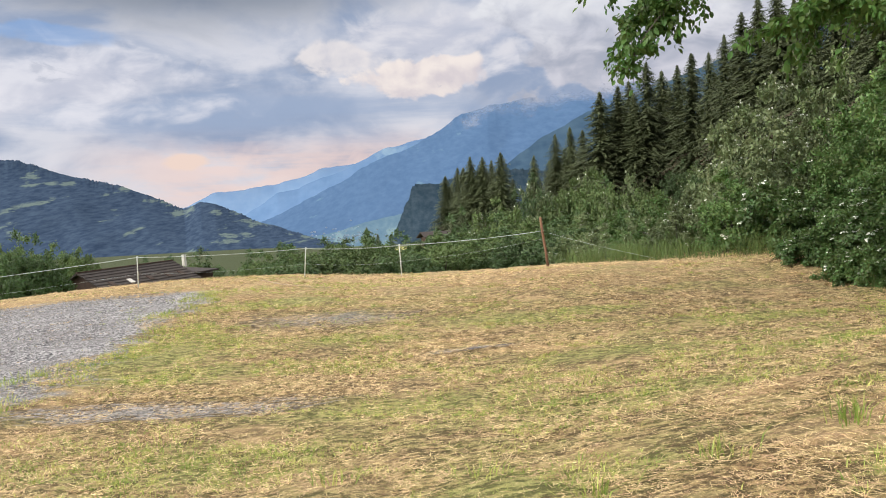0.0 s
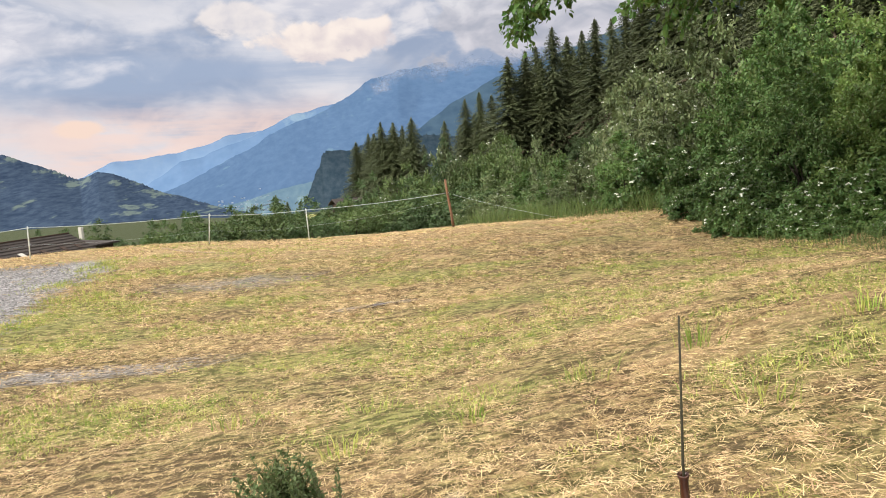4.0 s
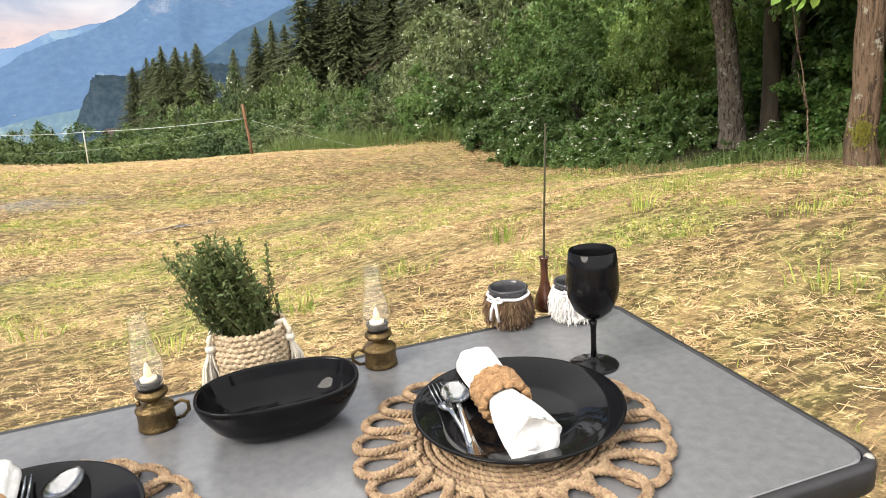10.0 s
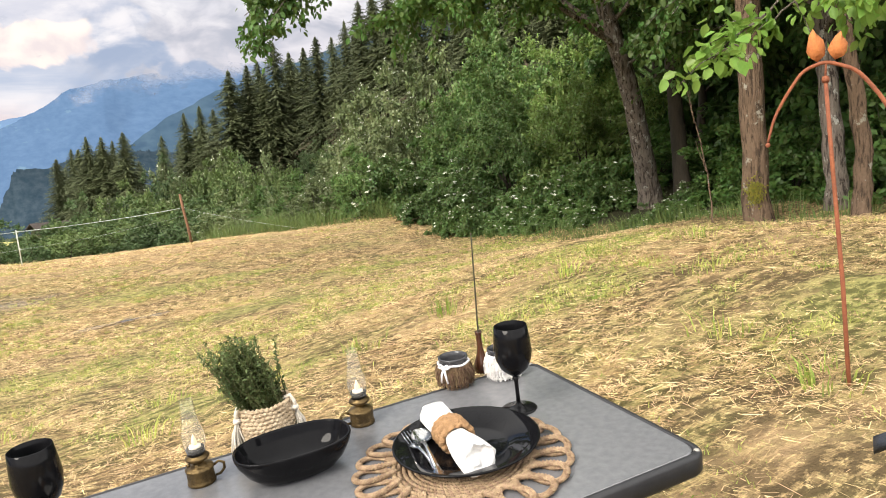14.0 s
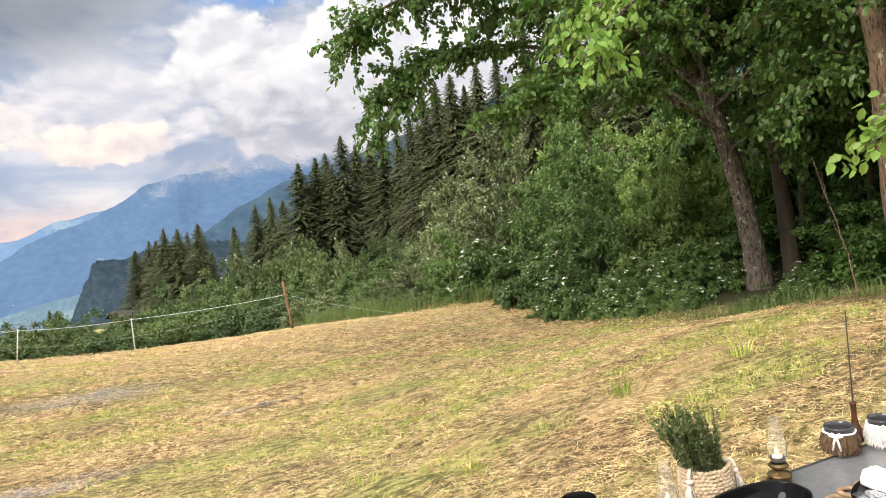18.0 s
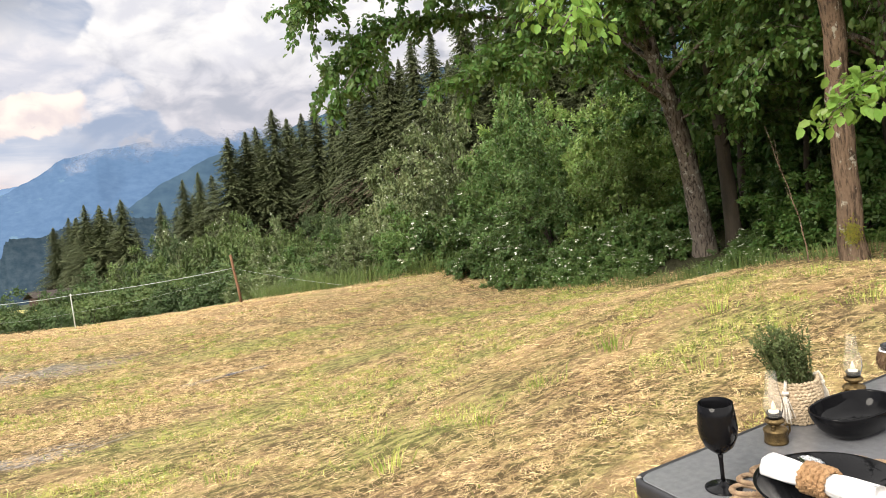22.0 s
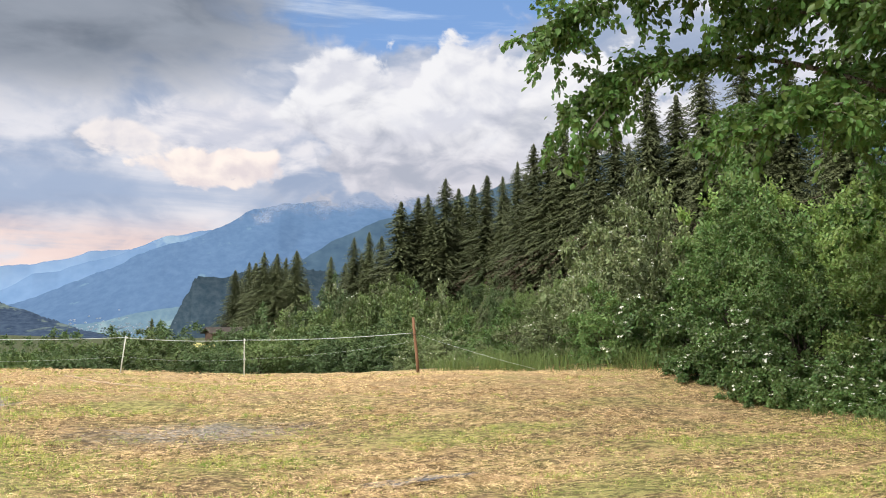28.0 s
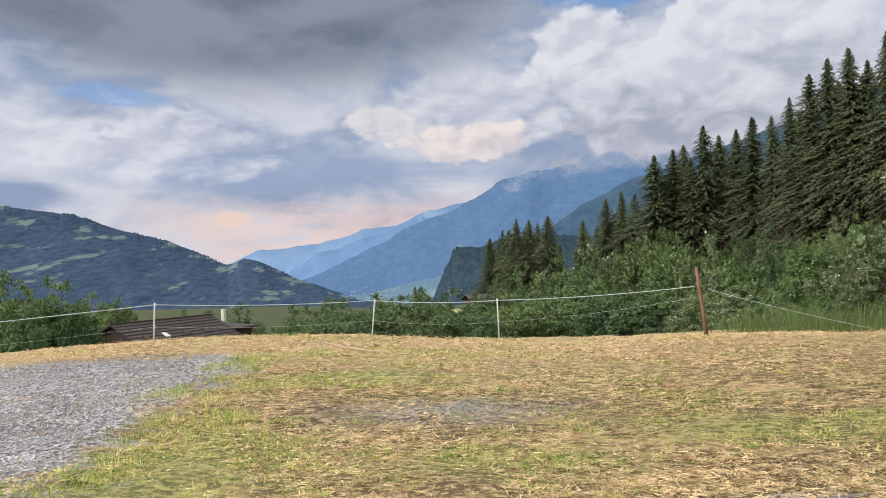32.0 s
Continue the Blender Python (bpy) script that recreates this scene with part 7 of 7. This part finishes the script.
def clumps(n, per, seed, reach, size, steep, spread, material, name, label, low=None):
    """Little cushions of mown stalks or of fresh blades: each fans out from its middle and leaves dark gaps to the next."""
    x, y, r = scatter(n, seed, reach)
    g = 1.6 * greenness(x, y) - 0.5 + 0.5 * field_noise(x, y, 8, 0.9) + 0.4 * field_noise(x, y, 9, 2.6) + 0.5 * field_noise(x, y, 10, 9.0)
    bare = 0.5 * field_noise(x, y, 15, 1.4) + 0.7 * field_noise(x, y, 16, 5.5)
    ok = (g + r.normal(0, 0.25, len(x)) > low) if low is not None else (r.random(len(x)) > np.maximum(0.55 * greenness(x, y), 0.6 * np.clip(bare, 0, 1)))
    x, y = x[ok], y[ok]
    k = np.repeat(np.arange(len(x)), per)
    m = len(k)
    big = r.uniform(0.5, 1.4, len(x))[k]
    a = r.uniform(0, 6.283, m)
    off = r.random(m) ** 0.5 * spread * big
    el = np.clip(r.normal(steep, 0.30, m), -0.05, 1.4)
    px, py = x[k] + off * np.cos(a), y[k] + off * np.sin(a)
    a = a + r.normal(0, 0.7, m)
    t = np.stack([np.cos(a) * np.cos(el), np.sin(a) * np.cos(el), np.sin(el)], -1) * (size * big * r.uniform(0.45, 1.25, m))[:, None]
    w = r.uniform(0.0007, 0.0017, m) * (1 + np.hypot(px, py - 2) * 0.15)
    sd = np.stack([-np.sin(a), np.cos(a), r.normal(0, 0.4, m)], -1) * w[:, None]
    dome = 0.30 * size * big * np.maximum(1 - (off / (spread * big)) ** 2, 0)
    b0 = np.stack([px, py, height(px, py) + dome * 0.7 - 0.003], -1)
    e = b0 + t
    e[:, 2] -= 0.35 * np.abs(t[:, 2])
    e[:, 2] = np.maximum(e[:, 2], height(e[:, 0], e[:, 1]) + 0.003)
    V = np.stack([b0 - sd, b0 + sd, e + sd * 0.5, e - sd * 0.5], 1).reshape(-1, 3)
    tagged(sheet(name, V, np.arange(m)[:, None] * 4 + np.arange(4), material), label, "grass" if low is not None else "straw", kind="stuff")


straw(250000, 71, 4.2, 0.062, M_STRAW, "loose_straw", "loose dry mown straw lying on the meadow")
straw(150000, 72, 20.0, 0.055, M_HAY, "mown_hay", "dry mown hay lying over the meadow")
clumps(20000, 19, 76, 14.0, 0.055, 0.3, 0.045, M_HAY, "stubble", "dry stubble cushions over the mown meadow")
clumps(5500, 14, 78, 12.0, 0.045, 0.35, 0.04, M_STRAW_SHADE, "old_thatch", "dark brown thatch standing in for shade between the mown straw")
clumps(26000, 15, 77, 9.0, 0.040, 0.75, 0.035, M_GRASS, "meadow_grass", "short green regrowth in cushions over the mown meadow", 0.02)
blades(110000, 73, 5.0, 0.045, M_GRASS, "short_grass", "short green regrowth between the dry straw", 0.1)


def tuft(x, y, n, h, r0, seed, material=None, name="grass_tuft", label="upright tuft of fresh green grass"):
    r = np.random.default_rng(seed)
    p = r.normal(0, r0, (n, 2)) + np.array([x, y])
    H = h * r.uniform(0.45, 1.15, n)
    a = r.uniform(0, 6.3, n)
    z = height(p[:, 0], p[:, 1])
    b = np.stack([p[:, 0], p[:, 1], z - 0.005], -1)
    lean = (p - np.array([x, y])) / r0 * 0.22 + r.normal(0, 0.16, (n, 2))
    s = np.stack([np.cos(a), np.sin(a), 0 * a], -1) * (0.0035 + 0.003 * h)
    m = b + np.stack([lean[:, 0] * H * 0.4, lean[:, 1] * H * 0.4, H * 0.6], -1)
    e = b + np.stack([lean[:, 0] * H * 1.3, lean[:, 1] * H * 1.3, H * 0.95], -1)
    V = np.stack([b - s, b + s, m + s * 0.8, m - s * 0.8, e - s * 0.12, e + s * 0.12], 1).reshape(-1, 3)
    k = np.arange(n)[:, None] * 6
    Fq = np.concatenate([k + np.array([0, 1, 2, 3]), k + np.array([3, 2, 5, 4])])
    tagged(sheet(name, V, Fq, material or M_GRASS), label, "grass tuft", "grass tufts", kind="stuff")


for i, (x, y, n, h, r0) in enumerate([(1.95, 3.3, 40, 0.16, 0.06), (2.9, 3.05, 46, 0.16, 0.06), (1.2, 3.2, 34, 0.12, 0.07), (0.0, 3.6, 30, 0.13, 0.07), (-0.9, 3.9, 30, 0.13, 0.06), (2.3, 1.1, 34, 0.14, 0.07), (3.6, 3.5, 34, 0.14, 0.06), (1.7, 2.2, 30, 0.10, 0.09),
                                     (-0.2, 2.9, 26, 0.13, 0.05), (0.5, 3.0, 26, 0.12, 0.06), (2.05, 0.45, 40, 0.10, 0.07), (4.4, 3.1, 40, 0.15, 0.08), (3.2, 2.0, 36, 0.12, 0.10), (-2.4, 5.2, 36, 0.10, 0.14)]):
    tuft(x, y, n, h, r0, 200 + i)
M_TALL = mat("tall_grass", (0.11, 0.17, 0.045), (0.17, 0.22, 0.07), 10, 0.6, vary=0.35, see=0.3)
rt = random.Random(9)
for i in range(52):
    t = i / 51
    if t < 0.3:
        u = t / 0.3
        x, y, h = 4.4 + 2.9 * u, 17.7 - 3.0 * u, 0.5
    elif t < 0.5:
        u = (t - 0.3) / 0.2
        x, y, h = 7.0 - 0.1 * u, 12.4 - 2.8 * u, 0.24
    else:
        u = (t - 0.5) / 0.5
        x, y, h = 7.4 - 1.3 * u, 9.0 - 6.2 * u, 0.22
    tuft(x + rt.uniform(-0.3, 0.4), y + rt.uniform(-0.35, 0.35), 60, h * rt.uniform(0.5, 1.4), 0.2, 300 + i, M_TALL, "tall_grass", "tall unmown grass along the bushes")
for i in range(44):
    tuft(rt.uniform(3.6, 7.2), rt.uniform(17.4, 19.4), 60, rt.uniform(0.25, 0.6), 0.22, 360 + i, M_TALL, "tall_grass", "tall unmown grass along the bushes")
for i in range(46):
    y = rt.uniform(6.6, 14.6)
    tuft(-4.55 + rt.gauss(0, 0.45), y, 60, rt.uniform(0.05, 0.11), rt.uniform(0.08, 0.2), 400 + i, M_GRASS, "weed_tuft", "low green weeds at the gravel's edge")


def gravel(n, seed):
    """Loose stones on the yard: squat lumps of eight faces."""
    r = np.random.default_rng(seed)
    x, y = r.uniform(-11, -4.2, n), r.uniform(6.2, 15.0, n)
    ok = x + 0.55 * field_noise(x, y, 5, 1.1) + r.normal(0, 0.25, n) < -4.7
    x, y = x[ok], y[ok]
    n = len(x)
    s = r.uniform(0.006, 0.020, n)[:, None]
    c = np.stack([x, y, height(x, y) + 0.004], -1)
    a = r.uniform(0, 6.3, n)
    e1, e2 = np.stack([np.cos(a), np.sin(a), 0 * a], -1) * s, np.stack([-np.sin(a), np.cos(a), 0 * a], -1) * s * r.uniform(0.6, 1.0, (n, 1))
    up = np.array([0, 0, 1.0]) * s * r.uniform(0.5, 0.9, (n, 1))
    V = np.stack([c + e1, c + e2, c - e1, c - e2, c + up, c - up], 1).reshape(-1, 3)
    k = np.arange(n)[:, None] * 6
    T = np.concatenate([k + np.array(q) for q in ((0, 1, 4), (1, 2, 4), (2, 3, 4), (3, 0, 4), (1, 0, 5), (2, 1, 5), (3, 2, 5), (0, 3, 5))])
    tagged(sheet("gravel", V, T, mat("grey_gravel", (0.50, 0.475, 0.465), (0.24, 0.225, 0.22), 20, 0.9, vary=0.6)), "loose grey gravel on the yard", "gravel", kind="stuff")


gravel(17000, 19)

# the fallen stick and the rut beside it
M_DRYWOOD = mat("bleached_dead_wood", (0.48, 0.38, 0.27), (0.30, 0.22, 0.14), 12, 0.9, bump=0.4, bump_scale=60)


def fallen_stick(pts, r, label):
    P = limb_points([(x, y, on_ground(x, y) + 0.02) for x, y in pts], 14)
    V, Fq = tube(P + np.random.default_rng(4).normal(0, 0.006, P.shape), np.linspace(r, r * 0.5, len(P)), 7)
    tagged(sheet("fallen_branch", V, Fq, M_DRYWOOD, None, True), label, "branch", "fallen branches")


fallen_stick([(-3.7, 15.7), (-3.25, 15.2), (-2.75, 14.9), (-2.3, 14.6)], 0.016, "bleached fallen branch lying in the grass")
fallen_stick([(-4.2, 16.5), (-3.9, 16.1), (-3.7, 15.7)], 0.014, "thin bleached twig lying in the grass")
fallen_stick([(-0.1, 8.35), (0.15, 8.5), (0.35, 8.7)], 0.018, "short dead stick half sunk in the mown grass")
# a bare sapling beside the big trunk, and the moss on it
for P, r in (([(5.70, 3.96, 0.4), (5.86, 4.15, 1.0), (6.08, 4.5, 1.67), (6.16, 4.7, 2.2)], 0.010), ([(5.86, 4.15, 1.05), (5.80, 4.2, 1.25), (5.84, 4.3, 1.42)], 0.006), ([(6.05, 4.45, 1.6), (5.98, 4.45, 1.8), (6.02, 4.5, 2.0)], 0.005)):
    V, Fq = tube(limb_points(P, 12) + np.random.default_rng(2).normal(0, 0.008, (12, 3)), np.linspace(r, r * 0.4, 12), 6)
    tagged(sheet("bare_sapling", V, Fq, M_BARK_PALE, None, True), "thin bare pale sapling stem beside the trunk", "sapling", "bare saplings")
rm = np.random.default_rng(6)
n = 600
a, zz = rm.normal(3.75, 0.28, n), rm.normal(0.85, 0.065, n)
P = np.stack([5.965 - 0.05 * (zz - 0.6) + 0.150 * np.cos(a), 3.65 + 0.150 * np.sin(a), zz], -1)
V, Fq = leaf_arrays(P, np.stack([np.cos(a), np.sin(a), -0.8 + 0 * a], -1), 0.022, rm, 0.8)
mo = sheet("moss", V - np.array(trB.location), Fq, M_MOSS, trB)
tagged(mo, "yellow moss patch", kind="stuff")

# a wheel rut with a little standing water
M_WATER = mat("muddy_water", (0.10, 0.09, 0.075), (0.07, 0.06, 0.05), 3, 0.04, spec=0.6)


def puddle():
    r = np.random.default_rng(12)
    c = limb_points([(-0.14, 8.42, 0), (0.2, 8.50, 0), (0.55, 8.56, 0), (0.86, 8.61, 0)], 40)
    t = np.linspace(0, 1, 40)
    w = 0.04 * np.sin(np.pi * t) ** 0.5 * (0.55 + 0.45 * np.sin(9 * t + 1) ** 2) + r.normal(0, 0.006, 40)
    w = np.maximum(w, 0.006)
    V = np.concatenate([np.stack([c[:, 0], c[:, 1] - w, np.maximum(height(c[:, 0], c[:, 1] - w), height(c[:, 0], c[:, 1])) + 0.022], -1), np.stack([c[:, 0], c[:, 1] + w, np.maximum(height(c[:, 0], c[:, 1] + w), height(c[:, 0], c[:, 1])) + 0.022], -1)])
    i = np.arange(39)
    tagged(sheet("puddle", V, np.stack([i, i + 1, i + 41, i + 40], -1), M_WATER), "narrow puddle of rain water in a wheel rut", "puddle", kind="structure")


puddle()
